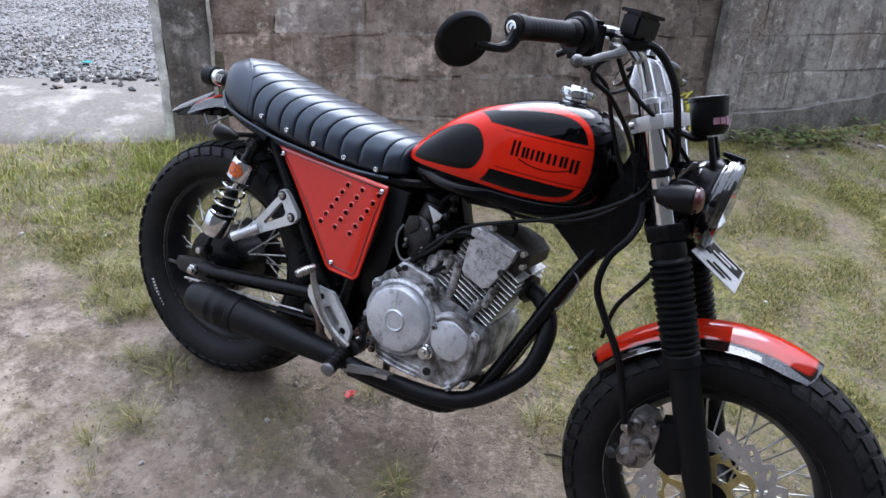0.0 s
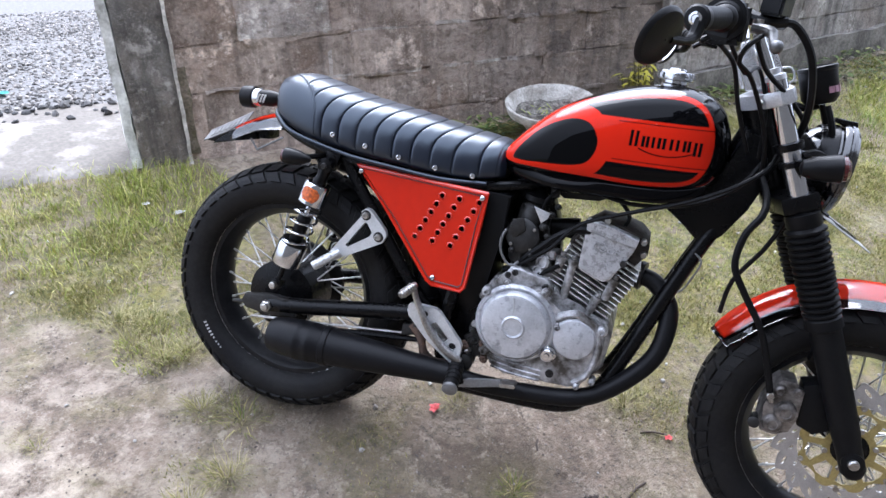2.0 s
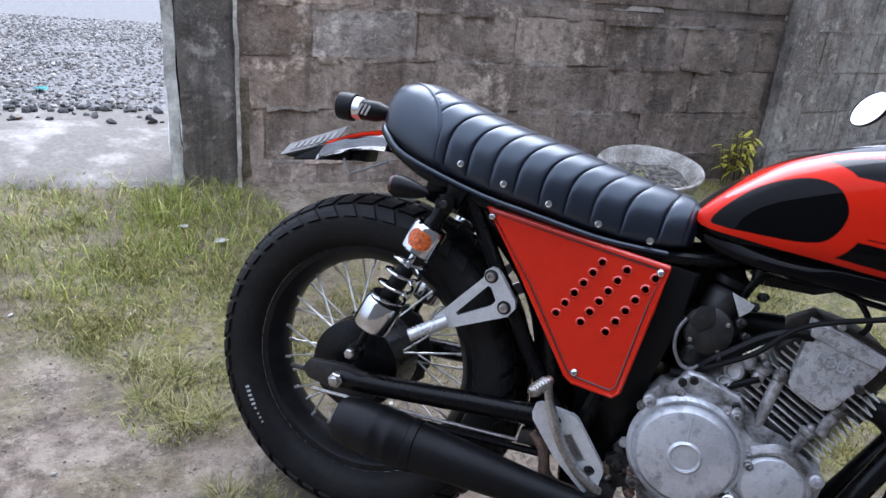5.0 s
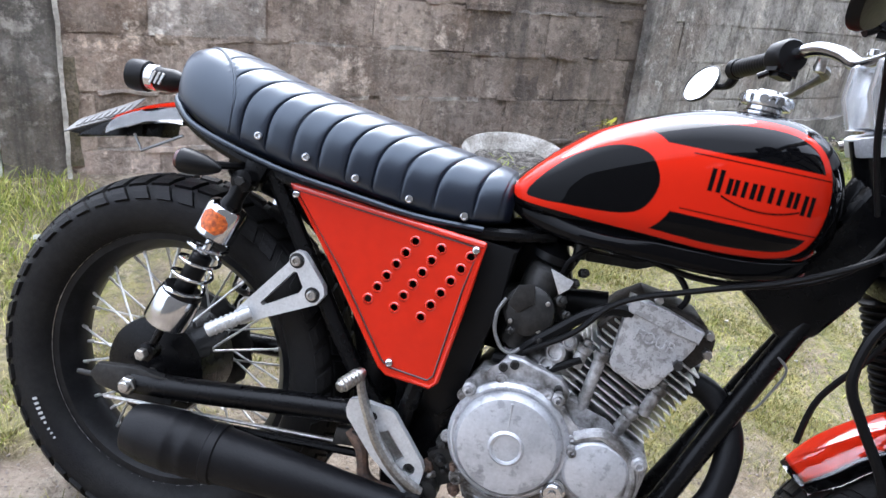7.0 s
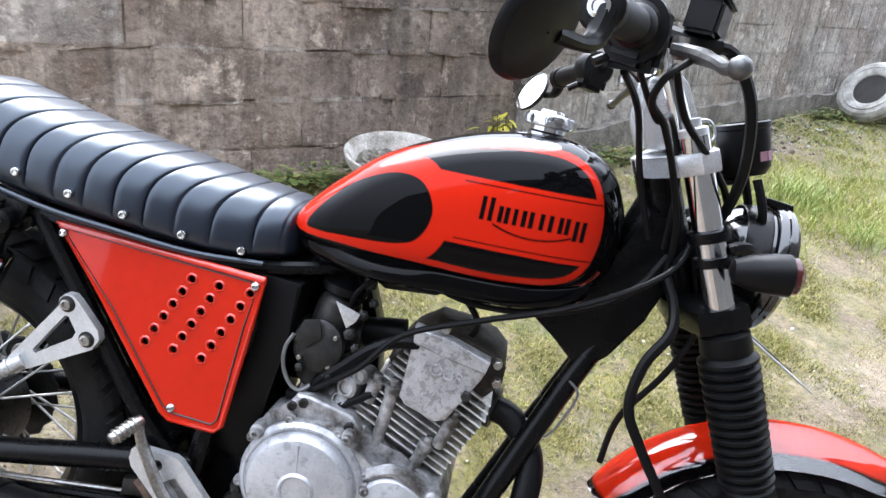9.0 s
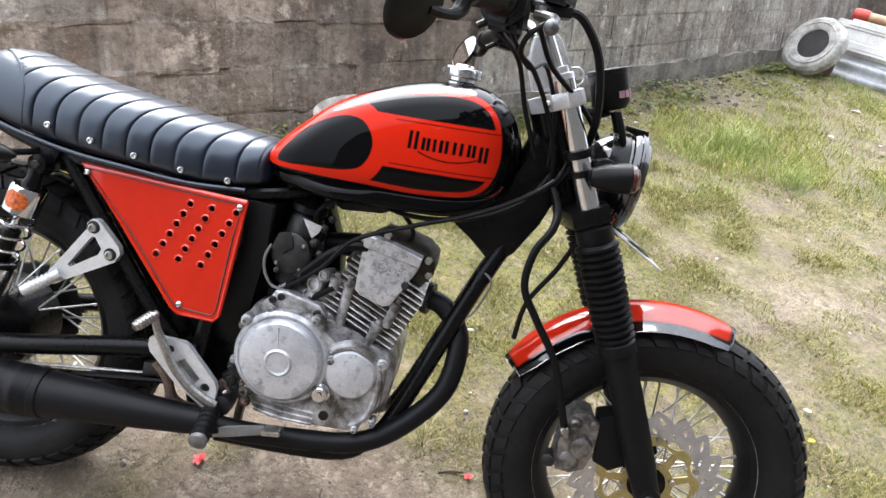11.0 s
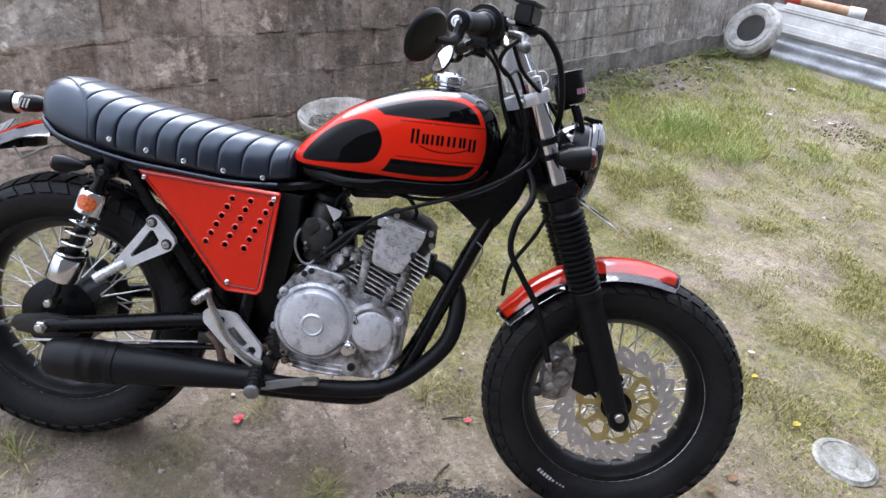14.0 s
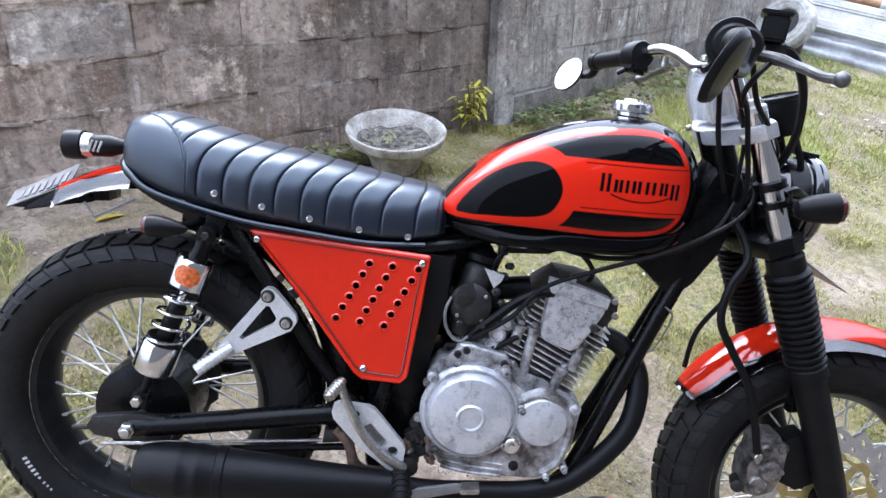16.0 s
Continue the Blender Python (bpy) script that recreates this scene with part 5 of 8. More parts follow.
def wheel(name, centre, R, W, rim_r, m, label, gold):
    """Hub with tyre, tread, rim, spokes, nipples and, in front, its brake disc."""
    c = Vector(centre)
    h = R - rim_r
    hub = lathe(nb(), [(0.012, -0.075), (0.03, -0.07), (0.045, -0.062), (0.045, -0.052), (0.028, -0.045), (0.028, 0.045), (0.045, 0.052), (0.045, 0.062), (0.03, 0.07), (0.012, 0.075)], (0, 0, 0), (0, 1, 0), 28)
    hub = part(name, hub, FRAMEBLACK, bike, label, m @ Matrix.Translation(c))
    prof = []
    nprof = 28
    for i in range(nprof + 1):
        a = -0.5 + i / nprof
        th = a * 2 * math.pi * 0.90
        w = W * 0.5 * math.sin(th) * (1.0 if abs(th) < 1.57 else 0.97)
        r = rim_r + h * (0.48 + 0.52 * math.copysign(abs(math.cos(th)) ** 0.85, math.cos(th)))
        prof.append((r, w))
    part("tyre", lathe(nb(), prof, (0, 0, 0), (0, 1, 0), 96, loop=True), RUBBER, hub, "black dual sport tyre")

    def surf(u, v, lift):
        th = v
        w = W * 0.5 * math.sin(th)
        r = rim_r + h * (0.48 + 0.52 * abs(math.cos(th)) ** 0.85)
        nr, nw = math.cos(th), math.sin(th)
        r, w = r + nr * lift, w + nw * lift
        return Vector((r * math.cos(u), w, r * math.sin(u)))

    V, F = [], []
    nblk = 46
    for row, (v0, v1, skew) in enumerate(((-1.32, -0.86, 0.35), (-0.8, -0.3, -0.25), (-0.24, 0.24, 0.2), (0.3, 0.8, 0.25), (0.86, 1.32, -0.35))):
        for k in range(nblk):
            u0 = 2 * math.pi * (k + 0.5 * (row % 2)) / nblk
            u1 = u0 + 2 * math.pi / nblk * (0.74 if row in (0, 4) else 0.8)
            b = len(V)
            sk = 2 * math.pi / nblk * skew
            for lift, ins in ((-0.002, 0.0), (0.0055, 0.06)):
                du, dv = (u1 - u0) * ins, (v1 - v0) * ins
                for uu, vv, s in ((u0 + du, v0 + dv, 0), (u1 - du, v0 + dv, 0), (u1 - du, (v0 + v1) / 2, 0.5), (u1 - du, v1 - dv, 1), (u0 + du, v1 - dv, 1), (u0 + du, (v0 + v1) / 2, 0.5)):
                    V.append(surf(uu + sk * s, vv, lift))
            F.append([b + 6 + i for i in (0, 1, 2, 5)])
            F.append([b + 6 + i for i in (5, 2, 3, 4)])
            for i in range(6):
                j = (i + 1) % 6
                F.append([b + i, b + j, b + 6 + j, b + 6 + i])
    me = bpy.data.meshes.new("tread")
    me.from_pydata(V, [], F)
    me.materials.append(RUBBER)
    tr = new("tread", me)
    tr.parent = hub
    tr["kind"] = "stuff"
    rw = W * 0.29
    rim = [(rim_r + 0.008, -rw), (rim_r + 0.009, -rw + 0.005), (rim_r - 0.004, -rw + 0.008), (rim_r - 0.016, -rw * 0.45), (rim_r - 0.02, 0), (rim_r - 0.016, rw * 0.45), (rim_r - 0.004, rw - 0.008),
           (rim_r + 0.009, rw - 0.005), (rim_r + 0.008, rw), (rim_r - 0.006, rw - 0.001), (rim_r - 0.022, rw * 0.5), (rim_r - 0.026, 0), (rim_r - 0.022, -rw * 0.5), (rim_r - 0.006, -rw + 0.001)]
    part("rim", lathe(nb(), rim, (0, 0, 0), (0, 1, 0), 72, loop=True), RIMPAINT, hub, "black painted steel rim with scuffed lip")
    part("rim_lip", tube(nb(), [((rim_r + 0.0065) * math.cos(a), -rw - 0.001, (rim_r + 0.007) * math.sin(a)) for a in (2 * math.pi * i / 60 for i in range(60))], 0.0013, 5, 1, False, True), STEEL, hub, "bare metal rim edge")
    first = None
    for k in range(36):
        side = 1 if k % 2 else -1
        cross = 26 if (k // 2) % 2 else -26
        a = radians(k * 10)
        if first is None:
            bm = rod(nb(), (0.043 * math.cos(radians(26)), 0.056, 0.043 * math.sin(radians(26))), (rim_r - 0.02, 0.006, 0), 0.002, 6)
            rod(bm, (rim_r - 0.036, 0.0105, 0), (rim_r - 0.018, 0.006, 0), 0.003, 6)
            first = part("spoke", bm, SPOKE, hub, "thin steel spoke")
            first.matrix_basis = Matrix.Rotation(-a, 4, "Y")
        else:
            mm = Matrix.Rotation(-a, 4, "Y") @ Matrix.Diagonal((1, side, 1 if cross > 0 else -1, 1))
            again("spoke", first, mm, hub)
    V, F = [], []
    letters = nb()
    for k in range(9):
        a = radians((-128 if gold else -150) + k * 2.1 + (0.7 if k > 5 else 0))
        wd = 0.0055 if k < 6 else 0.004
        mmat = Matrix.Rotation(-a, 4, "Y") @ Matrix.Translation((rim_r + 0.034, -W * 0.487, 0))
        box(letters, (0.008 if k < 5 else 0.004, 0.0016, wd * 0.8), mmat, 0)
    part("sidewall_marking", letters, WHITEPAINT, hub, "white raised marking bars")
    if gold:
        disc_parts(hub)
    else:
        sp = lathe(nb(), [(0.03, 0.07), (0.095, 0.07), (0.098, 0.073), (0.095, 0.076), (0.03, 0.076)], (0, 0, 0), (0, 1, 0), 72, wave=lambda a: 1 + 0.03 * math.copysign(min(1, abs(math.sin(a * 18)) * 2), math.sin(a * 18)))
        part("sprocket", sp, DARKMETAL, hub, "oily rear sprocket")
        dr = lathe(nb(), [(0.02, -0.088), (0.06, -0.086), (0.085, -0.078), (0.088, -0.05), (0.088, 0.02), (0.05, 0.03)], (0, 0, 0), (0, 1, 0), 40)
        part("brake_drum", dr, FRAMEBLACK, hub, "black drum brake hub")
    return hub


def plate_with_holes(outer, holes, y0, y1, bm):
    """A flat plate in the xz plane with real holes through it."""
    loops = [outer] + holes
    tris = tessellate_polygon([[Vector((p[0], p[1], 0)) for p in lp] for lp in loops])
    sides = []
    for y in (y0, y1):
        vs = [[bm.verts.new((p[0], y, p[1])) for p in lp] for lp in loops]
        flat = [v for lp in vs for v in lp]
        for t in tris:
            try:
                bm.faces.new([flat[i] for i in t])
            except ValueError:
                pass
        sides.append(vs)
    for la, lb in zip(*sides):
        n = len(la)
        for i in range(n):
            bm.faces.new((la[i], la[(i + 1) % n], lb[(i + 1) % n], lb[i]))
    return bm


def circle(cx, cz, r, n=12, ph=0.0):
    return [(cx + r * math.cos(ph + 2 * math.pi * i / n), cz + r * math.sin(ph + 2 * math.pi * i / n)) for i in range(n)]


def disc_parts(hub):
    n, teeth = 288, 18

    def edge(a):
        s = (a * teeth / (2 * math.pi)) % 1.0
        return 0.1285 + 0.018 * ((s / 0.72) ** 0.8 if s < 0.72 else max(0.0, 1 - (s - 0.72) / 0.2) ** 0.7)
    outer = [(edge(2 * math.pi * i / n) * math.cos(2 * math.pi * i / n), edge(2 * math.pi * i / n) * math.sin(2 * math.pi * i / n)) for i in range(n)]
    holes = [circle(0, 0, 0.096, 66)]

    def slot(r, a, half, wide, tilt):
        ca, sa, ct, st = math.cos(a), math.sin(a), math.cos(a + tilt), math.sin(a + tilt)
        return [(r * ca + half * math.cos(q) * ct - wide * math.sin(q) * st, r * sa + half * math.cos(q) * st + wide * math.sin(q) * ct) for q in (2 * math.pi * j / 12 for j in range(12))]
    for k in range(teeth):
        a = 2 * math.pi * (k + 0.45) / teeth
        holes.append(slot(0.1255, a, 0.0115, 0.0034, 0.8))
        holes.append(slot(0.106, a + 0.1, 0.0062, 0.003, 0.8))
    part("brake_disc", plate_with_holes(outer, holes, -0.066, -0.062, nb()), DISC, hub, "silver wave brake disc with slots")
    wav = [((0.091 + 0.006 * math.copysign(abs(math.sin(a * 9)) ** 0.5, math.sin(a * 9))) * math.cos(a), (0.091 + 0.006 * math.copysign(abs(math.sin(a * 9)) ** 0.5, math.sin(a * 9))) * math.sin(a)) for a in (2 * math.pi * i / 180 for i in range(180))]
    holes = [circle(0, 0, 0.036, 24)]
    for k in range(9):
        a = 2 * math.pi * k / 9
        holes.append([(r * math.cos(a + d), r * math.sin(a + d)) for r, d in ((0.05, -0.26), (0.077, -0.29), (0.0815, -0.1), (0.0815, 0.12), (0.077, 0.26), (0.05, 0.14))])
    part("disc_carrier", plate_with_holes(wav, holes, -0.069, -0.0655, nb()), GOLD, hub, "gold anodised disc carrier")
    for k in range(6):
        a = 2 * math.pi * k / 6 + 0.3
        part("carrier_bolt", rod(nb(), (0.046 * math.cos(a), -0.074, 0.046 * math.sin(a)), (0.046 * math.cos(a), -0.068, 0.046 * math.sin(a)), 0.006, 6), STEEL, hub)
        a += 0.2
        part("disc_rivet", lathe(nb(), [(0.006, 0.0), (0.006, 0.003), (0.003, 0.0035), (0.003, 0.001), (0.0005, 0.001)], (0.0935 * math.cos(a), -0.069, 0.0935 * math.sin(a)), (0, -1, 0), 12), STEEL, hub)


RIMPAINT = mat("black rim enamel", (0.007, 0.007, 0.0078), 0.3, vary=0.3, scale=20, fine=150, second=(0.014, 0.014, 0.015), amount=0.3, spec=0.14)
SPOKE = mat("spoke steel", (0.66, 0.66, 0.65), 0.36, 0.6, vary=0.2, scale=30, second=(0.42, 0.41, 0.39))
I4 = Matrix.Identity(4)
rear_wheel = wheel("rear_wheel", (0.028, 0, 0.342), 0.311, 0.15, 0.215, I4, "fat rear wheel with black tyre", False)
front_wheel = wheel("front_wheel", (1.312, 0, 0.293), 0.304, 0.13, 0.206, FRONT, "front wheel with gold centred brake disc", True)

# frame
bm = nb()
tube(bm, [(1.0, 0, 0.9), (0.93, 0, 0.74), (0.8, 0, 0.735), (0.62, 0, 0.72), (0.5, 0, 0.69)], 0.021, 12)
part("backbone", bm, FRAMEBLACK, bike)
for s in (-1, 1):
    part("seat_rail", tube(nb(), [(0.60, s * 0.05, 0.715), (0.52, s * 0.075, 0.70), (0.4, s * 0.09, 0.690), (0.2, s * 0.09, 0.703), (0.1, s * 0.088, 0.72), (0.03, s * 0.08, 0.745), (-0.015, s * 0.055, 0.775), (-0.03, 0, 0.785)], 0.0105, 10), FRAMEBLACK, bike)
    part("frame_stay", tube(nb(), [(0.165, s * 0.088, 0.715), (0.24, s * 0.09, 0.612), (0.36, s * 0.1, 0.455), (0.43, s * 0.1, 0.385)], 0.0135, 10), FRAMEBLACK, bike)
    part("rear_downtube", tube(nb(), [(0.5, s * 0.06, 0.69), (0.485, s * 0.085, 0.58), (0.455, s * 0.1, 0.43), (0.45, s * 0.1, 0.30), (0.5, s * 0.1, 0.235)], 0.0145, 10), FRAMEBLACK, bike)
    yd = (-0.02, -0.045, -0.075, -0.09, -0.1) if s < 0 else (-0.01, -0.02, 0.0, 0.06, 0.1)
    part("downtube", tube(nb(), [(0.985, yd[0], 0.72), (0.93, yd[1], 0.60), (0.83, yd[2], 0.345), (0.79, yd[3], 0.285), (0.72, yd[4], 0.246), (0.5, s * 0.1, 0.238)], 0.0165, 12), FRAMEBLACK, bike)
    part("swingarm_tube", tube(nb(), [(0.45, s * 0.1, 0.395), (0.3, s * 0.118, 0.378), (0.12, s * 0.13, 0.35), (0.03, s * 0.132, 0.338)], 0.019, 12), FRAMEBLACK, bike)
    part("axle_plate", slab(nb(), [(-0.045, 0.333), (-0.035, 0.352), (0.03, 0.364), (0.1, 0.362), (0.1, 0.322), (0.03, 0.312), (-0.03, 0.318)], s * 0.125, s * 0.142, 0.004), DARKMETAL, bike, "worn swingarm end plate")
part("swingarm_bridge", tube(nb(), [(0.4, -0.11, 0.39), (0.4, 0, 0.39), (0.4, 0.11, 0.39)], 0.02, 10), FRAMEBLACK, bike)
part("rear_axle", rod(nb(), (0.03, -0.165, 0.338), (0.03, 0.165, 0.338), 0.009, 10), STEEL, bike, "steel rear axle with nuts")
part("axle_nut", rod(nb(), (0.03, -0.158, 0.338), (0.03, -0.142, 0.338), 0.0145, 6), STEEL, bike)
part("chain_adjuster", rod(nb(), (-0.07, -0.134, 0.326), (-0.03, -0.134, 0.33), 0.0045, 8), DARKMETAL, bike)
part("headstock", tube(nb(), [HEAD + RAKE * -0.09, HEAD + RAKE * 0.1], 0.03, 16, 1, False), FRAMEBLACK, bike)
part("gusset", slab(nb(), [(0.84, 0.725), (0.895, 0.69), (0.935, 0.655), (0.955, 0.645), (0.985, 0.672), (1.02, 0.735), (1.045, 0.8), (1.02, 0.875), (0.985, 0.885), (0.955, 0.80), (0.94, 0.75)], -0.045, 0.045, 0.008), FRAMEBLACK, bike, "black steering head gusset and coil cover")
part("tool_box", slab(nb(), [(0.5, 0.688), (0.556, 0.686), (0.548, 0.60), (0.532, 0.50), (0.528, 0.44), (0.5, 0.41), (0.43, 0.43), (0.3, 0.62), (0.26, 0.69)], -0.085, 0.085, 0.006), PLASTIC, bike, "black airbox behind the side panels")
part("pivot_plate", slab(nb(), [(0.425, 0.475), (0.53, 0.5), (0.54, 0.37), (0.52, 0.29), (0.46, 0.285), (0.43, 0.37)], -0.075, -0.05, 0.004), FRAMEBLACK, bike, "black frame plate at the swingarm pivot")
part("inner_guard", tube(nb(), [(0.4, 0, 0.30), (0.385, 0, 0.45), (0.33, 0, 0.58), (0.22, 0, 0.68), (0.08, 0, 0.715)], 0.05, 14), FRAMEBLACK, bike, "black inner mudguard")

# tank
T_TOP = [(0.508, 0.765), (0.53, 0.793), (0.565, 0.83), (0.63, 0.884), (0.733, 0.931), (0.837, 0.951), (0.897, 0.944), (0.936, 0.918), (0.957, 0.88), (0.968, 0.835)]
T_BOT = [(0.508, 0.752), (0.53, 0.742), (0.565, 0.732), (0.63, 0.727), (0.733, 0.729), (0.837, 0.733), (0.897, 0.742), (0.936, 0.757), (0.957, 0.785), (0.968, 0.825)]
T_WID = [(0.508, 0.03), (0.53, 0.068), (0.565, 0.088), (0.63, 0.106), (0.733, 0.12), (0.837, 0.122), (0.897, 0.112), (0.936, 0.09), (0.957, 0.06), (0.968, 0.012)]
LOOP = spline([(0.526, 0, 0.764), (0.558, 0, 0.819), (0.620, 0, 0.876), (0.701, 0, 0.912), (0.804, 0, 0.933), (0.878, 0, 0.930), (0.917, 0, 0.893), (0.926, 0, 0.823), (0.897, 0, 0.773), (0.809, 0, 0.757), (0.708, 0, 0.757), (0.606, 0, 0.757)], 5, True)
BLOB = spline([(0.545, 0, 0.769), (0.587, 0, 0.828), (0.645, 0, 0.862), (0.69, 0, 0.862), (0.713, 0, 0.83), (0.704, 0, 0.793), (0.675, 0, 0.776), (0.6, 0, 0.768)], 5, True)


def poly_np(pts):
    return np.array([(p.x, p.z) for p in pts])


def signed(P, poly):
    """Signed distance of points to a closed outline, minus inside."""
    d = np.full(len(P), 9.0)
    inside = np.zeros(len(P), bool)
    for a, b in zip(poly, np.roll(poly, -1, 0)):
        e = b - a
        t = np.clip(((P - a) @ e) / (e @ e + 1e-12), 0, 1)
        d = np.minimum(d, np.hypot(*(P - a - t[:, None] * e).T))
        c = ((a[1] > P[:, 1]) != (b[1] > P[:, 1])) & (P[:, 0] < (b[0] - a[0]) * (P[:, 1] - a[1]) / (b[1] - a[1] + 1e-12) + a[0])
        inside ^= c
    return np.where(inside, -d, d)


def build_tank():
    NX, NA = 480, 420
    us = np.linspace(0.5085, 0.9675, NX)
    v = np.linspace(0.004, 0.97, 120)
    quarter = np.unique(np.concatenate([np.arcsin(v ** (1 / 0.78)), np.linspace(0.02, math.pi / 2, 70)]))
    under = np.unique(np.concatenate([np.arcsin(v[::2] ** (1 / 0.6)), np.linspace(0.02, math.pi / 2, 40)]))
    turns = np.unique(np.round(np.concatenate([math.pi - quarter, math.pi + under, quarter[::3], 2 * math.pi - under[::3]]), 5))
    NA = len(turns)
    V = []
    for x in us:
        zt, zb, w = smooth_interp(x, T_TOP), smooth_interp(x, T_BOT), smooth_interp(x, T_WID)
        zm = zb + (zt - zb) * 0.42
        for a in turns:
            ca, sa = math.cos(a), math.sin(a)
            e = 0.78 if sa > 0 else 0.6
            y = w * math.copysign(abs(ca) ** 0.72, ca)
            z = zm + (zt - zm if sa > 0 else zm - zb) * math.copysign(abs(sa) ** e, sa)
            V.append((x, y, z))
    F = [(i * NA + j, i * NA + (j + 1) % NA, (i + 1) * NA + (j + 1) % NA, (i + 1) * NA + j) for i in range(NX - 1) for j in range(NA)]
    F += [tuple(range(NA)), tuple(range((NX - 1) * NA + NA - 1, (NX - 1) * NA - 1, -1))]
    me = bpy.data.meshes.new("fuel_tank")
    me.from_pydata(V, [], F)
    A = np.array(V)
    P = A[:, [0, 2]]
    loop, blob = signed(P, poly_np(LOOP)), signed(P, poly_np(BLOB))
    soft = 0.0007

    def step(d):
        return np.clip(0.5 - d / (2 * soft), 0, 1)
    line = step(np.abs(loop + 0.004) - 0.0045)
    ring = step(np.maximum(blob - 0.027, loop)) * step(-blob)
    zc = 0.84 + (P[:, 0] - 0.84) * 0.02
    band_d = np.maximum(np.maximum(np.abs(P[:, 1] - zc) - 0.043, loop), 0.70 - P[:, 0])
    band = step(band_d)
    pin = step(np.abs(np.abs(P[:, 1] - zc) - 0.0365) - 0.0009) * step(0.745 - P[:, 0])
    red = np.maximum(np.maximum(line, ring), band * step(-blob)) * (1 - pin * band)
    mark = np.zeros(len(P))
    x = 0.77
    for k, (w, hgt) in enumerate(((0.020, 0.030), (0.016, 0.021), (0.006, 0.021), (0.018, 0.021), (0.022, 0.021), (0.016, 0.021), (0.018, 0.026))):
        cx = x + w / 2
        zk = zc + 0.004 - (0.004 if k == 6 else 0) + (0.004 if k == 0 else 0)
        side = np.abs(np.abs(P[:, 0] - cx) - w * (0.26 if w > 0.01 else 0.0)) - (0.0031 if w > 0.01 else 0.0028)
        mark = np.maximum(mark, step(np.maximum(side, np.abs(P[:, 1] - zk) - hgt / 2)))
        x += w + 0.0036
    arc = np.hypot(P[:, 0] - 0.84, P[:, 1] - (zc + 0.105)) - 0.125
    mark = np.maximum(mark, step(np.abs(arc) - 0.0013) * step(np.abs(P[:, 0] - 0.84) - 0.05) * step(P[:, 1] - zc))
    red = red * (1 - mark)
    at = me.attributes.new("livery", "FLOAT", "POINT")
    at.data.foreach_set("value", red.astype(np.float32))
    me.polygons.foreach_set("use_smooth", [True] * len(F))
    me.materials.append(TANKPAINT)
    ob = new("fuel_tank", me)
    ob.parent = bike
    ob["label"] = "gloss black teardrop tank with orange-red panels"
    cap = part("fuel_cap", lathe(nb(), [(0.02, -0.012), (0.027, -0.01), (0.027, 0.004), (0.024, 0.007), (0.024, 0.012), (0.033, 0.013), (0.034, 0.016), (0.034, 0.027), (0.032, 0.03), (0.018, 0.032), (0.016, 0.036), (0.001, 0.037)], (0.835, 0, 0.947), (0.03, 0, 1), 48, wave=None), CHROME, ob, "knurled chrome filler cap")
    for k in range(10):
        bmk = box(nb(), (0.006, 0.012, 0.012), pose(0.835, 0, 0.9685) @ Matrix.Rotation(2 * math.pi * k / 10, 4, "Z") @ Matrix.Translation((0.034, 0, 0)), 0.002)
        part("grip_lug", bmk, CHROME, cap)
    return ob


build_tank()


def tank_skirt(s):
    """The tank's lower edge flares out below the red line and catches the sky."""
    bm, rows = nb(), []
    for i in range(61):
        t = i / 60
        x = 0.53 + 0.4 * t
        k = max(0.0, 1 - ((x - 0.655) / 0.085) ** 2) ** 1.5
        w, z = smooth_interp(x, T_WID), smooth_interp(x, T_BOT) + 0.0205
        h = 0.012 * min(1.0, 8 * t, 5 * (1 - t))
        prof = [(0.83 * w - 0.004, 0.003), (0.86 * w, -0.001), (0.865 * w + 0.006 * k, -0.005), (0.87 * w + 0.0115 * k, -0.0105), (0.87 * w + 0.0135 * k, -0.015), (0.865 * w + 0.0125 * k, -0.021 - 0.2 * h), (0.82 * w + 0.008 * k, -0.024 - 0.45 * h), (0.7 * w, -0.025 - 0.5 * h)]
        rows.append([bm.verts.new((x, s * y, z + q)) for y, q in prof])
    ring_faces(bm, rows, closed_u=False, cap=False)
    bmesh.ops.recalc_face_normals(bm, faces=bm.faces[:])
    part("tank_skirt", bm, TANKPAINT, bike, "flared gloss black lower edge of the tank", angle=1.4)


tank_skirt(-1)
tank_skirt(1)

# seat
S_TOP = [(-0.03, 0.80), (-0.022, 0.845), (0.0, 0.862), (0.035, 0.868), (0.07, 0.862), (0.176, 0.838), (0.313, 0.818), (0.41, 0.802), (0.48, 0.793), (0.522, 0.784), (0.532, 0.765)]
S_BOT = [(-0.03, 0.785), (0.0, 0.764), (0.03, 0.748), (0.084, 0.731), (0.181, 0.716), (0.292, 0.706), (0.401, 0.698), (0.48, 0.702), (0.532, 0.715)]
S_WID = [(-0.03, 0.03), (-0.02, 0.06), (0.0, 0.082), (0.04, 0.1), (0.1, 0.11), (0.25, 0.113), (0.4, 0.105), (0.48, 0.096), (0.52, 0.086), (0.532, 0.07)]


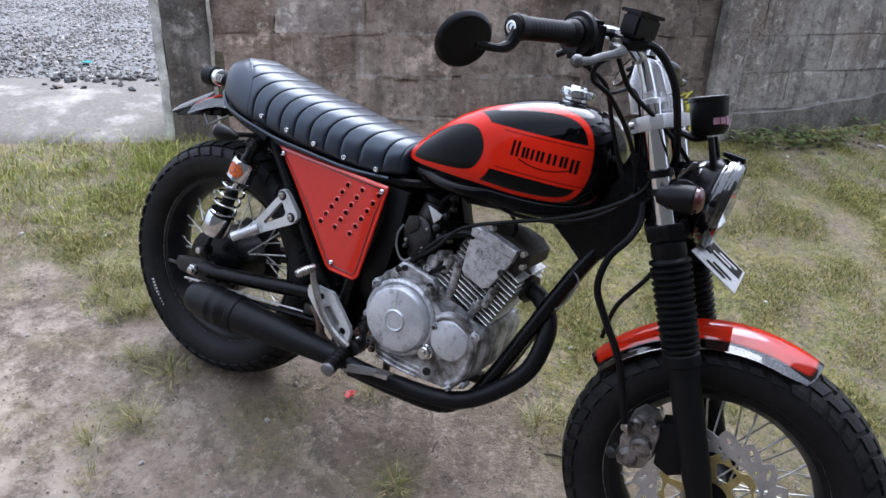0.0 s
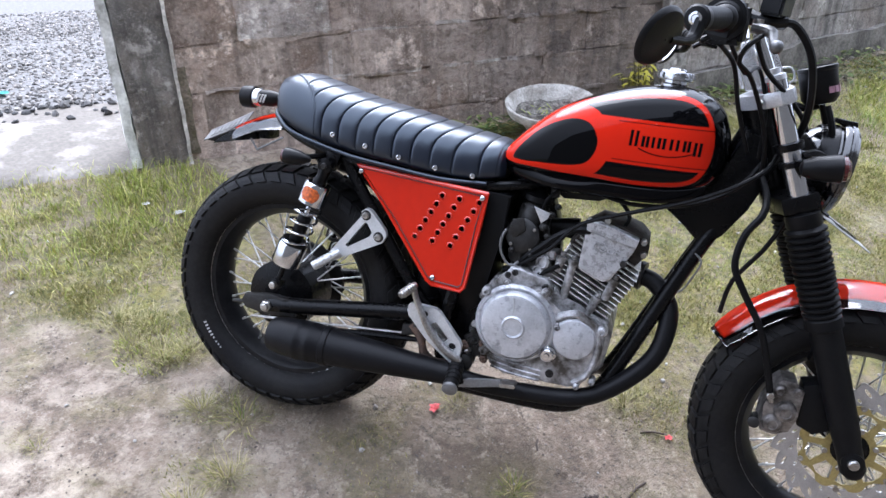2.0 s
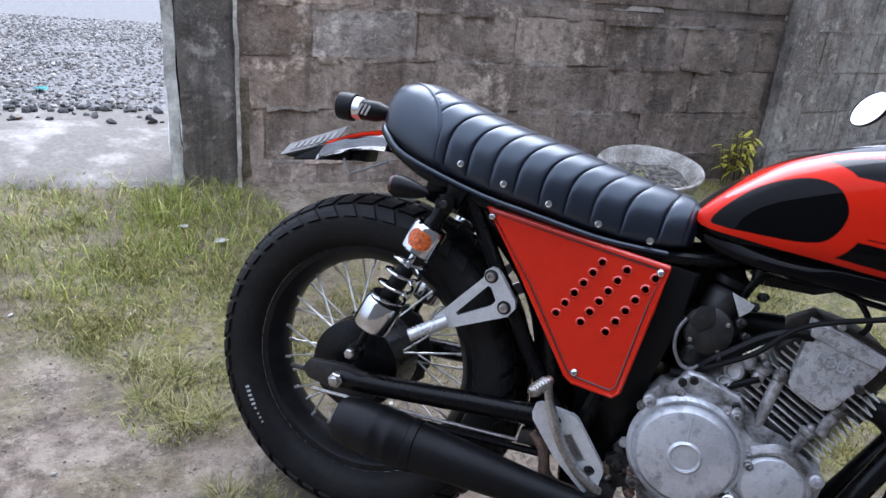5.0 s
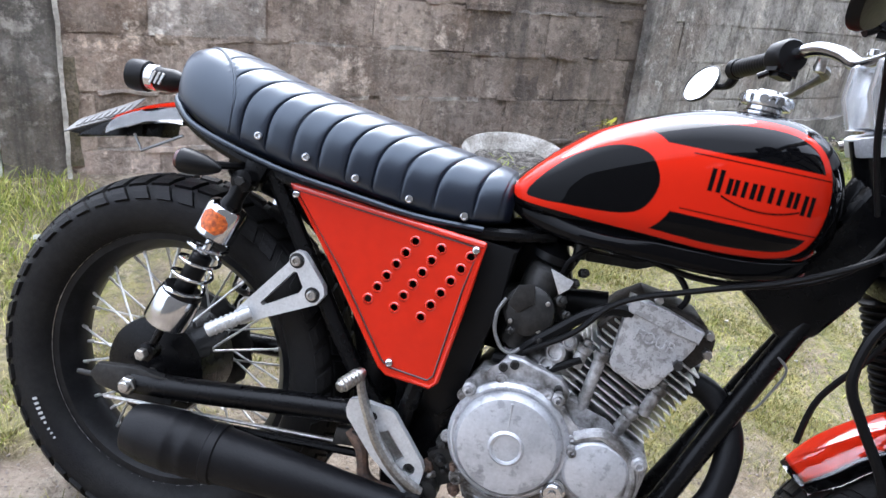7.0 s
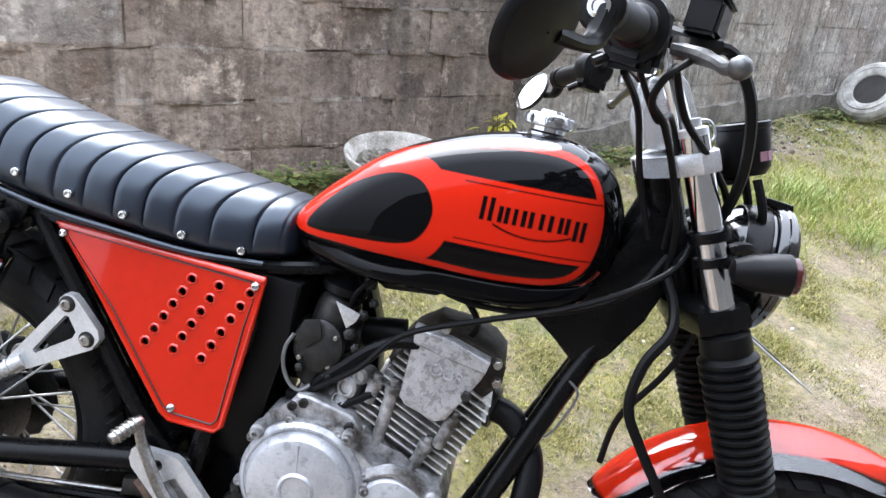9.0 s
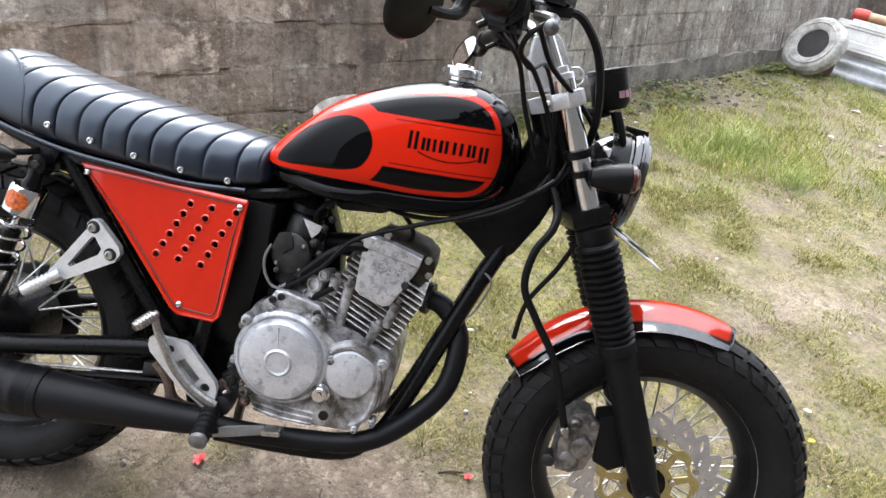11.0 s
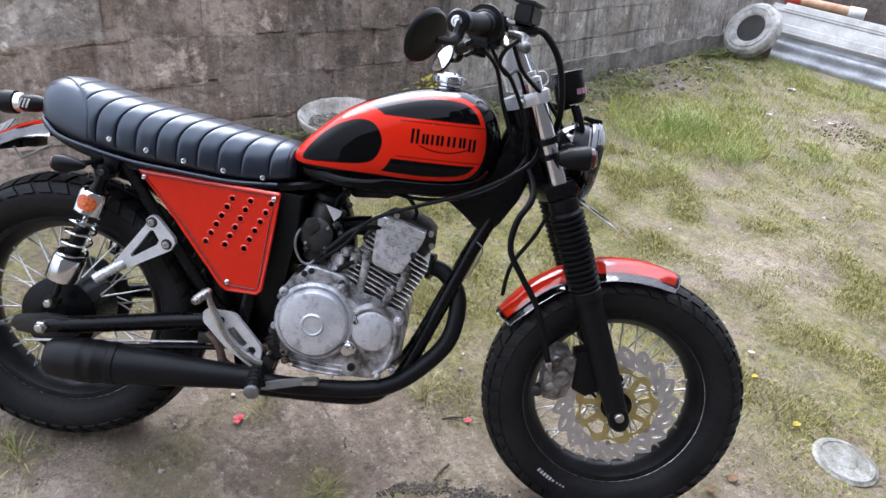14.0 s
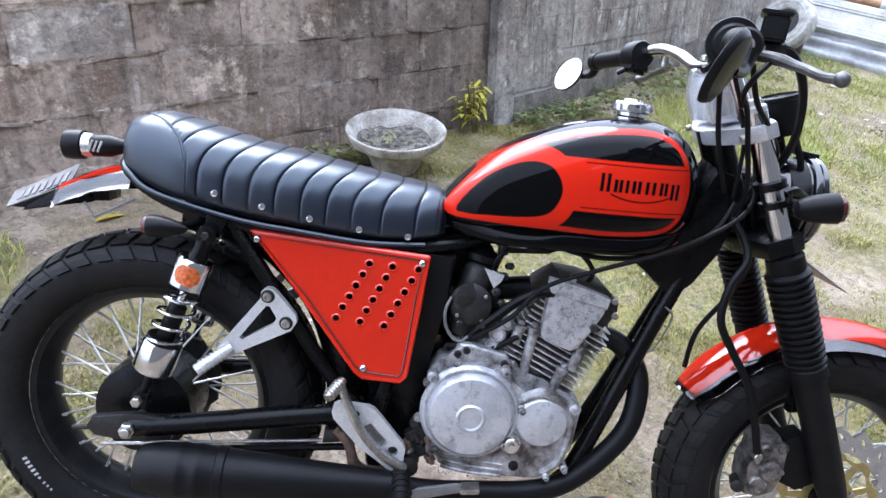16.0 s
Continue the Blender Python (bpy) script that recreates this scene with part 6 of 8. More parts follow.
def seat_point(u, a, pitch=0.0425):
    """A point of the seat's skin; u runs along it so that the cross seams lie at even u."""
    ca, sa = math.cos(a), math.sin(a)
    win = max(0.0, min(1.0, (u - 0.02) / 0.1)) * max(0.0, min(1.0, (0.532 - u) / 0.1))
    x = u - 0.035 * ca * ca * win
    zt, zb, w = smooth_interp(x, S_TOP), smooth_interp(x, S_BOT), smooth_interp(x, S_WID)
    zm = zb + (zt - zb) * 0.3
    y = w * math.copysign(abs(ca) ** 0.54, ca) * (1 - 0.14 * max(sa, 0))
    z = zm + ((zt - zm) * abs(sa) ** 0.62 if sa > 0 else -(zm - zb) * abs(sa) ** 0.5)
    d = abs((u - 0.068) / pitch - round((u - 0.068) / pitch)) * pitch
    lift = 0.0
    if u > 0.0 + 0.137 * abs(ca) ** 1.3 and u < 0.52:
        lift = 0.0022 * (1 - (1 - d / (pitch / 2)) ** 5) - 0.0026 * math.exp(-(d / 0.0013) ** 2)
    k = max(0.0, min(1.0, (sa + 0.35) * 3))
    return Vector((x, y + math.copysign(1, ca) * abs(ca) * lift * k, z + max(sa, 0) * lift * k))


def build_seat():
    bm = nb()
    NX, NA = 520, 64
    rings = [[bm.verts.new(seat_point(-0.03 + 0.562 * i / (NX - 1), 2 * math.pi * j / NA)) for j in range(NA)] for i in range(NX)]
    ring_faces(bm, rings)
    seat = part("seat", bm, LEATHER, bike, "black tuck-and-roll leather bench seat", angle=1.4)
    pts = [(-0.03, 0, 0.79), (-0.02, 0.055, 0.782), (0.0, 0.082, 0.77), (0.05, 0.105, 0.745), (0.181, 0.112, 0.718), (0.292, 0.112, 0.708), (0.401, 0.105, 0.7), (0.5, 0.094, 0.704)]
    for s in (-1, 1):
        part("seat_piping", tube(nb(), [(x, s * y, z) for x, y, z in pts], 0.0045, 8), LEATHER, seat, "piped lower seam")
        seam = [seat_point(-0.002 + 0.138 * abs(math.cos(a)) ** 1.3, a) for a in (math.pi / 2 - s * t for t in np.linspace(0.0, 1.75, 22))]
        part("hump_seam", tube(nb(), seam, 0.0026, 6, 2), LEATHER, seat, "piped hump seam")
        for x, z in ((0.151, 0.757), (0.229, 0.744), (0.307, 0.732), (0.389, 0.722), (0.470, 0.717)):
            w = smooth_interp(x, S_WID) + 0.003
            part("stud", lathe(nb(), [(0.0062, -0.004), (0.0066, 0.002), (0.0056, 0.0042), (0.0038, 0.0046), (0.0034, 0.003), (0.001, 0.0028)], (x, s * w, z), (0, s, 0), 14), CHROME, seat, "chrome upholstery stud")


build_seat()


# side panels
def side_panel(s):
    O = [(0.208, 0.699), (0.512, 0.686), (0.506, 0.62), (0.492, 0.478), (0.484, 0.469), (0.418, 0.470), (0.405, 0.478), (0.3, 0.6)]
    holes, cent = [], []
    for (x0, z0), (x1, z1) in (((0.411, 0.665), (0.364, 0.568)), ((0.450, 0.664), (0.405, 0.566)), ((0.494, 0.664), (0.446, 0.563))):
        for k in range(6):
            cent.append((x0 + (x1 - x0) * k / 5, z0 + (z1 - z0) * k / 5))
    holes = [circle(cx, cz, 0.0052, 12) for cx, cz in cent]

    def lay(bm):
        for v in bm.verts:
            x, y, z = v.co
            v.co = (x, s * (0.098 + 0.03 * (0.69 - z) / 0.22 + 0.004 + y), z)
        return bm
    p = part("side_panel", lay(plate_with_holes(O, holes, 0.0, 0.0035, nb())), RED, bike, "perforated orange-red metal side panel")
    for cx, cz in cent:
        part("hole_rim", lay(lathe(nb(), [(0.0052, 0.0036), (0.0056, 0.0052), (0.0068, 0.0052), (0.0085, 0.0037)], (cx, 0, cz), (0, 1, 0), 14, caps=False)), REDGLOSS, p)
    def inset(k):
        c = Vector((0.40, 0.60))
        return [Vector(q) + (c - Vector(q)).normalized() * k for q in O]
    q = inset(0.012)
    part("pinstripe", lay(tube(nb(), [(v.x, 0.0037, v.y) for v in q], 0.0015, 5, 2, False, True)), PINSTRIPE, p, "thin black pinstripe")
    lip = inset(0.002)
    part("panel_edge", lay(tube(nb(), [(v.x, 0.002, v.y) for v in lip], 0.0036, 8, 2, False, True)), RED, p)
    part("panel_fold", lay(tube(nb(), [(0.214, 0.0005, 0.6965), (0.36, 0.0005, 0.6905), (0.509, 0.0005, 0.684)], 0.0055, 10, 8)), REDGLOSS, p, "rolled upper edge")
    for cx, cz in ((0.221, 0.687), (0.499, 0.675), (0.418, 0.488)):
        part("panel_screw", lay(lathe(nb(), [(0.0065, 0.003), (0.0065, 0.0055), (0.005, 0.008), (0.003, 0.009), (0.003, 0.007), (0.0005, 0.007)], (cx, 0, cz), (0, 1, 0), 16)), CHROME, p, "chrome allen screw")


for s in (-1, 1):
    side_panel(s)


# shocks
def shock(s):
    a, b = Vector((0.143, s * 0.118, 0.688)), Vector((0.046, s * 0.135, 0.395))
    d = (b - a).normalized()
    L = (b - a).length
    bm = nb()
    lathe(bm, [(0.008, -0.014), (0.0165, -0.012), (0.0175, 0.0), (0.0165, 0.012), (0.008, 0.014)], a, (0, 1, 0), 22)
    lathe(bm, [(0.012, 0.0), (0.014, 0.012), (0.0125, 0.03), (0.0165, 0.042), (0.0165, 0.05)], a, d, 18)
    rod(bm, a, b, 0.0065, 12)
    lathe(bm, [(0.007, -0.012), (0.014, -0.01), (0.014, 0.012), (0.007, 0.014)], b, (0, 1, 0), 16)
    root = part("shock_absorber", bm, FRAMEBLACK, bike, "black and chrome twin shock with open spring")
    part("top_cover", lathe(nb(), [(0.012, 0.043), (0.0275, 0.045), (0.0305, 0.05), (0.0305, 0.094), (0.028, 0.097), (0.01, 0.097)], a, d, 28), CHROME, root, "chrome upper shroud")
    pt = []
    turns, n = 4.2, 96
    u = d.orthogonal().normalized()
    v = d.cross(u)
    for i in range(n + 1):
        t = i / n
        ang = 2 * math.pi * turns * t
        pt.append(a + d * (0.094 + 0.108 * t) + (u * math.cos(ang) + v * math.sin(ang)) * 0.0285)
    part("spring", tube(nb(), pt, 0.003, 8, 1, False), CHROME, root, "chrome coil spring")
    part("damper_rod", rod(nb(), a + d * 0.09, a + d * 0.14, 0.0068, 12), CHROME, root, "bright damper rod")
    part("damper_body", lathe(nb(), [(0.01, 0.128), (0.0155, 0.132), (0.016, 0.205), (0.014, 0.21)], a, d, 20), PLASTIC, root)
    part("bottom_cup", lathe(nb(), [(0.01, 0.199), (0.0315, 0.2), (0.0335, 0.205), (0.035, 0.25), (0.033, 0.254), (0.018, 0.257), (0.004, 0.2575)], a, d, 28), CHROME, root, "chrome lower spring cup")
    part("cup_band", lathe(nb(), [(0.029, 0.192), (0.03, 0.193), (0.03, 0.2005), (0.028, 0.201)], a, d, 28), PLASTIC, root)
    st = nb()
    rings = []
    for t in (0.054, 0.062, 0.07, 0.078, 0.086):
        half = 0.75 * math.sqrt(max(0.05, 1 - ((t - 0.07) / 0.019) ** 2))
        e = Vector((0, s, 0))
        e = (e - d * e.dot(d)).normalized()
        f = d.cross(e)
        rings.append([st.verts.new(a + d * t + (e * math.cos(k) + f * math.sin(k)) * 0.0313) for k in np.linspace(-half, half, 9)])
    ring_faces(st, rings, closed_u=False, cap=False)
    part("sticker", st, AMBER, root, "orange sticker")
    part("shock_bolt", rod(nb(), a + Vector((0, s * 0.013, 0)), a + Vector((0, s * 0.018, 0)), 0.0075, 6), DARKMETAL, root, "worn steel bolt")
    part("shock_mount", slab(nb(), [(0.132, 0.675), (0.157, 0.675), (0.172, 0.715), (0.137, 0.72)], s * 0.085, s * 0.112, 0.003), FRAMEBLACK, bike)
    part("lower_nut", rod(nb(), b + Vector((0, s * 0.012, 0)), b + Vector((0, s * 0.026, 0)), 0.009, 6), STEEL, root)


for s in (-1, 1):
    shock(s)


# passenger peg brackets
def peg_bracket(s):
    y = s * 0.116
    outer = [(0.236, 0.589), (0.236, 0.6), (0.244, 0.608), (0.254, 0.608), (0.262, 0.602), (0.296, 0.566), (0.299, 0.553), (0.29, 0.537), (0.2, 0.487), (0.18, 0.478), (0.169, 0.483), (0.169, 0.497), (0.186, 0.52)]
    hole = [(0.246, 0.577), (0.252, 0.5765), (0.2645, 0.557), (0.2595, 0.546), (0.209, 0.513), (0.204, 0.5165)]
    bm = plate_with_holes(outer, [hole], y - 0.007, y + 0.007, nb())
    b = part("peg_bracket", bm, ALUPAINT, bike, "silver alloy passenger peg bracket")
    for c in ((0.248, 0.594), (0.281, 0.55)):
        # slightly raised dark disc: the shade of a recess put into colour
        part("recess_shade", lathe(nb(), [(0.0118, 0.0072), (0.011, 0.0078), (0.001, 0.0078)], (c[0], y, c[1]), (0, s, 0), 18), DARKMETAL, b, "dark disc standing in for a shaded recess")
        part("bracket_bolt", lathe(nb(), [(0.0075, 0.0075), (0.0075, 0.0125), (0.005, 0.013), (0.004, 0.0095), (0.001, 0.0095)], (c[0], y, c[1]), (0, s, 0), 14), STEEL, b)
    part("peg_knuckle", lathe(nb(), [(0.008, -0.012), (0.0125, -0.01), (0.0125, 0.012), (0.008, 0.014)], (0.183, y, 0.49), (0, s, 0), 16), ALUPAINT, b)
    p0, p1 = Vector((0.192, y + s * 0.008, 0.498)), Vector((0.143, s * 0.155, 0.462))
    span = (p1 - p0).length
    pg = lathe(nb(), [(0.01, 0), (0.0105, 0.014)] + [(r, span * (0.28 + 0.11 * k) + o) for k in range(6) for r, o in ((0.0102, -0.002), (0.0118, -0.0014), (0.0118, 0.0014), (0.0102, 0.002))] + [(0.0112, span - 0.003), (0.009, span)], p0, p1 - p0, 16)
    part("passenger_peg", pg, ALUPAINT, b, "ribbed folding alloy peg")
    part("peg_spring", tube(nb(), [(0.178 + 0.016 * math.cos(a), y - s * 0.012, 0.496 + 0.016 * math.sin(a)) for a in np.linspace(0, 11, 40)], 0.0018, 6, 1, False), STEEL, b)


for s in (-1, 1):
    peg_bracket(s)


# ---- engine ----
def engine():
    eng = part("engine", slab(nb(), [(0.548, 0.33), (0.535, 0.42), (0.545, 0.475), (0.565, 0.5), (0.61, 0.518), (0.68, 0.51), (0.73, 0.475), (0.8, 0.455), (0.812, 0.43), (0.806, 0.355), (0.765, 0.305), (0.62, 0.292)], -0.095, 0.105, 0.012, 3), CASTING, bike, "weathered silver single cylinder engine")
    cover = slab(nb(), [(0.545, 0.36), (0.54, 0.43), (0.552, 0.485), (0.585, 0.507), (0.64, 0.512), (0.675, 0.492), (0.7, 0.462), (0.745, 0.468), (0.79, 0.455), (0.8, 0.42), (0.798, 0.365), (0.77, 0.318), (0.745, 0.302), (0.6, 0.298), (0.565, 0.315)], -0.118, -0.09, 0.006, 2)
    cover = part("right_cover", cover, CASTING, eng, "rough cast outer crankcase cover")
    disc = lathe(nb(), [(0.088, 0.0), (0.088, 0.008), (0.083, 0.014), (0.080, 0.0145), (0.0785, 0.0125), (0.0765, 0.0125), (0.0755, 0.022), (0.070, 0.029), (0.06, 0.0315), (0.026, 0.033), (0.0255, 0.034), (0.0225, 0.0365), (0.02, 0.0355), (0.019, 0.0335), (0.001, 0.0335)], (0.61, -0.112, 0.42), (0, -1, 0), 72)
    part("clutch_cover", disc, COVERALU, eng, "scuffed round silver clutch cover")
    ridge = nb()
    tube(ridge, [(0.607, -0.1435, 0.443), (0.603, -0.143, 0.485)], 0.0022, 6, 2, False)
    part("clutch_ridge", ridge, COVERALU, eng)
    for a in (20, 65, 110, 150, 195, 240, 290, 335):
        c = (0.61 + 0.091 * math.cos(radians(a)), 0.42 + 0.091 * math.sin(radians(a)))
        part("cover_bolt", lathe(nb(), [(0.0085, 0.0), (0.0085, 0.0075), (0.0055, 0.008), (0.0055, 0.0125), (0.0035, 0.013), (0.001, 0.0115)], (c[0], -0.108, c[1]), (0, -1, 0), 10), CASTING, cover)
    part("upper_case", slab(nb(), [(0.533, 0.462), (0.532, 0.482), (0.545, 0.505), (0.566, 0.511), (0.58, 0.539), (0.6, 0.54), (0.662, 0.526), (0.677, 0.507), (0.672, 0.47), (0.6, 0.455)], -0.108, -0.05, 0.007, 3), CASTING, cover, "dull cast upper gearbox case")
    for x, z in ((0.577, 0.522), (0.592, 0.53), (0.66, 0.512)):
        part("case_bolt", lathe(nb(), [(0.0068, 0.0), (0.0068, 0.005), (0.0045, 0.006), (0.004, 0.0035), (0.001, 0.0035)], (x, -0.1075, z), (0, -1, 0), 12), DARKMETAL, cover)
    part("filter_cover", lathe(nb(), [(0.046, 0.0), (0.046, 0.008), (0.042, 0.013), (0.03, 0.016), (0.001, 0.017)], (0.738, -0.116, 0.416), (0, -1, 0), 40), COVERALU, eng, "small round oil filter cover")
    bmx = nb()
    tube(bmx, [(0.7, -0.118, 0.455), (0.735, -0.122, 0.472), (0.775, -0.118, 0.45)], 0.009, 8)
    tube(bmx, [(0.775, -0.118, 0.45), (0.79, -0.118, 0.41), (0.78, -0.118, 0.345), (0.75, -0.116, 0.315)], 0.007, 8)
    part("cover_rib", bmx, CASTING, cover)
    part("oil_cap", lathe(nb(), [(0.018, 0.0), (0.018, 0.006), (0.0145, 0.008), (0.0145, 0.017), (0.0125, 0.019), (0.006, 0.019), (0.006, 0.023), (0.001, 0.023)], (0.689, -0.118, 0.37), (0, -1, 0), 24), CHROME, eng, "bright oil filler cap")
    for x, z, r in ((0.539, 0.48, 0.0105), (0.663, 0.503, 0.009), (0.7, 0.436, 0.0095), (0.79, 0.33, 0.007), (0.76, 0.312, 0.007), (0.552, 0.345, 0.012), (0.792, 0.446, 0.011)):
        part("case_bolt", lathe(nb(), [(r, 0.0), (r, 0.022), (r * 0.7, 0.024), (r * 0.66, 0.031), (r * 0.4, 0.032), (r * 0.36, 0.027), (0.001, 0.027)], (x, -0.102, z), (0, -1, 0), 14), CASTING, cover)
    part("drain_hole", lathe(nb(), [(0.009, 0.0), (0.009, 0.004), (0.006, 0.004), (0.0055, 0.001), (0.001, 0.001)], (0.7, -0.118, 0.325), (0, -1, 0), 18), DARKMETAL, eng)
    part("cover_bolt", lathe(nb(), [(0.006, 0), (0.006, 0.008), (0.001, 0.008)], (0.652, -0.118, 0.36), (0, -1, 0), 8), STEEL, eng)
    low = nb()
    for k in range(3):
        tube(low, [(0.57, -0.118, 0.335 - 0.012 * k), (0.62, -0.1195, 0.328 - 0.012 * k), (0.68, -0.118, 0.324 - 0.011 * k)], 0.0028, 6)
    part("sump_rib", low, CASTING, cover)
    part("starter_hump", tube(nb(), [(0.575, -0.05, 0.515), (0.64, -0.05, 0.53), (0.68, -0.05, 0.515)], [0.02, 0.032, 0.024], 14), CASTING, eng)
    part("engine_mount", slab(nb(), [(0.5, 0.36), (0.53, 0.385), (0.56, 0.37), (0.555, 0.33), (0.52, 0.31)], -0.11, -0.09, 0.004), DARKMETAL, eng, "greasy engine mount and sprocket area")

    # barrel frame: a along the bore, f forward across it
    A, Fv = Vector((0.42, 0, 0.907)), Vector((0.907, 0, -0.42))
    B0 = Vector((0.735, 0, 0.452))
    turn = Matrix((Fv, Vector((0, 1, 0)), A)).transposed().to_4x4()

    def loc(f, y, a):
        return Matrix.Translation(B0 + Fv * f + Vector((0, y, 0)) + A * a) @ turn

    core = nb()
    box(core, (0.108, 0.12, 0.17), loc(-0.026, 0, 0.085), 0.012)
    # core coloured black so that the gaps between the fins look shaded
    barrel = part("cylinder", core, GREASE_GAP, eng, "air cooled finned cylinder")
    box_b = nb()
    box(box_b, (0.15, 0.15, 0.036), loc(-0.02, 0, 0.012), 0.008)
    part("cylinder_base", box_b, CASTING, eng)
    fin = None
    for k in range(12):
        a = 0.036 + 0.0112 * k
        w = 0.152 if k < 10 else 0.152 - 0.008 * (k - 9)
        if fin is None:
            fb = nb()
            box(fb, (0.152, 0.172, 0.0028), None, 0.001, 1)
            fin = part("fin", fb, FINS, barrel, "thin cast cooling fin", loc(-0.024, 0, a))
        else:
            again("fin", fin, loc(-0.024, 0, a) @ Matrix.Diagonal((w / 0.152, 1, 1, 1)), barrel)
    for (xa, za), (xb, zb) in (((0.707, 0.577), (0.698, 0.487)), ((0.768, 0.507), (0.75, 0.453)), ((0.796, 0.552), (0.782, 0.505)), ((0.682, 0.58), (0.675, 0.545))):
        p0, p1 = Vector((xb, -0.088, zb)), Vector((xa, -0.088, za))
        L = (p1 - p0).length
        part("stud_boss", lathe(nb(), [(0.008, 0), (0.0092, 0.003), (0.0092, L - 0.012), (0.0115, L - 0.01), (0.0115, L), (0.0065, L + 0.002), (0.0065, L + 0.009), (0.001, L + 0.01)], p0, p1 - p0, 12), CASTING, barrel)
    head = nb()
    slab(head, [(0.69, 0.61), (0.712, 0.642), (0.745, 0.666), (0.79, 0.662), (0.83, 0.652), (0.85, 0.634), (0.85, 0.61), (0.836, 0.6), (0.81, 0.56), (0.73, 0.555)], -0.078, 0.05, 0.004, 1)
    head = part("cylinder_head", head, HEADALU, eng, "brown oil stained rocker box")
    pl = slab(nb(), [(0.721, 0.666), (0.772, 0.657), (0.826, 0.642), (0.822, 0.618), (0.804, 0.585), (0.787, 0.55), (0.772, 0.543), (0.726, 0.557), (0.717, 0.568)], -0.1, -0.07, 0.006, 2)
    part("head_side_cover", pl, PITTED, eng, "silver camshaft side cover with raised lettering")
    part("cover_ridge", slab(nb(), [(0.72, 0.67), (0.774, 0.661), (0.828, 0.645), (0.824, 0.626), (0.77, 0.638), (0.722, 0.646)], -0.1035, -0.075, 0.003, 2), PITTED, eng)
    cu = bpy.data.curves.new("lettering", "FONT")
    cu.body, cu.size, cu.extrude, cu.align_x = "FOUR", 0.0225, 0.0012, "CENTER"
    tmp = bpy.data.objects.new("lettering", cu)
    me = bpy.data.meshes.new_from_object(tmp)
    bpy.data.objects.remove(tmp)
    me.materials.append(PITTED)
    tx = new("raised_lettering", me)
    tx.parent = eng
    tx.matrix_basis = pose(0.768, -0.101, 0.608, 90, 9, 0)
    part("head_bolt", rod(nb(), (0.806, -0.1, 0.592), (0.806, -0.109, 0.592), 0.0075, 6), DARKMETAL, eng)
    for x, z in ((0.838, 0.64), (0.842, 0.614), (0.76, 0.67)):
        part("head_bolt", rod(nb(), (x, -0.094, z), (x, -0.076, z), 0.0065, 6), STEEL, eng)
    for x, z, r in ((0.652, 0.555, 0.016), (0.645, 0.535, 0.013), (0.668, 0.575, 0.012)):
        part("case_boss", lathe(nb(), [(r, 0), (r, 0.03), (r * 0.75, 0.034), (r * 0.6, 0.034), (r * 0.55, 0.03), (0.001, 0.03)], (x, -0.06, z), (-0.35, -1, 0.1), 16), CASTING, eng)
    part("intake_manifold", tube(nb(), [(0.70, -0.01, 0.625), (0.655, -0.01, 0.62), (0.6, -0.01, 0.605)], [0.024, 0.021, 0.022], 14), RUBBERHOSE, eng, "black rubber intake")
    part("exhaust_port", tube(nb(), [(0.8, -0.005, 0.575), (0.83, -0.01, 0.553)], [0.032, 0.028], 14, 1, False), HEADALU, eng)
    part("rear_gear_case", slab(nb(), [(0.52, 0.30), (0.515, 0.44), (0.55, 0.5), (0.6, 0.53), (0.66, 0.545), (0.69, 0.52), (0.69, 0.34)], -0.07, 0.09, 0.01), DARKMETAL, eng, "greasy gearbox casing")
    return eng


FINS = mat("bare fin edges", (0.74, 0.74, 0.73), 0.4, 0.6, vary=0.2, scale=26, fine=200, bump=0.1, second=(0.24, 0.235, 0.22), amount=0.35)
GREASE_GAP = mat("black grease and fin gap shade", (0.012, 0.011, 0.010), 0.55, 0.2, vary=0.4, scale=40, fine=200, bump=0.2)
engine()


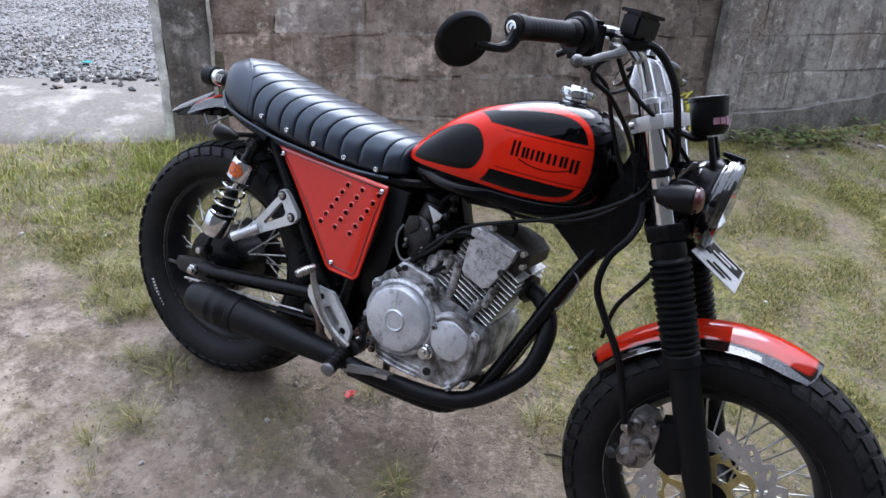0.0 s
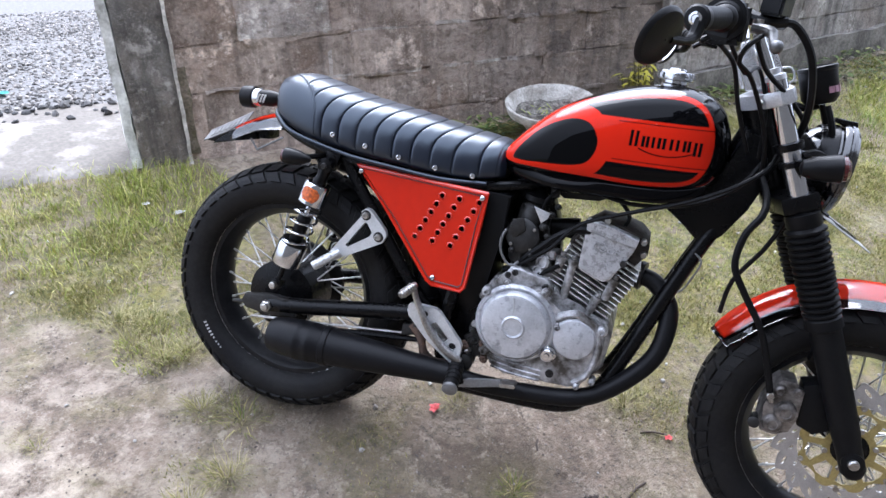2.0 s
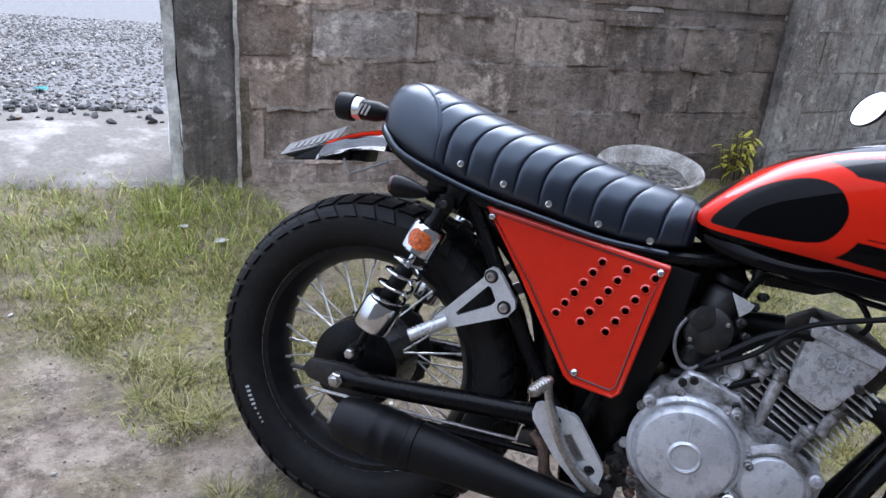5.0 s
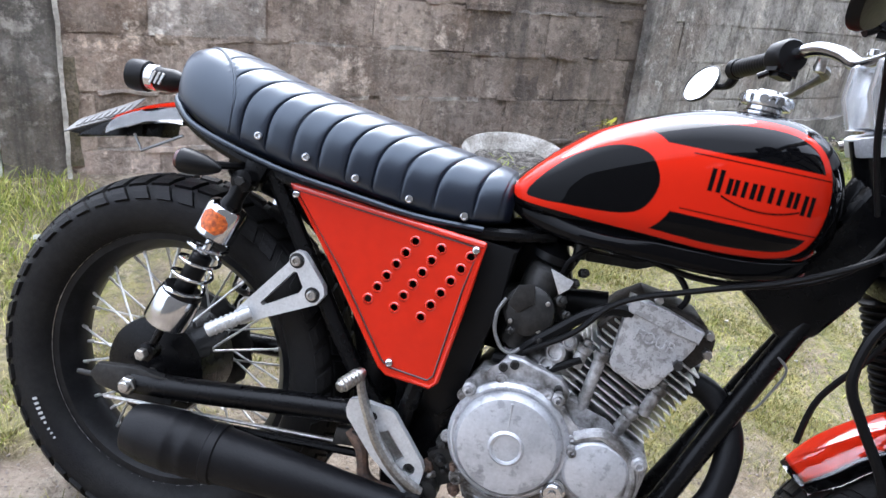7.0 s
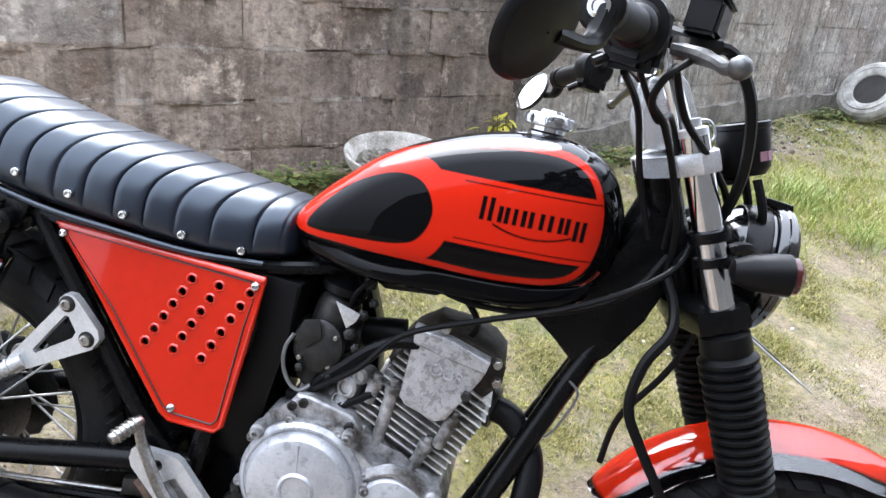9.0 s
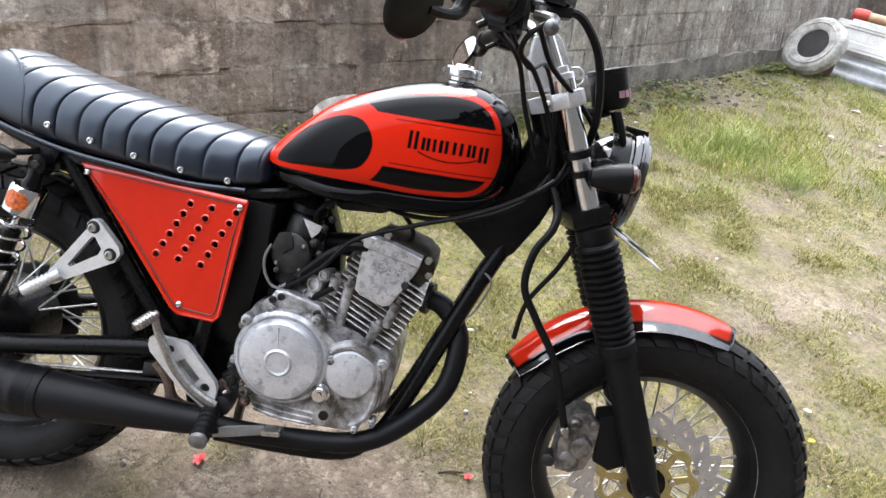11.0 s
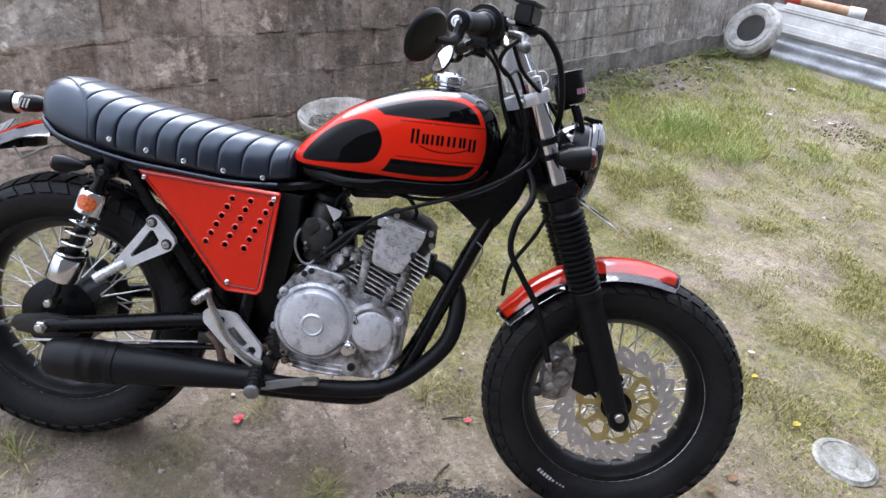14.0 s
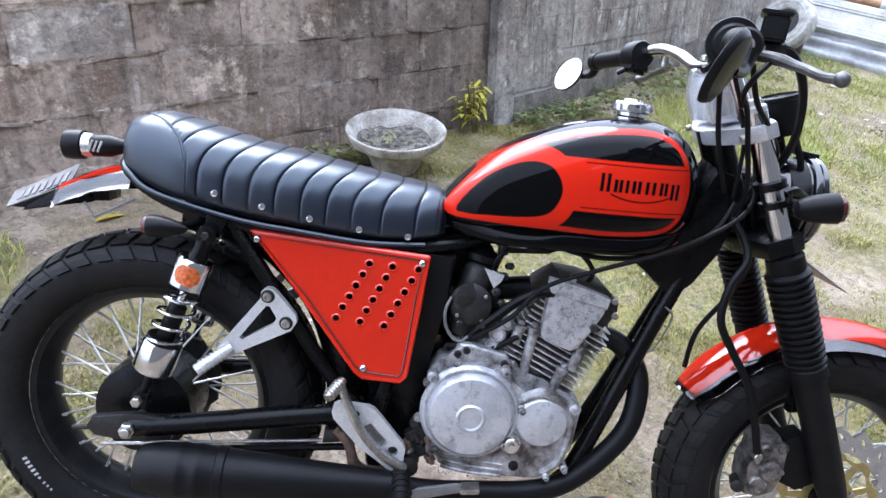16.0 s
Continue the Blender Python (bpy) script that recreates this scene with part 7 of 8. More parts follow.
def carburettor():
    bm = nb()
    lathe(bm, [(0.001, -0.045), (0.026, -0.043), (0.028, -0.02), (0.032, -0.015), (0.032, 0.015), (0.026, 0.022), (0.026, 0.05), (0.001, 0.05)], (0.592, -0.02, 0.605), (0.95, 0, 0.15), 20)
    c = part("carburettor", bm, DARKMETAL, bike, "greasy dark carburettor")
    part("float_chamber", lathe(nb(), [(0.001, -0.088), (0.02, -0.086), (0.029, -0.078), (0.031, -0.035), (0.036, -0.03), (0.036, -0.02), (0.032, -0.016), (0.033, 0.03), (0.03, 0.048), (0.022, 0.056), (0.001, 0.058)], (0.598, -0.042, 0.618), (0.14, 0, 1), 24), DARKMETAL, c)
    part("diaphragm_cover", lathe(nb(), [(0.036, 0), (0.037, 0.004), (0.037, 0.012), (0.03, 0.016), (0.012, 0.018), (0.001, 0.018)], (0.592, -0.072, 0.604), (-0.15, -1, 0.1), 28), DARKMETAL, c, "round dark diaphragm cover")
    for k in range(4):
        a = radians(40 + 90 * k)
        part("cover_screw", rod(nb(), (0.592 + 0.03 * math.cos(a), -0.092, 0.604 + 0.03 * math.sin(a)), (0.592 + 0.03 * math.cos(a), -0.084, 0.604 + 0.03 * math.sin(a)), 0.0035, 8), STEEL, c)
    part("slide_cap", lathe(nb(), [(0.03, 0), (0.033, 0.003), (0.033, 0.014), (0.018, 0.02), (0.01, 0.03), (0.001, 0.03)], (0.605, -0.04, 0.676), (0.14, 0, 1), 20), PLASTIC, c)
    part("throttle_lever", slab(nb(), [(0.56, 0.61), (0.568, 0.64), (0.59, 0.647), (0.597, 0.62), (0.575, 0.6)], -0.094, -0.09, 0.0015), DARKMETAL, c)
    part("metal_bracket", slab(nb(), [(0.606, 0.674), (0.642, 0.664), (0.638, 0.652), (0.626, 0.640)], -0.088, -0.084, 0.0012), ALLOY, c, "small bare metal bracket")
    for x, y, z, r in ((0.64, -0.06, 0.655, 0.008), (0.65, -0.05, 0.672, 0.007), (0.628, -0.07, 0.628, 0.009), (0.64, -0.072, 0.61, 0.007), (0.61, -0.08, 0.565, 0.008), (0.57, -0.085, 0.57, 0.006)):
        part("fitting", lathe(nb(), [(r * 0.6, 0), (r, 0.002), (r, 0.016), (r * 0.6, 0.018), (r * 0.5, 0.024), (0.001, 0.025)], (x, y, z), (0.3, -1, 0.3), 6), DARKMETAL, c)
    part("air_boot", tube(nb(), [(0.56, -0.01, 0.6), (0.53, -0.01, 0.595), (0.5, -0.005, 0.59)], [0.03, 0.034, 0.04], 16), RUBBERHOSE, bike, "black rubber air boot")
    part("battery_tray", slab(nb(), [(0.53, 0.5), (0.54, 0.7), (0.62, 0.7), (0.66, 0.6), (0.67, 0.5)], 0.03, 0.08, 0.006), PLASTIC, bike, "black electrics tray behind the carburettor")
    part("tank_bracket", slab(nb(), [(0.6, 0.735), (0.64, 0.7), (0.72, 0.705), (0.8, 0.72), (0.8, 0.735)], -0.025, 0.025, 0.004), FRAMEBLACK, bike)
    part("ignition_coil", slab(nb(), [(0.625, 0.7), (0.66, 0.732), (0.745, 0.732), (0.77, 0.71), (0.73, 0.69), (0.655, 0.683)], 0.0, 0.045, 0.005), DARKMETAL, bike, "dark coil under the tank")
    part("fuel_tap", lathe(nb(), [(0.001, 0), (0.01, 0.001), (0.01, 0.03), (0.006, 0.032), (0.006, 0.045)], (0.64, -0.04, 0.69), (0, 0, 1), 12), DARKMETAL, bike)


carburettor()

HOSES = [
    ("breather_hose", [(0.735, -0.085, 0.637), (0.724, -0.095, 0.644), (0.699, -0.1, 0.642), (0.666, -0.1, 0.622), (0.635, -0.095, 0.59), (0.608, -0.09, 0.562), (0.585, -0.08, 0.53), (0.56, -0.07, 0.52)], 0.0085, RUBBERHOSE, "thick black breather hose"),
    ("clutch_cable", [(0.6, -0.1, 0.55), (0.658, -0.118, 0.600), (0.708, -0.12, 0.660), (0.805, -0.12, 0.704), (0.901, -0.12, 0.742), (0.992, -0.118, 0.795), (1.035, -0.1, 0.84), (1.04, -0.07, 0.9)], 0.0042, RUBBERHOSE, "black control cable along the tank"),
    ("wiring_loom", [(0.68, -0.03, 0.735), (0.72, -0.06, 0.722), (0.8, -0.08, 0.712), (0.9, -0.09, 0.73), (0.98, -0.09, 0.775), (1.02, -0.07, 0.83)], 0.0045, RUBBERHOSE, "black wiring loom"),
    ("fuel_hose", [(0.64, -0.04, 0.69), (0.625, -0.06, 0.66), (0.63, -0.07, 0.69), (0.67, -0.06, 0.722), (0.75, -0.04, 0.72)], 0.004, RUBBERHOSE, "thin black hose"),
    ("spark_lead", [(0.78, -0.05, 0.64), (0.8, -0.06, 0.68), (0.76, -0.05, 0.72), (0.7, -0.03, 0.735)], 0.0045, RUBBERHOSE, "ignition lead"),
    ("overflow_pipe", [(0.556, -0.085, 0.615), (0.548, -0.09, 0.593), (0.551, -0.092, 0.566), (0.565, -0.094, 0.545), (0.58, -0.094, 0.54), (0.592, -0.09, 0.549)], 0.003, WIRE, "grey overflow pipe"),
    ("drain_pipe", [(0.58, -0.06, 0.52), (0.6, -0.08, 0.5), (0.64, -0.09, 0.53), (0.68, -0.095, 0.56)], 0.0055, RUBBERHOSE, "black drain pipe"),
    ("brake_hose", [(1.03, -0.05, 0.8), (1.04, -0.09, 0.77), (1.035, -0.125, 0.742), (1.012, -0.135, 0.7), (1.008, -0.135, 0.64), (1.038, -0.135, 0.588), (1.08, -0.135, 0.527), (1.108, -0.13, 0.46), (1.128, -0.125, 0.4)], 0.007, RUBBERHOSE, "black front brake hose"),
    ("speedo_cable", [(1.06, -0.03, 0.84), (1.095, -0.02, 0.74), (1.075, -0.01, 0.66), (1.03, 0.0, 0.575), (1.02, 0.0, 0.5)], 0.005, RUBBERHOSE, "thin speedometer cable"),
    ("reservoir_hose", [(0.965, -0.2, 1.07), (1.0, -0.19, 1.075), (1.04, -0.17, 1.03), (1.062, -0.14, 0.96), (1.068, -0.09, 0.9), (1.055, -0.05, 0.85), (1.03, -0.04, 0.8)], 0.0068, RUBBERHOSE, "thick black hose from the brake reservoir"),
    ("throttle_cable", [(0.9, -0.24, 1.04), (0.94, -0.2, 0.99), (0.97, -0.12, 1.0), (1.0, -0.1, 0.93), (1.01, -0.08, 0.84)], 0.0036, RUBBERHOSE, "black throttle cable"),
    ("switch_loom", [(0.89, -0.23, 1.03), (0.925, -0.15, 1.0), (0.95, -0.12, 0.93), (0.985, -0.1, 0.85)], 0.0042, RUBBERHOSE, "taped switch wiring"),
    ("lever_cable", [(0.955, -0.235, 1.055), (0.93, -0.25, 1.03), (0.925, -0.235, 1.005), (0.95, -0.2, 0.985), (0.985, -0.15, 0.93), (1.01, -0.12, 0.87), (1.02, -0.09, 0.81)], 0.0042, RUBBERHOSE, "black lever switch cable"),
    ("gauge_loom", [(0.945, -0.2, 1.05), (0.975, -0.17, 1.0), (1.02, -0.13, 0.965), (1.06, -0.09, 0.93), (1.085, -0.05, 0.9)], 0.0045, RUBBERHOSE, "taped black loom to the gauge"),
    ("rear_brake_rod", [(-0.03, -0.115, 0.288), (0.15, -0.115, 0.31), (0.37, -0.115, 0.338)], 0.0035, STEEL, "thin rear brake rod"),
    ("torque_rod", [(0.06, -0.118, 0.292), (0.2, -0.118, 0.305), (0.4, -0.118, 0.33)], 0.0065, FRAMEBLACK, "black brake torque arm"),
]
for name, pts, r, m, label in HOSES:
    part(name, tube(nb(), pts, r, 8), m, bike, label)

# exhaust
ex = part("exhaust", tube(nb(), [(0.83, -0.01, 0.55), (0.872, -0.02, 0.545), (0.906, -0.035, 0.515), (0.919, -0.055, 0.472), (0.907, -0.075, 0.401), (0.86, -0.092, 0.341), (0.8, -0.105, 0.294), (0.735, -0.115, 0.275), (0.64, -0.122, 0.268), (0.56, -0.135, 0.27), (0.5, -0.148, 0.28)], 0.0195, 18), MATTBLACK, bike, "matt black exhaust with megaphone muffler")
muf = lathe(nb(), [(0.02, 0), (0.024, 0.004), (0.03, 0.1), (0.037, 0.2), (0.043, 0.3), (0.0455, 0.335), (0.0465, 0.337), (0.0465, 0.345), (0.0455, 0.348), (0.046, 0.365), (0.047, 0.367), (0.047, 0.375), (0.046, 0.378), (0.0445, 0.41), (0.039, 0.44), (0.036, 0.445), (0.031, 0.44), (0.031, 0.4), (0.001, 0.4)], (0.5, -0.15, 0.282), (-1, -0.03, -0.005), 40)
part("muffler", muf, MATTBLACK, ex, "black reverse megaphone muffler")
part("muffler_strap", lathe(nb(), [(0.0435, 0.295), (0.0455, 0.297), (0.0465, 0.31), (0.0445, 0.312)], (0.5, -0.15, 0.282), (-1, -0.03, -0.005), 40), MATTBLACK, ex)
part("exhaust_flange", lathe(nb(), [(0.02, 0), (0.031, 0.001), (0.031, 0.012), (0.02, 0.013)], (0.84, -0.012, 0.551), (0.9, -0.2, -0.1), 20), DARKMETAL, ex)
part("wire_loop", tube(nb(), [(0.895, -0.05, 0.56), (0.925, -0.06, 0.545), (0.945, -0.06, 0.58), (0.955, -0.06, 0.615), (0.94, -0.055, 0.63)], 0.002, 6), WIRE, bike)


# foot controls
def foot_controls():
    y = -0.128
    O = [(0.372, 0.404), (0.374, 0.418), (0.382, 0.423), (0.437, 0.421), (0.446, 0.416), (0.5, 0.357), (0.505, 0.345), (0.503, 0.322), (0.494, 0.308), (0.484, 0.302), (0.424, 0.343), (0.376, 0.392)]
    slot = [(0.424, 0.380), (0.441, 0.391), (0.473, 0.357), (0.459, 0.342)]
    b = plate_with_holes(O, [circle(0.413, 0.403, 0.008, 14), circle(0.483, 0.342, 0.009, 14), slot], y - 0.012, y, nb())
    br = part("footrest_plate", b, ALUPAINT, bike, "silver alloy rider footrest plate")
    part("plate_back", slab(nb(), [(0.418, 0.382), (0.441, 0.396), (0.478, 0.356), (0.458, 0.338)], y + 0.0005, y + 0.006, 0.001), STEEL, br, "scuffed recessed web")
    for c in ((0.413, 0.403), (0.483, 0.342)):
        part("plate_bolt", lathe(nb(), [(0.0072, 0), (0.0072, 0.012), (0.004, 0.013), (0.0036, 0.009), (0.001, 0.009)], (c[0], y + 0.004, c[1]), (0, -1, 0), 14), DARKMETAL, br)
    pd = nb()
    tube(pd, [(0.385, y - 0.024, 0.467), (0.391, y - 0.026, 0.447), (0.4, y - 0.026, 0.428), (0.428, y - 0.026, 0.379), (0.459, y - 0.024, 0.345), (0.484, y - 0.022, 0.327), (0.506, y - 0.016, 0.314)], [0.0065, 0.007, 0.0078, 0.0082, 0.0082, 0.0088, 0.0095], 8)
    pedal = part("gear_lever", pd, STEEL, bike, "worn steel foot lever with ribbed toe peg")
    p0, p1 = Vector((0.387, y - 0.02, 0.469)), Vector((0.367, y - 0.06, 0.452))
    span = (p1 - p0).length
    tp = lathe(nb(), [(0.0075, 0), (0.0085, 0.002)] + [(r, span * (0.25 + 0.14 * k) + o) for k in range(5) for r, o in ((0.0085, -0.0024), (0.0108, -0.001), (0.0108, 0.001), (0.0085, 0.0024))] + [(0.0085, span - 0.002), (0.006, span)], p0, p1 - p0, 14)
    part("toe_peg", tp, STEEL, pedal)
    pv = nb()
    lathe(pv, [(0.006, -0.02), (0.019, -0.018), (0.019, 0.012), (0.006, 0.016)], (0.512, -0.118, 0.308), (0, -1, 0), 16)
    part("pedal_pivot", pv, DARKMETAL, bike, "greasy pedal pivot")
    r = random.Random(21)
    for k in range(16):
        x, z = 0.505 + 0.045 * r.random(), 0.298 + 0.085 * r.random()
        q, n = 0.005 + 0.008 * r.random(), r.choice((6, 8, 10))
        part("linkage_piece", lathe(nb(), [(q * 0.7, 0), (q, 0.002), (q, 0.02), (q * 0.6, 0.022), (q * 0.5, 0.03), (0.001, 0.031)], (x, -0.088 - 0.01 * r.random(), z), (r.random() - 0.5, -1, r.random() - 0.5), n), r.choice((GREASE_GAP, DARKMETAL, RUST, STEEL)), bike)
    fp = lathe(nb(), [(0.008, -0.01), (0.0125, -0.004), (0.0165, 0.004)] + [(r2, 0.01 + 0.012 * k + o) for k in range(4) for r2, o in ((0.0172, 0.0), (0.0172, 0.007), (0.0155, 0.008), (0.0155, 0.011))] + [(0.0172, 0.062), (0.0172, 0.07), (0.012, 0.073)], (0.501, -0.14, 0.304), (0.006, -0.072, -0.026), 18)
    fp = part("footpeg", fp, RUBBERHOSE, bike, "black rubber rider footpeg with grey end")
    part("peg_end", lathe(nb(), [(0.0165, 0.07), (0.0165, 0.078), (0.012, 0.081), (0.001, 0.081)], (0.501, -0.14, 0.304), (0.006, -0.072, -0.026), 16), WIRE, fp)
    rb = slab(nb(), [(0.515, 0.262), (0.512, 0.276), (0.525, 0.284), (0.6, 0.302), (0.618, 0.3), (0.612, 0.288), (0.54, 0.268)], -0.162, -0.154, 0.0015)
    bp = part("brake_pedal", rb, WIRE, bike, "bare metal rear brake pedal")
    box_b = nb()
    box(box_b, (0.034, 0.03, 0.009), pose(0.622, -0.165, 0.3, 0, -8, 0), 0.002)
    part("pedal_pad", box_b, STEEL, bp)
    part("linkage", tube(nb(), [(0.378, -0.118, 0.362), (0.401, -0.12, 0.345), (0.41, -0.122, 0.322), (0.418, -0.122, 0.3), (0.44, -0.12, 0.288), (0.475, -0.12, 0.292), (0.5, -0.118, 0.305)], [0.009, 0.011, 0.009, 0.011, 0.01, 0.009, 0.011], 10), RUST, bike, "rusty brake linkage")
    part("clevis", slab(nb(), [(0.358, 0.335), (0.396, 0.342), (0.396, 0.368), (0.36, 0.362)], -0.126, -0.106, 0.004), DARKMETAL, bike)


RUST = mat("rusty brown steel", (0.15, 0.09, 0.06), 0.6, 0.3, vary=0.4, scale=60, fine=200, bump=0.2, second=(0.06, 0.045, 0.04))
foot_controls()
part("side_stand", tube(nb(), [(0.5, 0.1, 0.27), (0.46, 0.16, 0.16), (0.43, 0.235, 0.02)], 0.011, 8), FRAMEBLACK, bike, "black side stand")
part("stand_foot", lathe(nb(), [(0.001, 0), (0.025, 0.001), (0.025, 0.008), (0.001, 0.009)], (0.43, 0.236, 0.014), (0, 0.3, 1), 14), FRAMEBLACK, bike)


# ---- front end ----
def front_end():
    for s in (-1, 1):
        top, bot = fork_at(0.985, s * 0.112), fork_at(0.272, s * 0.112)
        d = (bot - top).normalized()
        leg = part("fork_leg", tube(nb(), [top, fork_at(0.6, s * 0.112)], 0.0185, 24, 1, False), CHROME, bike, "chrome fork stanchion", FRONT)
        g0 = fork_at(0.757, s * 0.112)
        prof = [(0.02, -0.004), (0.031, 0.0), (0.032, 0.022), (0.030, 0.026)]
        for k in range(14):
            o = 0.028 + 0.0125 * k
            r = 0.0375 - 0.0002 * k
            prof += [(r - 0.006, o), (r, o + 0.0035), (r, o + 0.0075), (r - 0.006, o + 0.011)]
        prof += [(0.033, 0.206), (0.034, 0.225), (0.028, 0.228)]
        part("fork_gaiter", lathe(nb(), prof, g0, d, 32), RUBBERHOSE, leg, "ribbed black rubber fork gaiter")
        l0 = fork_at(0.575, s * 0.112)
        lower = nb()
        L = (bot - l0).length
        lathe(lower, [(0.02, 0), (0.0285, 0.004), (0.0285, L * 0.4), (0.027, L * 0.75), (0.024, L - 0.05), (0.024, L), (0.015, L + 0.014), (0.001, L + 0.015)], l0, d, 28)
        part("fork_slider", lower, FORKBLACK, leg, "matt black fork slider")
        lug = nb()
        lathe(lug, [(0.008, -0.018), (0.021, -0.016), (0.021, 0.018), (0.008, 0.02)], fork_at(0.297, s * 0.118), (0, s, 0), 20)
        part("axle_lug", lug, FORKBLACK, leg)
        part("axle_end", lathe(nb(), [(0.0105, 0.018), (0.0105, 0.026), (0.008, 0.028), (0.001, 0.028)], fork_at(0.297, s * 0.118), (0, s, 0), 12), STEEL, leg, "steel axle end")
        part("top_cap", lathe(nb(), [(0.015, 0), (0.018, 0.002), (0.018, 0.012), (0.011, 0.014), (0.011, 0.024), (0.001, 0.025)], fork_at(0.982, s * 0.112), RAKE, 14), ALLOY, leg)
        part("lamp_clamp", lathe(nb(), [(0.0195, -0.008), (0.025, -0.007), (0.026, 0.006), (0.0195, 0.008)], fork_at(0.873, s * 0.112), RAKE, 24), FRAMEBLACK, leg, "black headlamp clamp")
        part("lamp_clamp", lathe(nb(), [(0.0195, -0.006), (0.024, -0.005), (0.024, 0.006), (0.0195, 0.007)], fork_at(0.843, s * 0.112), RAKE, 24), FRAMEBLACK, leg)
        part("lamp_ear", tube(nb(), [fork_at(0.858, s * 0.112) + Vector((0.02, 0, 0)), (1.1, s * 0.105, 0.865), (1.125, s * 0.09, 0.855)], 0.009, 8), FRAMEBLACK, leg)
        ind = lathe(nb(), [(0.006, -0.004), (0.014, 0.0), (0.021, 0.02), (0.024, 0.045), (0.0245, 0.06), (0.022, 0.062), (0.0215, 0.0625)], (1.072, s * 0.175, 0.845), (1, 0.06 * s, 0.14), 24)
        ind = part("front_indicator", ind, PLASTIC, bike, "black bullet indicator", FRONT)
        part("indicator_lens", lathe(nb(), [(0.0215, 0.06), (0.021, 0.068), (0.014, 0.074), (0.001, 0.076)], (1.072, s * 0.175, 0.845), (1, 0.06 * s, 0.14), 24), REDLENS, ind, "dark amber lens")
        part("indicator_stem", tube(nb(), [(1.09, s * 0.09, 0.845), (1.095, s * 0.155, 0.848)], 0.006, 8, 1, False), PLASTIC, ind)
    low = nb()
    slab(low, [(-0.135, 0.02), (-0.12, 0.045), (0.12, 0.045), (0.135, 0.02), (0.13, -0.02), (0.03, -0.045), (-0.03, -0.045), (-0.13, -0.02)], -0.016, 0.016, 0.005, plane="xy")
    axisx = Vector((0.917, 0, 0.399))
    tri = Matrix((axisx, Vector((0, 1, 0)), RAKE)).transposed().to_4x4()
    rot = tri @ pose(0, 0, 0, 0, 0, -90)
    part("lower_clamp", low, FRAMEBLACK, bike, "black lower triple clamp", FRONT @ Matrix.Translation(fork_at(0.775) + axisx * -0.012) @ rot)
    up = slab(nb(), [(-0.138, 0.0), (-0.132, 0.022), (-0.1, 0.03), (-0.05, 0.03), (0.05, 0.03), (0.1, 0.03), (0.132, 0.022), (0.138, 0.0), (0.125, -0.026), (0.06, -0.045), (0.03, -0.06), (-0.03, -0.06), (-0.06, -0.045), (-0.125, -0.026)], -0.013, 0.013, 0.004, plane="xy")
    tc = part("top_clamp", up, ALLOY, bike, "silver alloy top clamp", FRONT @ Matrix.Translation(fork_at(0.955)) @ rot)
    for s in (-1, 1):
        part("clamp_bolt", lathe(nb(), [(0.006, 0), (0.006, 0.008), (0.001, 0.008)], (s * 0.128, -0.03, 0), (0, -1, 0), 8), STEEL, tc)
    ris = nb()
    for s in (-1, 1):
        slab(ris, [(0.962, 0.958), (1.035, 0.972), (1.02, 1.0), (0.992, 1.05), (0.978, 1.06), (0.958, 1.058), (0.944, 1.045), (0.944, 1.0)], s * 0.05 - 0.011, s * 0.05 + 0.011, 0.004)
    slab(ris, [(0.968, 0.962), (1.028, 0.972), (0.992, 1.008), (0.962, 1.004)], -0.045, 0.045, 0.003)
    part("bar_riser", ris, BRIGHTALLOY, bike, "tall polished alloy bar risers", FRONT)
    for s in (-1, 1):
        part("riser_post", tube(nb(), [(1.012, s * 0.085, 0.955), (0.985, s * 0.08, 1.01), (0.962, s * 0.078, 1.053)], [0.0155, 0.013, 0.012], 14), CHROME, bike, "chrome bar riser post", FRONT)
        part("riser_bolt", lathe(nb(), [(0.008, 0), (0.008, 0.008), (0.005, 0.009), (0.005, 0.005), (0.001, 0.005)], (0.965, s * 0.05, 1.066), (-0.1, 0, 1), 12), CHROME, bike, m=FRONT)
    bar = [(0.857, -0.37, 1.06), (0.891, -0.26, 1.072), (0.922, -0.19, 1.085), (0.945, -0.13, 1.074), (0.958, -0.075, 1.054), (0.96, 0, 1.05), (0.958, 0.075, 1.054), (0.945, 0.13, 1.074), (0.922, 0.19, 1.085), (0.891, 0.26, 1.072), (0.857, 0.37, 1.06)]
    hb = part("handlebar", tube(nb(), bar, 0.0115, 16), CHROME, bike, "satin chrome handlebar", FRONT)
    for s in (-1, 1):
        a, b = Vector((0.846, s * 0.404, 1.058)), Vector((0.892, s * 0.262, 1.071))
        d = (b - a).normalized()
        gp = lathe(nb(), [(0.0145, 0), (0.0185, 0.002), (0.0185, 0.006), (0.0165, 0.009)] + [q for k in range(12) for q in ((0.0168, 0.012 + 0.009 * k), (0.0174, 0.015 + 0.009 * k), (0.0168, 0.019 + 0.009 * k))] + [(0.021, 0.124), (0.0215, 0.132), (0.015, 0.134)], a, d, 24)
        part("grip", gp, RUBBERHOSE, hb, "black rubber grip")
        end = nb()
        lathe(end, [(0.012, 0.012), (0.019, 0.01), (0.02, -0.008), (0.017, -0.012), (0.01, -0.013)], a, d, 20)
        tube(end, [a + Vector((0.004, s * 0.006, -0.002)), a + Vector((-0.002, s * 0.014, -0.026)), a + Vector((-0.012, s * 0.034, -0.034)), a + Vector((-0.034, s * 0.062, -0.034))], [0.0115, 0.0095, 0.006, 0.0075], 10)
        part("mirror_arm", end, PLASTIC, hb, "black bar end mirror arm")
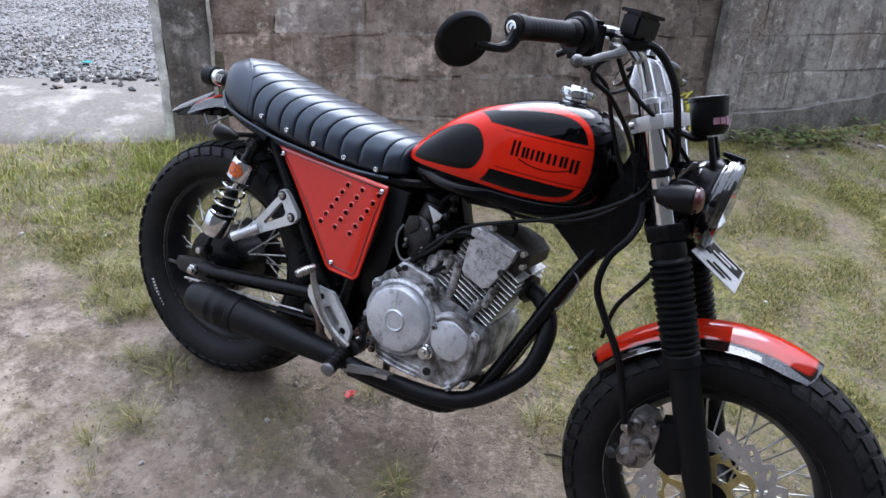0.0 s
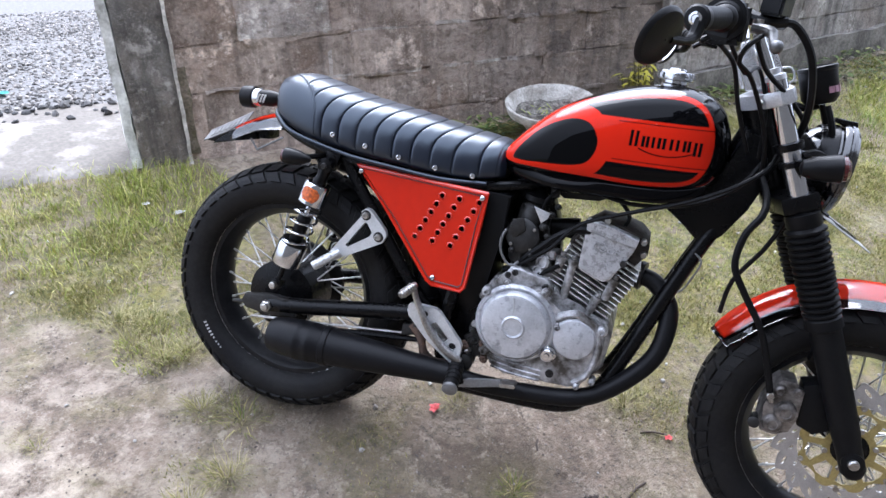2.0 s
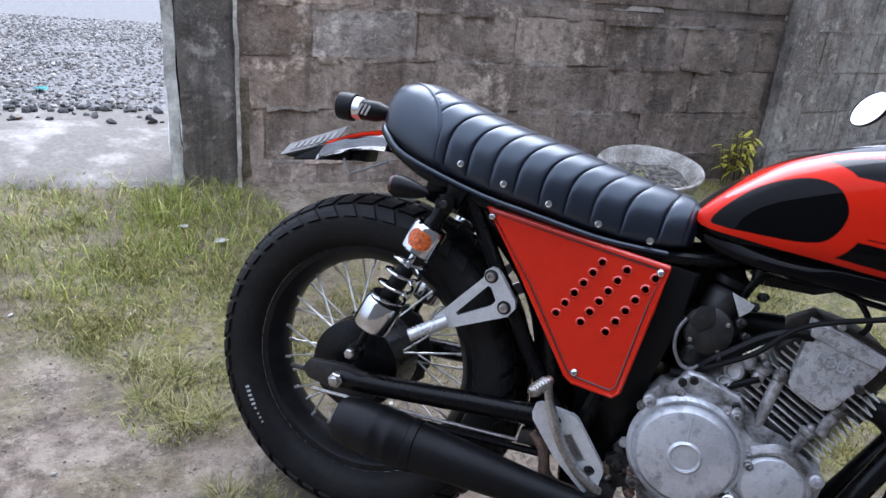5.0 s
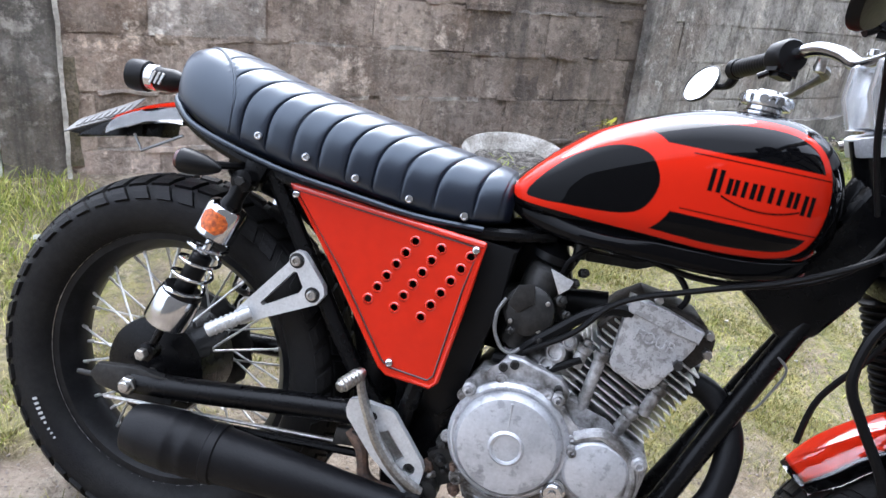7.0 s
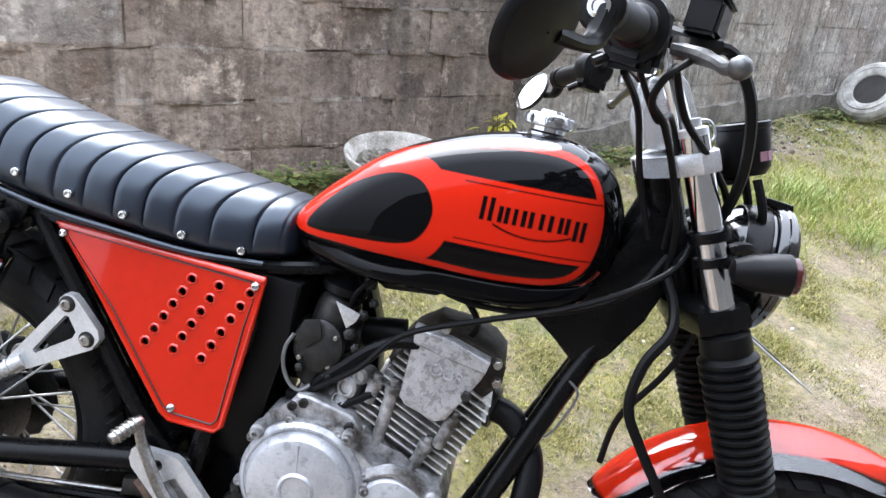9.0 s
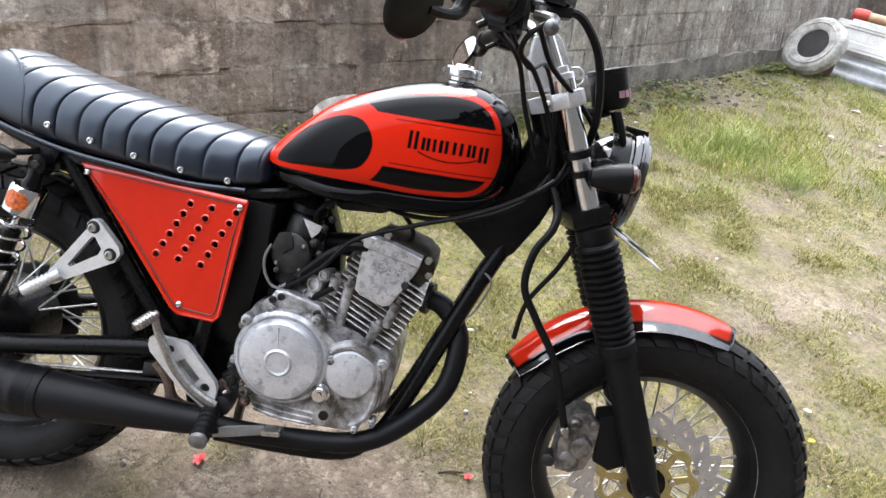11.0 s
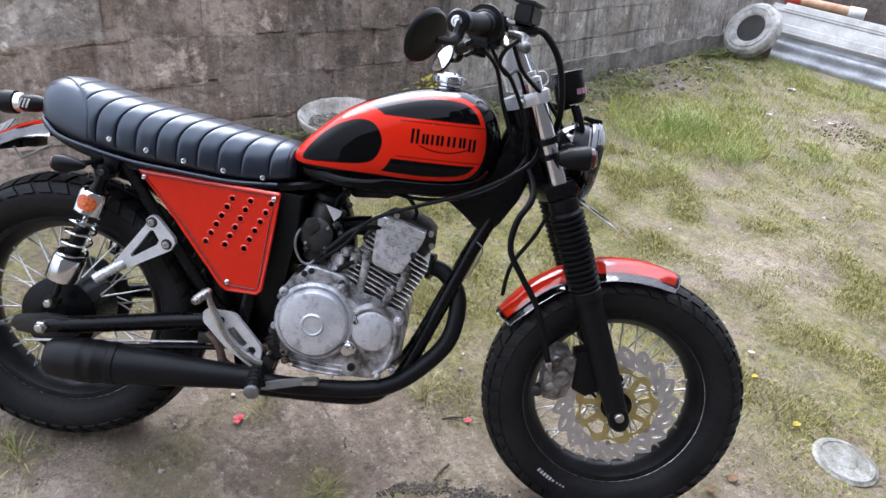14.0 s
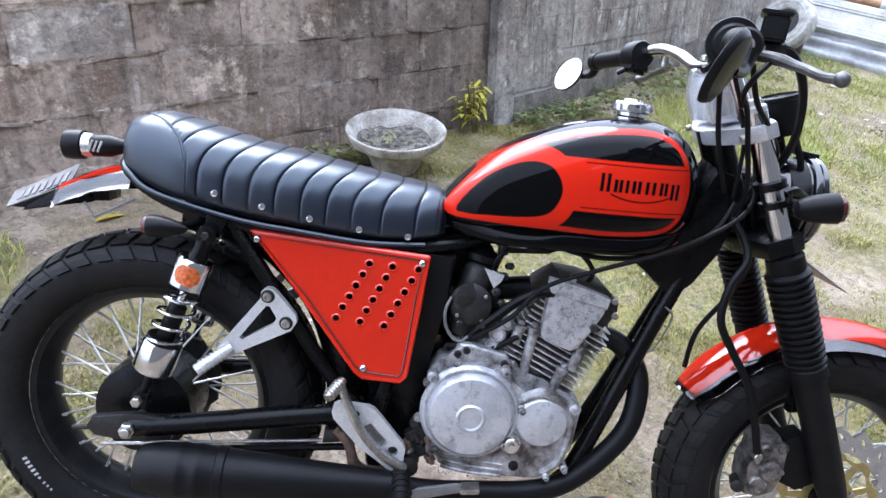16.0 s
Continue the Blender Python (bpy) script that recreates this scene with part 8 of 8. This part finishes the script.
        part("bar_end_screw", lathe(nb(), [(0.0095, -0.0135), (0.0095, -0.016), (0.006, -0.0165), (0.005, -0.0145), (0.001, -0.0145)], a, d, 16), CHROME, hb)
        c, nrm = Vector((0.8, s * 0.477, 1.025)), Vector((-0.79, -0.49 * s, 0.39))
        mr = part("mirror", lathe(nb(), [(0.001, -0.010), (0.024, -0.0088), (0.039, -0.005), (0.0432, 0.0), (0.0436, 0.004), (0.0415, 0.005), (0.0415, 0.0035)], c, nrm, 40, caps=False), PLASTIC, hb, "round black bar end mirror")
        part("mirror_glass", lathe(nb(), [(0.0415, 0.0035), (0.001, 0.0036)], c, nrm, 40), MIRROR, mr, "reflecting round mirror glass")
        sw = nb()
        cc = Vector((0.893, s * 0.243, 1.072))
        lathe(sw, [(0.012, -0.026), (0.024, -0.024), (0.029, -0.018), (0.0295, 0.014), (0.026, 0.02), (0.012, 0.021)], cc, d, 24)
        box(sw, (0.042, 0.044, 0.034), Matrix.Translation(cc + Vector((0.0, 0, -0.02))) @ pose(0, 0, 0, 0, 8, s * 22), 0.007)
        hs = part("switch_housing", sw, PLASTIC, hb, "black switch housing")
        part("switch_knob", tube(nb(), [cc + Vector((-0.02, 0.0, -0.03)), cc + Vector((-0.035, s * 0.004, -0.04))], 0.0055, 8, 1, False), PLASTIC, hs)
        if s < 0:
            tcm = (Matrix.Translation(cc + d * 0.006) @ d.to_track_quat("Y", "Z").to_matrix().to_4x4())
            part("throttle_housing", box(nb(), (0.058, 0.036, 0.066), tcm @ Matrix.Translation((0.002, 0, -0.008)), 0.007), PLASTIC, hs, "square throttle housing")
            part("throttle_flange", lathe(nb(), [(0.02, -0.006), (0.035, -0.005), (0.036, 0.004), (0.02, 0.005)], cc - d * 0.014, d, 28), PLASTIC, hs)
            mc = nb()
            box(mc, (0.036, 0.06, 0.036), Matrix.Translation((0.968, -0.195, 1.102)) @ pose(0, 0, 0, 0, 4, -22), 0.004)
            box(mc, (0.044, 0.068, 0.006), Matrix.Translation((0.968, -0.195, 1.123)) @ pose(0, 0, 0, 0, 4, -22), 0.002)
            tube(mc, [(0.925, -0.185, 1.082), (0.958, -0.2, 1.075), (0.985, -0.19, 1.078)], 0.012, 10)
            part("brake_reservoir", mc, PLASTIC, hb, "black square brake fluid reservoir")
        lv = nb()
        tube(lv, [(0.94, s * 0.215, 1.064), (0.962, s * 0.245, 1.058), (0.962, s * 0.29, 1.05), (0.958, s * 0.34, 1.042), (0.956, s * 0.38, 1.034), (0.954, s * 0.425, 1.03)], [0.009, 0.009, 0.007, 0.0062, 0.006, 0.0062], 10)
        bmesh.ops.create_icosphere(lv, subdivisions=2, radius=0.0098, matrix=Matrix.Translation((0.954, s * 0.431, 1.03)))
        part("brake_lever" if s < 0 else "clutch_lever", lv, LEVER, hb, "dull dark alloy ball end lever")
        part("lever_pivot", lathe(nb(), [(0.001, -0.012), (0.009, -0.011), (0.009, 0.011), (0.001, 0.012)], (0.943, s * 0.215, 1.066), (0, 0, 1), 12), STEEL, hb)
    # headlamp
    C, ax = Vector((1.078, 0, 0.842)), Vector((1, 0, -0.10)).normalized()
    bowl = part("headlamp", lathe(nb(), [(0.001, -0.012), (0.03, -0.008), (0.058, 0.008), (0.073, 0.035), (0.079, 0.06), (0.08, 0.072)], C, ax, 48, caps=False), LAMPBLACK, bike, "round headlamp with gloss black shell and rim", FRONT)
    part("shell_band", lathe(nb(), [(0.0735, 0.03), (0.0755, 0.032), (0.0815, 0.06), (0.0805, 0.062)], C, ax, 48, caps=False), FRAMEBLACK, bowl, "gloss black shell band")
    part("lamp_rim", lathe(nb(), [(0.079, 0.066), (0.0855, 0.068), (0.0875, 0.074), (0.0865, 0.09), (0.081, 0.096), (0.078, 0.09)], C, ax, 48, caps=False), LAMPBLACK, bowl, "gloss black lamp rim")
    part("rim_ring", lathe(nb(), [(0.0865, 0.078), (0.089, 0.08), (0.089, 0.084), (0.0865, 0.086)], C, ax, 48, caps=False), LAMPBLACK, bowl, "gloss black outer ring")
    part("rim_tab", slab(nb(), [(C.x + 0.058, C.z + 0.08), (C.x + 0.06, C.z + 0.088), (C.x + 0.098, C.z + 0.084), (C.x + 0.1, C.z + 0.072), (C.x + 0.09, C.z + 0.07)], -0.014, 0.014, 0.003), FRAMEBLACK, bowl, "black rim clamp tab")
    part("reflector", lathe(nb(), [(0.001, 0.03), (0.04, 0.045), (0.066, 0.07), (0.078, 0.09)], C, ax, 40, caps=False), CHROME, bowl)
    part("lamp_lens", lathe(nb(), [(0.001, 0.104), (0.04, 0.101), (0.066, 0.096), (0.079, 0.09)], C, ax, 40, caps=False), LENS, bowl, "clear glass lens")
    part("lamp_bolt", lathe(nb(), [(0.012, 0), (0.012, 0.01), (0.007, 0.014), (0.001, 0.014)], C + Vector((0.045, -0.072, 0.01)), (0, -1, 0), 14), CHROME, bowl)
    # gauge
    G, gx = Vector((1.1, -0.012, 0.962)), Vector((-0.32, 0, 0.95)).normalized()
    ga = part("gauge", lathe(nb(), [(0.001, -0.012), (0.026, -0.01), (0.033, 0.0), (0.034, 0.05), (0.0355, 0.052), (0.0355, 0.058), (0.032, 0.06), (0.031, 0.056)], G, gx, 40, caps=False), PLASTIC, bike, "round black speedometer", FRONT)
    part("gauge_face", lathe(nb(), [(0.031, 0.056), (0.001, 0.0565)], G, gx, 32), mat("dark gauge face", (0.03, 0.03, 0.035), 0.2, vary=0.2), ga)
    mk = nb()
    for k in range(4):
        ang = radians(-62 + 22 * k)
        box(mk, (0.0015, 0.011, 0.012 if k != 2 else 0.016), Matrix.Translation(G + gx * 0.014) @ gx.to_track_quat("Z", "X").to_matrix().to_4x4() @ Matrix.Rotation(ang, 4, "Z") @ Matrix.Translation((0.0338, 0, 0)), 0)
    part("gauge_marking", mk, mat("magenta marking", (0.3, 0.16, 0.2), 0.4), ga, "pale pink marking bars")
    part("gauge_bracket", tube(nb(), [(1.05, -0.01, 0.945), (1.08, -0.012, 0.94), (1.1, -0.012, 0.948)], 0.007, 8), FRAMEBLACK, bike, "black gauge bracket", FRONT)
    for y in (-0.045, 0.01):
        part("gauge_cable", tube(nb(), [(1.11, y, 0.95), (1.125, y * 1.1, 0.915), (1.13, y, 0.89), (1.115, y, 0.87)], 0.006, 8), RUBBERHOSE, bike, m=FRONT)
    part("loose_wires", tube(nb(), [(1.0, -0.03, 1.0), (1.03, -0.05, 1.01), (1.04, -0.06, 0.99), (1.02, -0.07, 0.975), (1.0, -0.05, 0.98), (1.02, -0.04, 1.0)], 0.002, 6), WIRE, bike, "loose grey wires", FRONT)
    # number plate
    pa, pb = Vector((1.145, 0, 0.752)), Vector((1.235, 0, 0.702))
    nn = (pb - pa).normalized()
    up2 = Vector((0, 1, 0)).cross(nn) * -1
    pm = Matrix((nn, Vector((0, 1, 0)), up2)).transposed().to_4x4()
    base = nb()
    box(base, (0.105, 0.19, 0.0022), Matrix.Translation((pa + pb) / 2) @ pm, 0.0008, 1)
    npl = part("number_plate", base, PLATE, bike, "small white and black number plate below the headlamp", FRONT)
    drk = nb()
    box(drk, (0.094, 0.075, 0.001), Matrix.Translation((pa + pb) / 2 + up2 * 0.002 + Vector((0, 0.0, 0))) @ pm @ Matrix.Translation((0, 0.045, 0)), 0)
    part("plate_field", drk, FRAMEBLACK, npl, "black field")
    for k in range(4):
        b2 = nb()
        box(b2, (0.045, 0.012, 0.001), Matrix.Translation((pa + pb) / 2 + up2 * 0.0026) @ pm @ Matrix.Translation((0.012 * (k % 2), -0.07 + 0.025 * k + (0.045 if k > 1 else 0), 0)), 0)
        part("plate_bar", b2, FRAMEBLACK if k < 2 else WHITEPAINT, npl)
    part("plate_stay", tube(nb(), [(1.1, 0, 0.775), (1.13, 0, 0.758), (1.17, 0, 0.737)], 0.008, 8), FRAMEBLACK, npl)
    # front mudguard
    cx, cz, R = 1.306, 0.297, 0.325
    NU, NV = 60, 40
    Vt, Ft, red = [], [], []
    a0, a1 = radians(151), radians(70)
    for i in range(NU + 1):
        t = i / NU
        a = a0 + (a1 - a0) * t
        taper = min(1, 0.45 + 5 * min(t, 1 - t))
        rise = 0.012 * (1 - t)
        for j in range(NV + 1):
            v = -1 + 2 * j / NV
            y = v * 0.074 * taper ** 0.6
            drop = 0.026 * min(1.0, abs(v) / 0.72) ** 2.6 + 0.009 * max(0.0, abs(v) - 0.72) / 0.28
            r = R + rise - drop
            Vt.append((cx + r * math.cos(a), y, cz + r * math.sin(a)))
            red.append(1.0 if abs(v) < 0.7 and 0.03 < t < 0.97 else 0.0)
    for i in range(NU):
        for j in range(NV):
            k = i * (NV + 1) + j
            Ft.append((k, k + 1, k + NV + 2, k + NV + 1))
    bm = nb()
    lay = bm.verts.layers.float.new("livery")
    vs = [bm.verts.new(v) for v in Vt]
    for v, r in zip(vs, red):
        v[lay] = r
    for f in Ft:
        bm.faces.new([vs[k] for k in f])
    bmesh.ops.solidify(bm, geom=bm.faces[:], thickness=0.002)
    fen = part("front_mudguard", bm, GUARDPAINT, bike, "short front mudguard, red crown and black edges", FRONT, 1.4)
    for s in (-1, 1):
        part("mudguard_stay", tube(nb(), [(1.17, s * 0.06, 0.565), (1.19, s * 0.085, 0.545), (1.21, s * 0.1, 0.53)], 0.007, 8), FRAMEBLACK, fen)
        part("mudguard_lug", slab(nb(), [(1.19, 0.465), (1.23, 0.47), (1.235, 0.5), (1.2, 0.53)], s * 0.075 - 0.012, s * 0.075 + 0.012, 0.003), FRAMEBLACK, fen)
    # brake caliper
    cal = slab(nb(), [(1.191, 0.418), (1.224, 0.43), (1.24, 0.41), (1.262, 0.336), (1.23, 0.318), (1.2, 0.33), (1.196, 0.37)], -0.1, -0.05, 0.006)
    cl = part("brake_caliper", cal, FORKBLACK, bike, "black and silver front brake caliper", FRONT)
    part("caliper_body", slab(nb(), [(1.134, 0.405), (1.15, 0.424), (1.178, 0.424), (1.196, 0.395), (1.196, 0.345), (1.186, 0.315), (1.16, 0.302), (1.135, 0.304), (1.126, 0.325), (1.136, 0.36)], -0.108, -0.05, 0.008), CALIPER, cl, "grimy cast caliper body")
    for x, z, r, h in ((1.169, 0.36, 0.022, 0.022), (1.152, 0.328, 0.02, 0.018), (1.15, 0.402, 0.013, 0.02), (1.184, 0.405, 0.01, 0.014)):
        part("caliper_piston", lathe(nb(), [(r, 0), (r, h * 0.6), (r * 0.85, h * 0.85), (r * 0.5, h), (r * 0.45, h - 0.003), (0.001, h - 0.003)], (x, -0.1, z), (0, -1, 0), 20), CALIPER, cl)
    part("caliper_ear", lathe(nb(), [(0.012, 0), (0.012, 0.03), (0.008, 0.032), (0.001, 0.032)], (1.128, -0.075, 0.318), (-0.3, -1, 0), 14), DARKMETAL, cl)
    part("pad_pin", rod(nb(), (1.188, -0.116, 0.36), (1.188, -0.09, 0.36), 0.005, 8), STEEL, cl)
    part("bleed_nipple", rod(nb(), (1.14, -0.115, 0.375), (1.128, -0.118, 0.395), 0.0045, 8), STEEL, cl)
    part("banjo_bolt", rod(nb(), (1.132, -0.13, 0.392), (1.132, -0.105, 0.392), 0.008, 6), STEEL, cl)


LEVER = mat("dull black lever alloy", (0.05, 0.05, 0.052), 0.36, 0.6, vary=0.35, scale=40, fine=220, second=(0.13, 0.13, 0.13), amount=0.4)
CALIPER = mat("grimy caliper casting", (0.31, 0.29, 0.275), 0.38, 0.75, vary=0.2, scale=38, fine=200, bump=0.15, second=(0.06, 0.053, 0.048), amount=0.5)
FORKBLACK = mat("satin black fork paint", (0.006, 0.006, 0.0065), 0.45, vary=0.25, scale=20, fine=180, bump=0.06, spec=0.14)
front_end()


# ---- tail ----
def tail():
    NU, NV = 24, 12
    bm = nb()
    lay = bm.verts.layers.float.new("livery")
    rows = []
    for i in range(NU + 1):
        t = i / NU
        x = 0.03 - 0.175 * t
        zc = 0.778 + 0.004 * t - 0.055 * t * t
        row = []
        for j in range(NV + 1):
            v = -1 + 2 * j / NV
            q = bm.verts.new((x, v * (0.062 - 0.006 * t), zc - 0.038 * abs(v) ** 2.6))
            q[lay] = 1.0 if abs(v) < 0.62 else 0.0
            row.append(q)
        rows.append(row)
    ring_faces(bm, rows, closed_u=False, cap=False)
    bmesh.ops.solidify(bm, geom=bm.faces[:], thickness=0.002)
    f = part("rear_mudguard", bm, GUARDPAINT, bike, "short tail mudguard, red crown and black edges", angle=1.4)
    hold = slab(nb(), [(-0.09, 0.735), (-0.13, 0.728), (-0.2, 0.682), (-0.21, 0.672), (-0.14, 0.69), (-0.09, 0.7)], -0.03, 0.03, 0.004)
    part("plate_holder", hold, FRAMEBLACK, f)
    near0, near1, far0, far1 = Vector((-0.128, -0.024, 0.728)), Vector((-0.238, -0.024, 0.675)), Vector((-0.132, 0.026, 0.758)), Vector((-0.25, 0.026, 0.694))
    nrm = (near1 - near0).cross(far0 - near0).normalized()
    nrm = nrm if nrm.z > 0 else -nrm

    def sheet(u0, u1, v0, v1, lift, thick):
        bm = nb()
        top = [near0.lerp(near1, u).lerp(far0.lerp(far1, u), v) + nrm * lift for u, v in ((u0, v0), (u1, v0), (u1, v1), (u0, v1))]
        vs = [bm.verts.new(p) for p in top] + [bm.verts.new(p - nrm * thick) for p in top]
        for f in ((0, 1, 2, 3), (7, 6, 5, 4), (0, 4, 5, 1), (1, 5, 6, 2), (2, 6, 7, 3), (3, 7, 4, 0)):
            bm.faces.new([vs[k] for k in f])
        return bm
    npl = part("rear_number_plate", sheet(0, 1, 0, 1, 0, 0.0022), mat("dull grey plate", (0.075, 0.072, 0.07), 0.5, vary=0.3, scale=40, second=(0.14, 0.135, 0.13)), bike, "slanted dull grey rear number plate with pale bars")
    for k in range(7):
        part("plate_bar", sheet(0.1 + 0.115 * k, 0.17 + 0.115 * k, 0.22, 0.72, 0.0012, 0.0012), mat("grey plate bars", (0.17, 0.165, 0.16), 0.5, vary=0.3) if k == 0 else bpy.data.materials["grey plate bars"], npl)
    part("plate_tray", slab(nb(), [(-0.06, 0.752), (-0.1, 0.75), (-0.232, 0.676), (-0.2, 0.676), (-0.11, 0.7), (-0.06, 0.705)], -0.022, 0.03, 0.003), FRAMEBLACK, f, "black plate tray")
    lamp = lathe(nb(), [(0.001, -0.01), (0.01, -0.008), (0.014, 0.005), (0.019, 0.02), (0.0195, 0.05), (0.0185, 0.052)], (-0.045, 0, 0.8), (-1, 0, -0.06), 28)
    lamp = part("tail_lamp", lamp, PLASTIC, bike, "small round tail lamp with bright ring")
    part("lamp_ring", lathe(nb(), [(0.0185, 0.05), (0.0215, 0.052), (0.0215, 0.066), (0.0195, 0.068)], (-0.045, 0, 0.8), (-1, 0, -0.06), 28), CHROME, lamp, "bright metal ring")
    part("lamp_head", lathe(nb(), [(0.02, 0.066), (0.0255, 0.068), (0.0265, 0.085), (0.025, 0.098), (0.021, 0.1)], (-0.045, 0, 0.8), (-1, 0, -0.06), 28), PLASTIC, lamp)
    part("lamp_lens", lathe(nb(), [(0.022, 0.097), (0.018, 0.102), (0.001, 0.104)], (-0.045, 0, 0.8), (-1, 0, -0.06), 24), REDLENS, lamp, "red lens")
    for k in range(3):
        sb = nb()
        box(sb, (0.004, 0.003, 0.02), pose(-0.078 - 0.008 * k, -0.0192, 0.798, 0, 20, 0), 0)
        part("lamp_slot", sb, STEEL, lamp)
    for s in (-1, 1):
        base = (0.079, s * 0.15, 0.7)
        i = lathe(nb(), [(0.002, -0.041), (0.0055, -0.038), (0.011, -0.027), (0.0155, -0.012), (0.0182, 0.004), (0.0187, 0.016), (0.0178, 0.0205), (0.0165, 0.021)], base, (-1, 0, 0.0), 24)
        i = part("rear_indicator", i, PLASTIC, bike, "black bullet rear indicator")
        part("indicator_lens", lathe(nb(), [(0.0165, 0.021), (0.0148, 0.0265), (0.008, 0.0305), (0.001, 0.0315)], base, (-1, 0, 0), 20), REDLENS, i)
        part("indicator_stem", tube(nb(), [(0.135, s * 0.085, 0.705), (0.1, s * 0.138, 0.702)], 0.006, 8, 1, False), PLASTIC, i)
    part("wire_stay", tube(nb(), [(-0.09, -0.05, 0.705), (-0.07, -0.055, 0.682), (0.0, -0.06, 0.722)], 0.0025, 6, 1, False), WIRE, bike, "thin wire stay under the tail")


tail()

blocks()
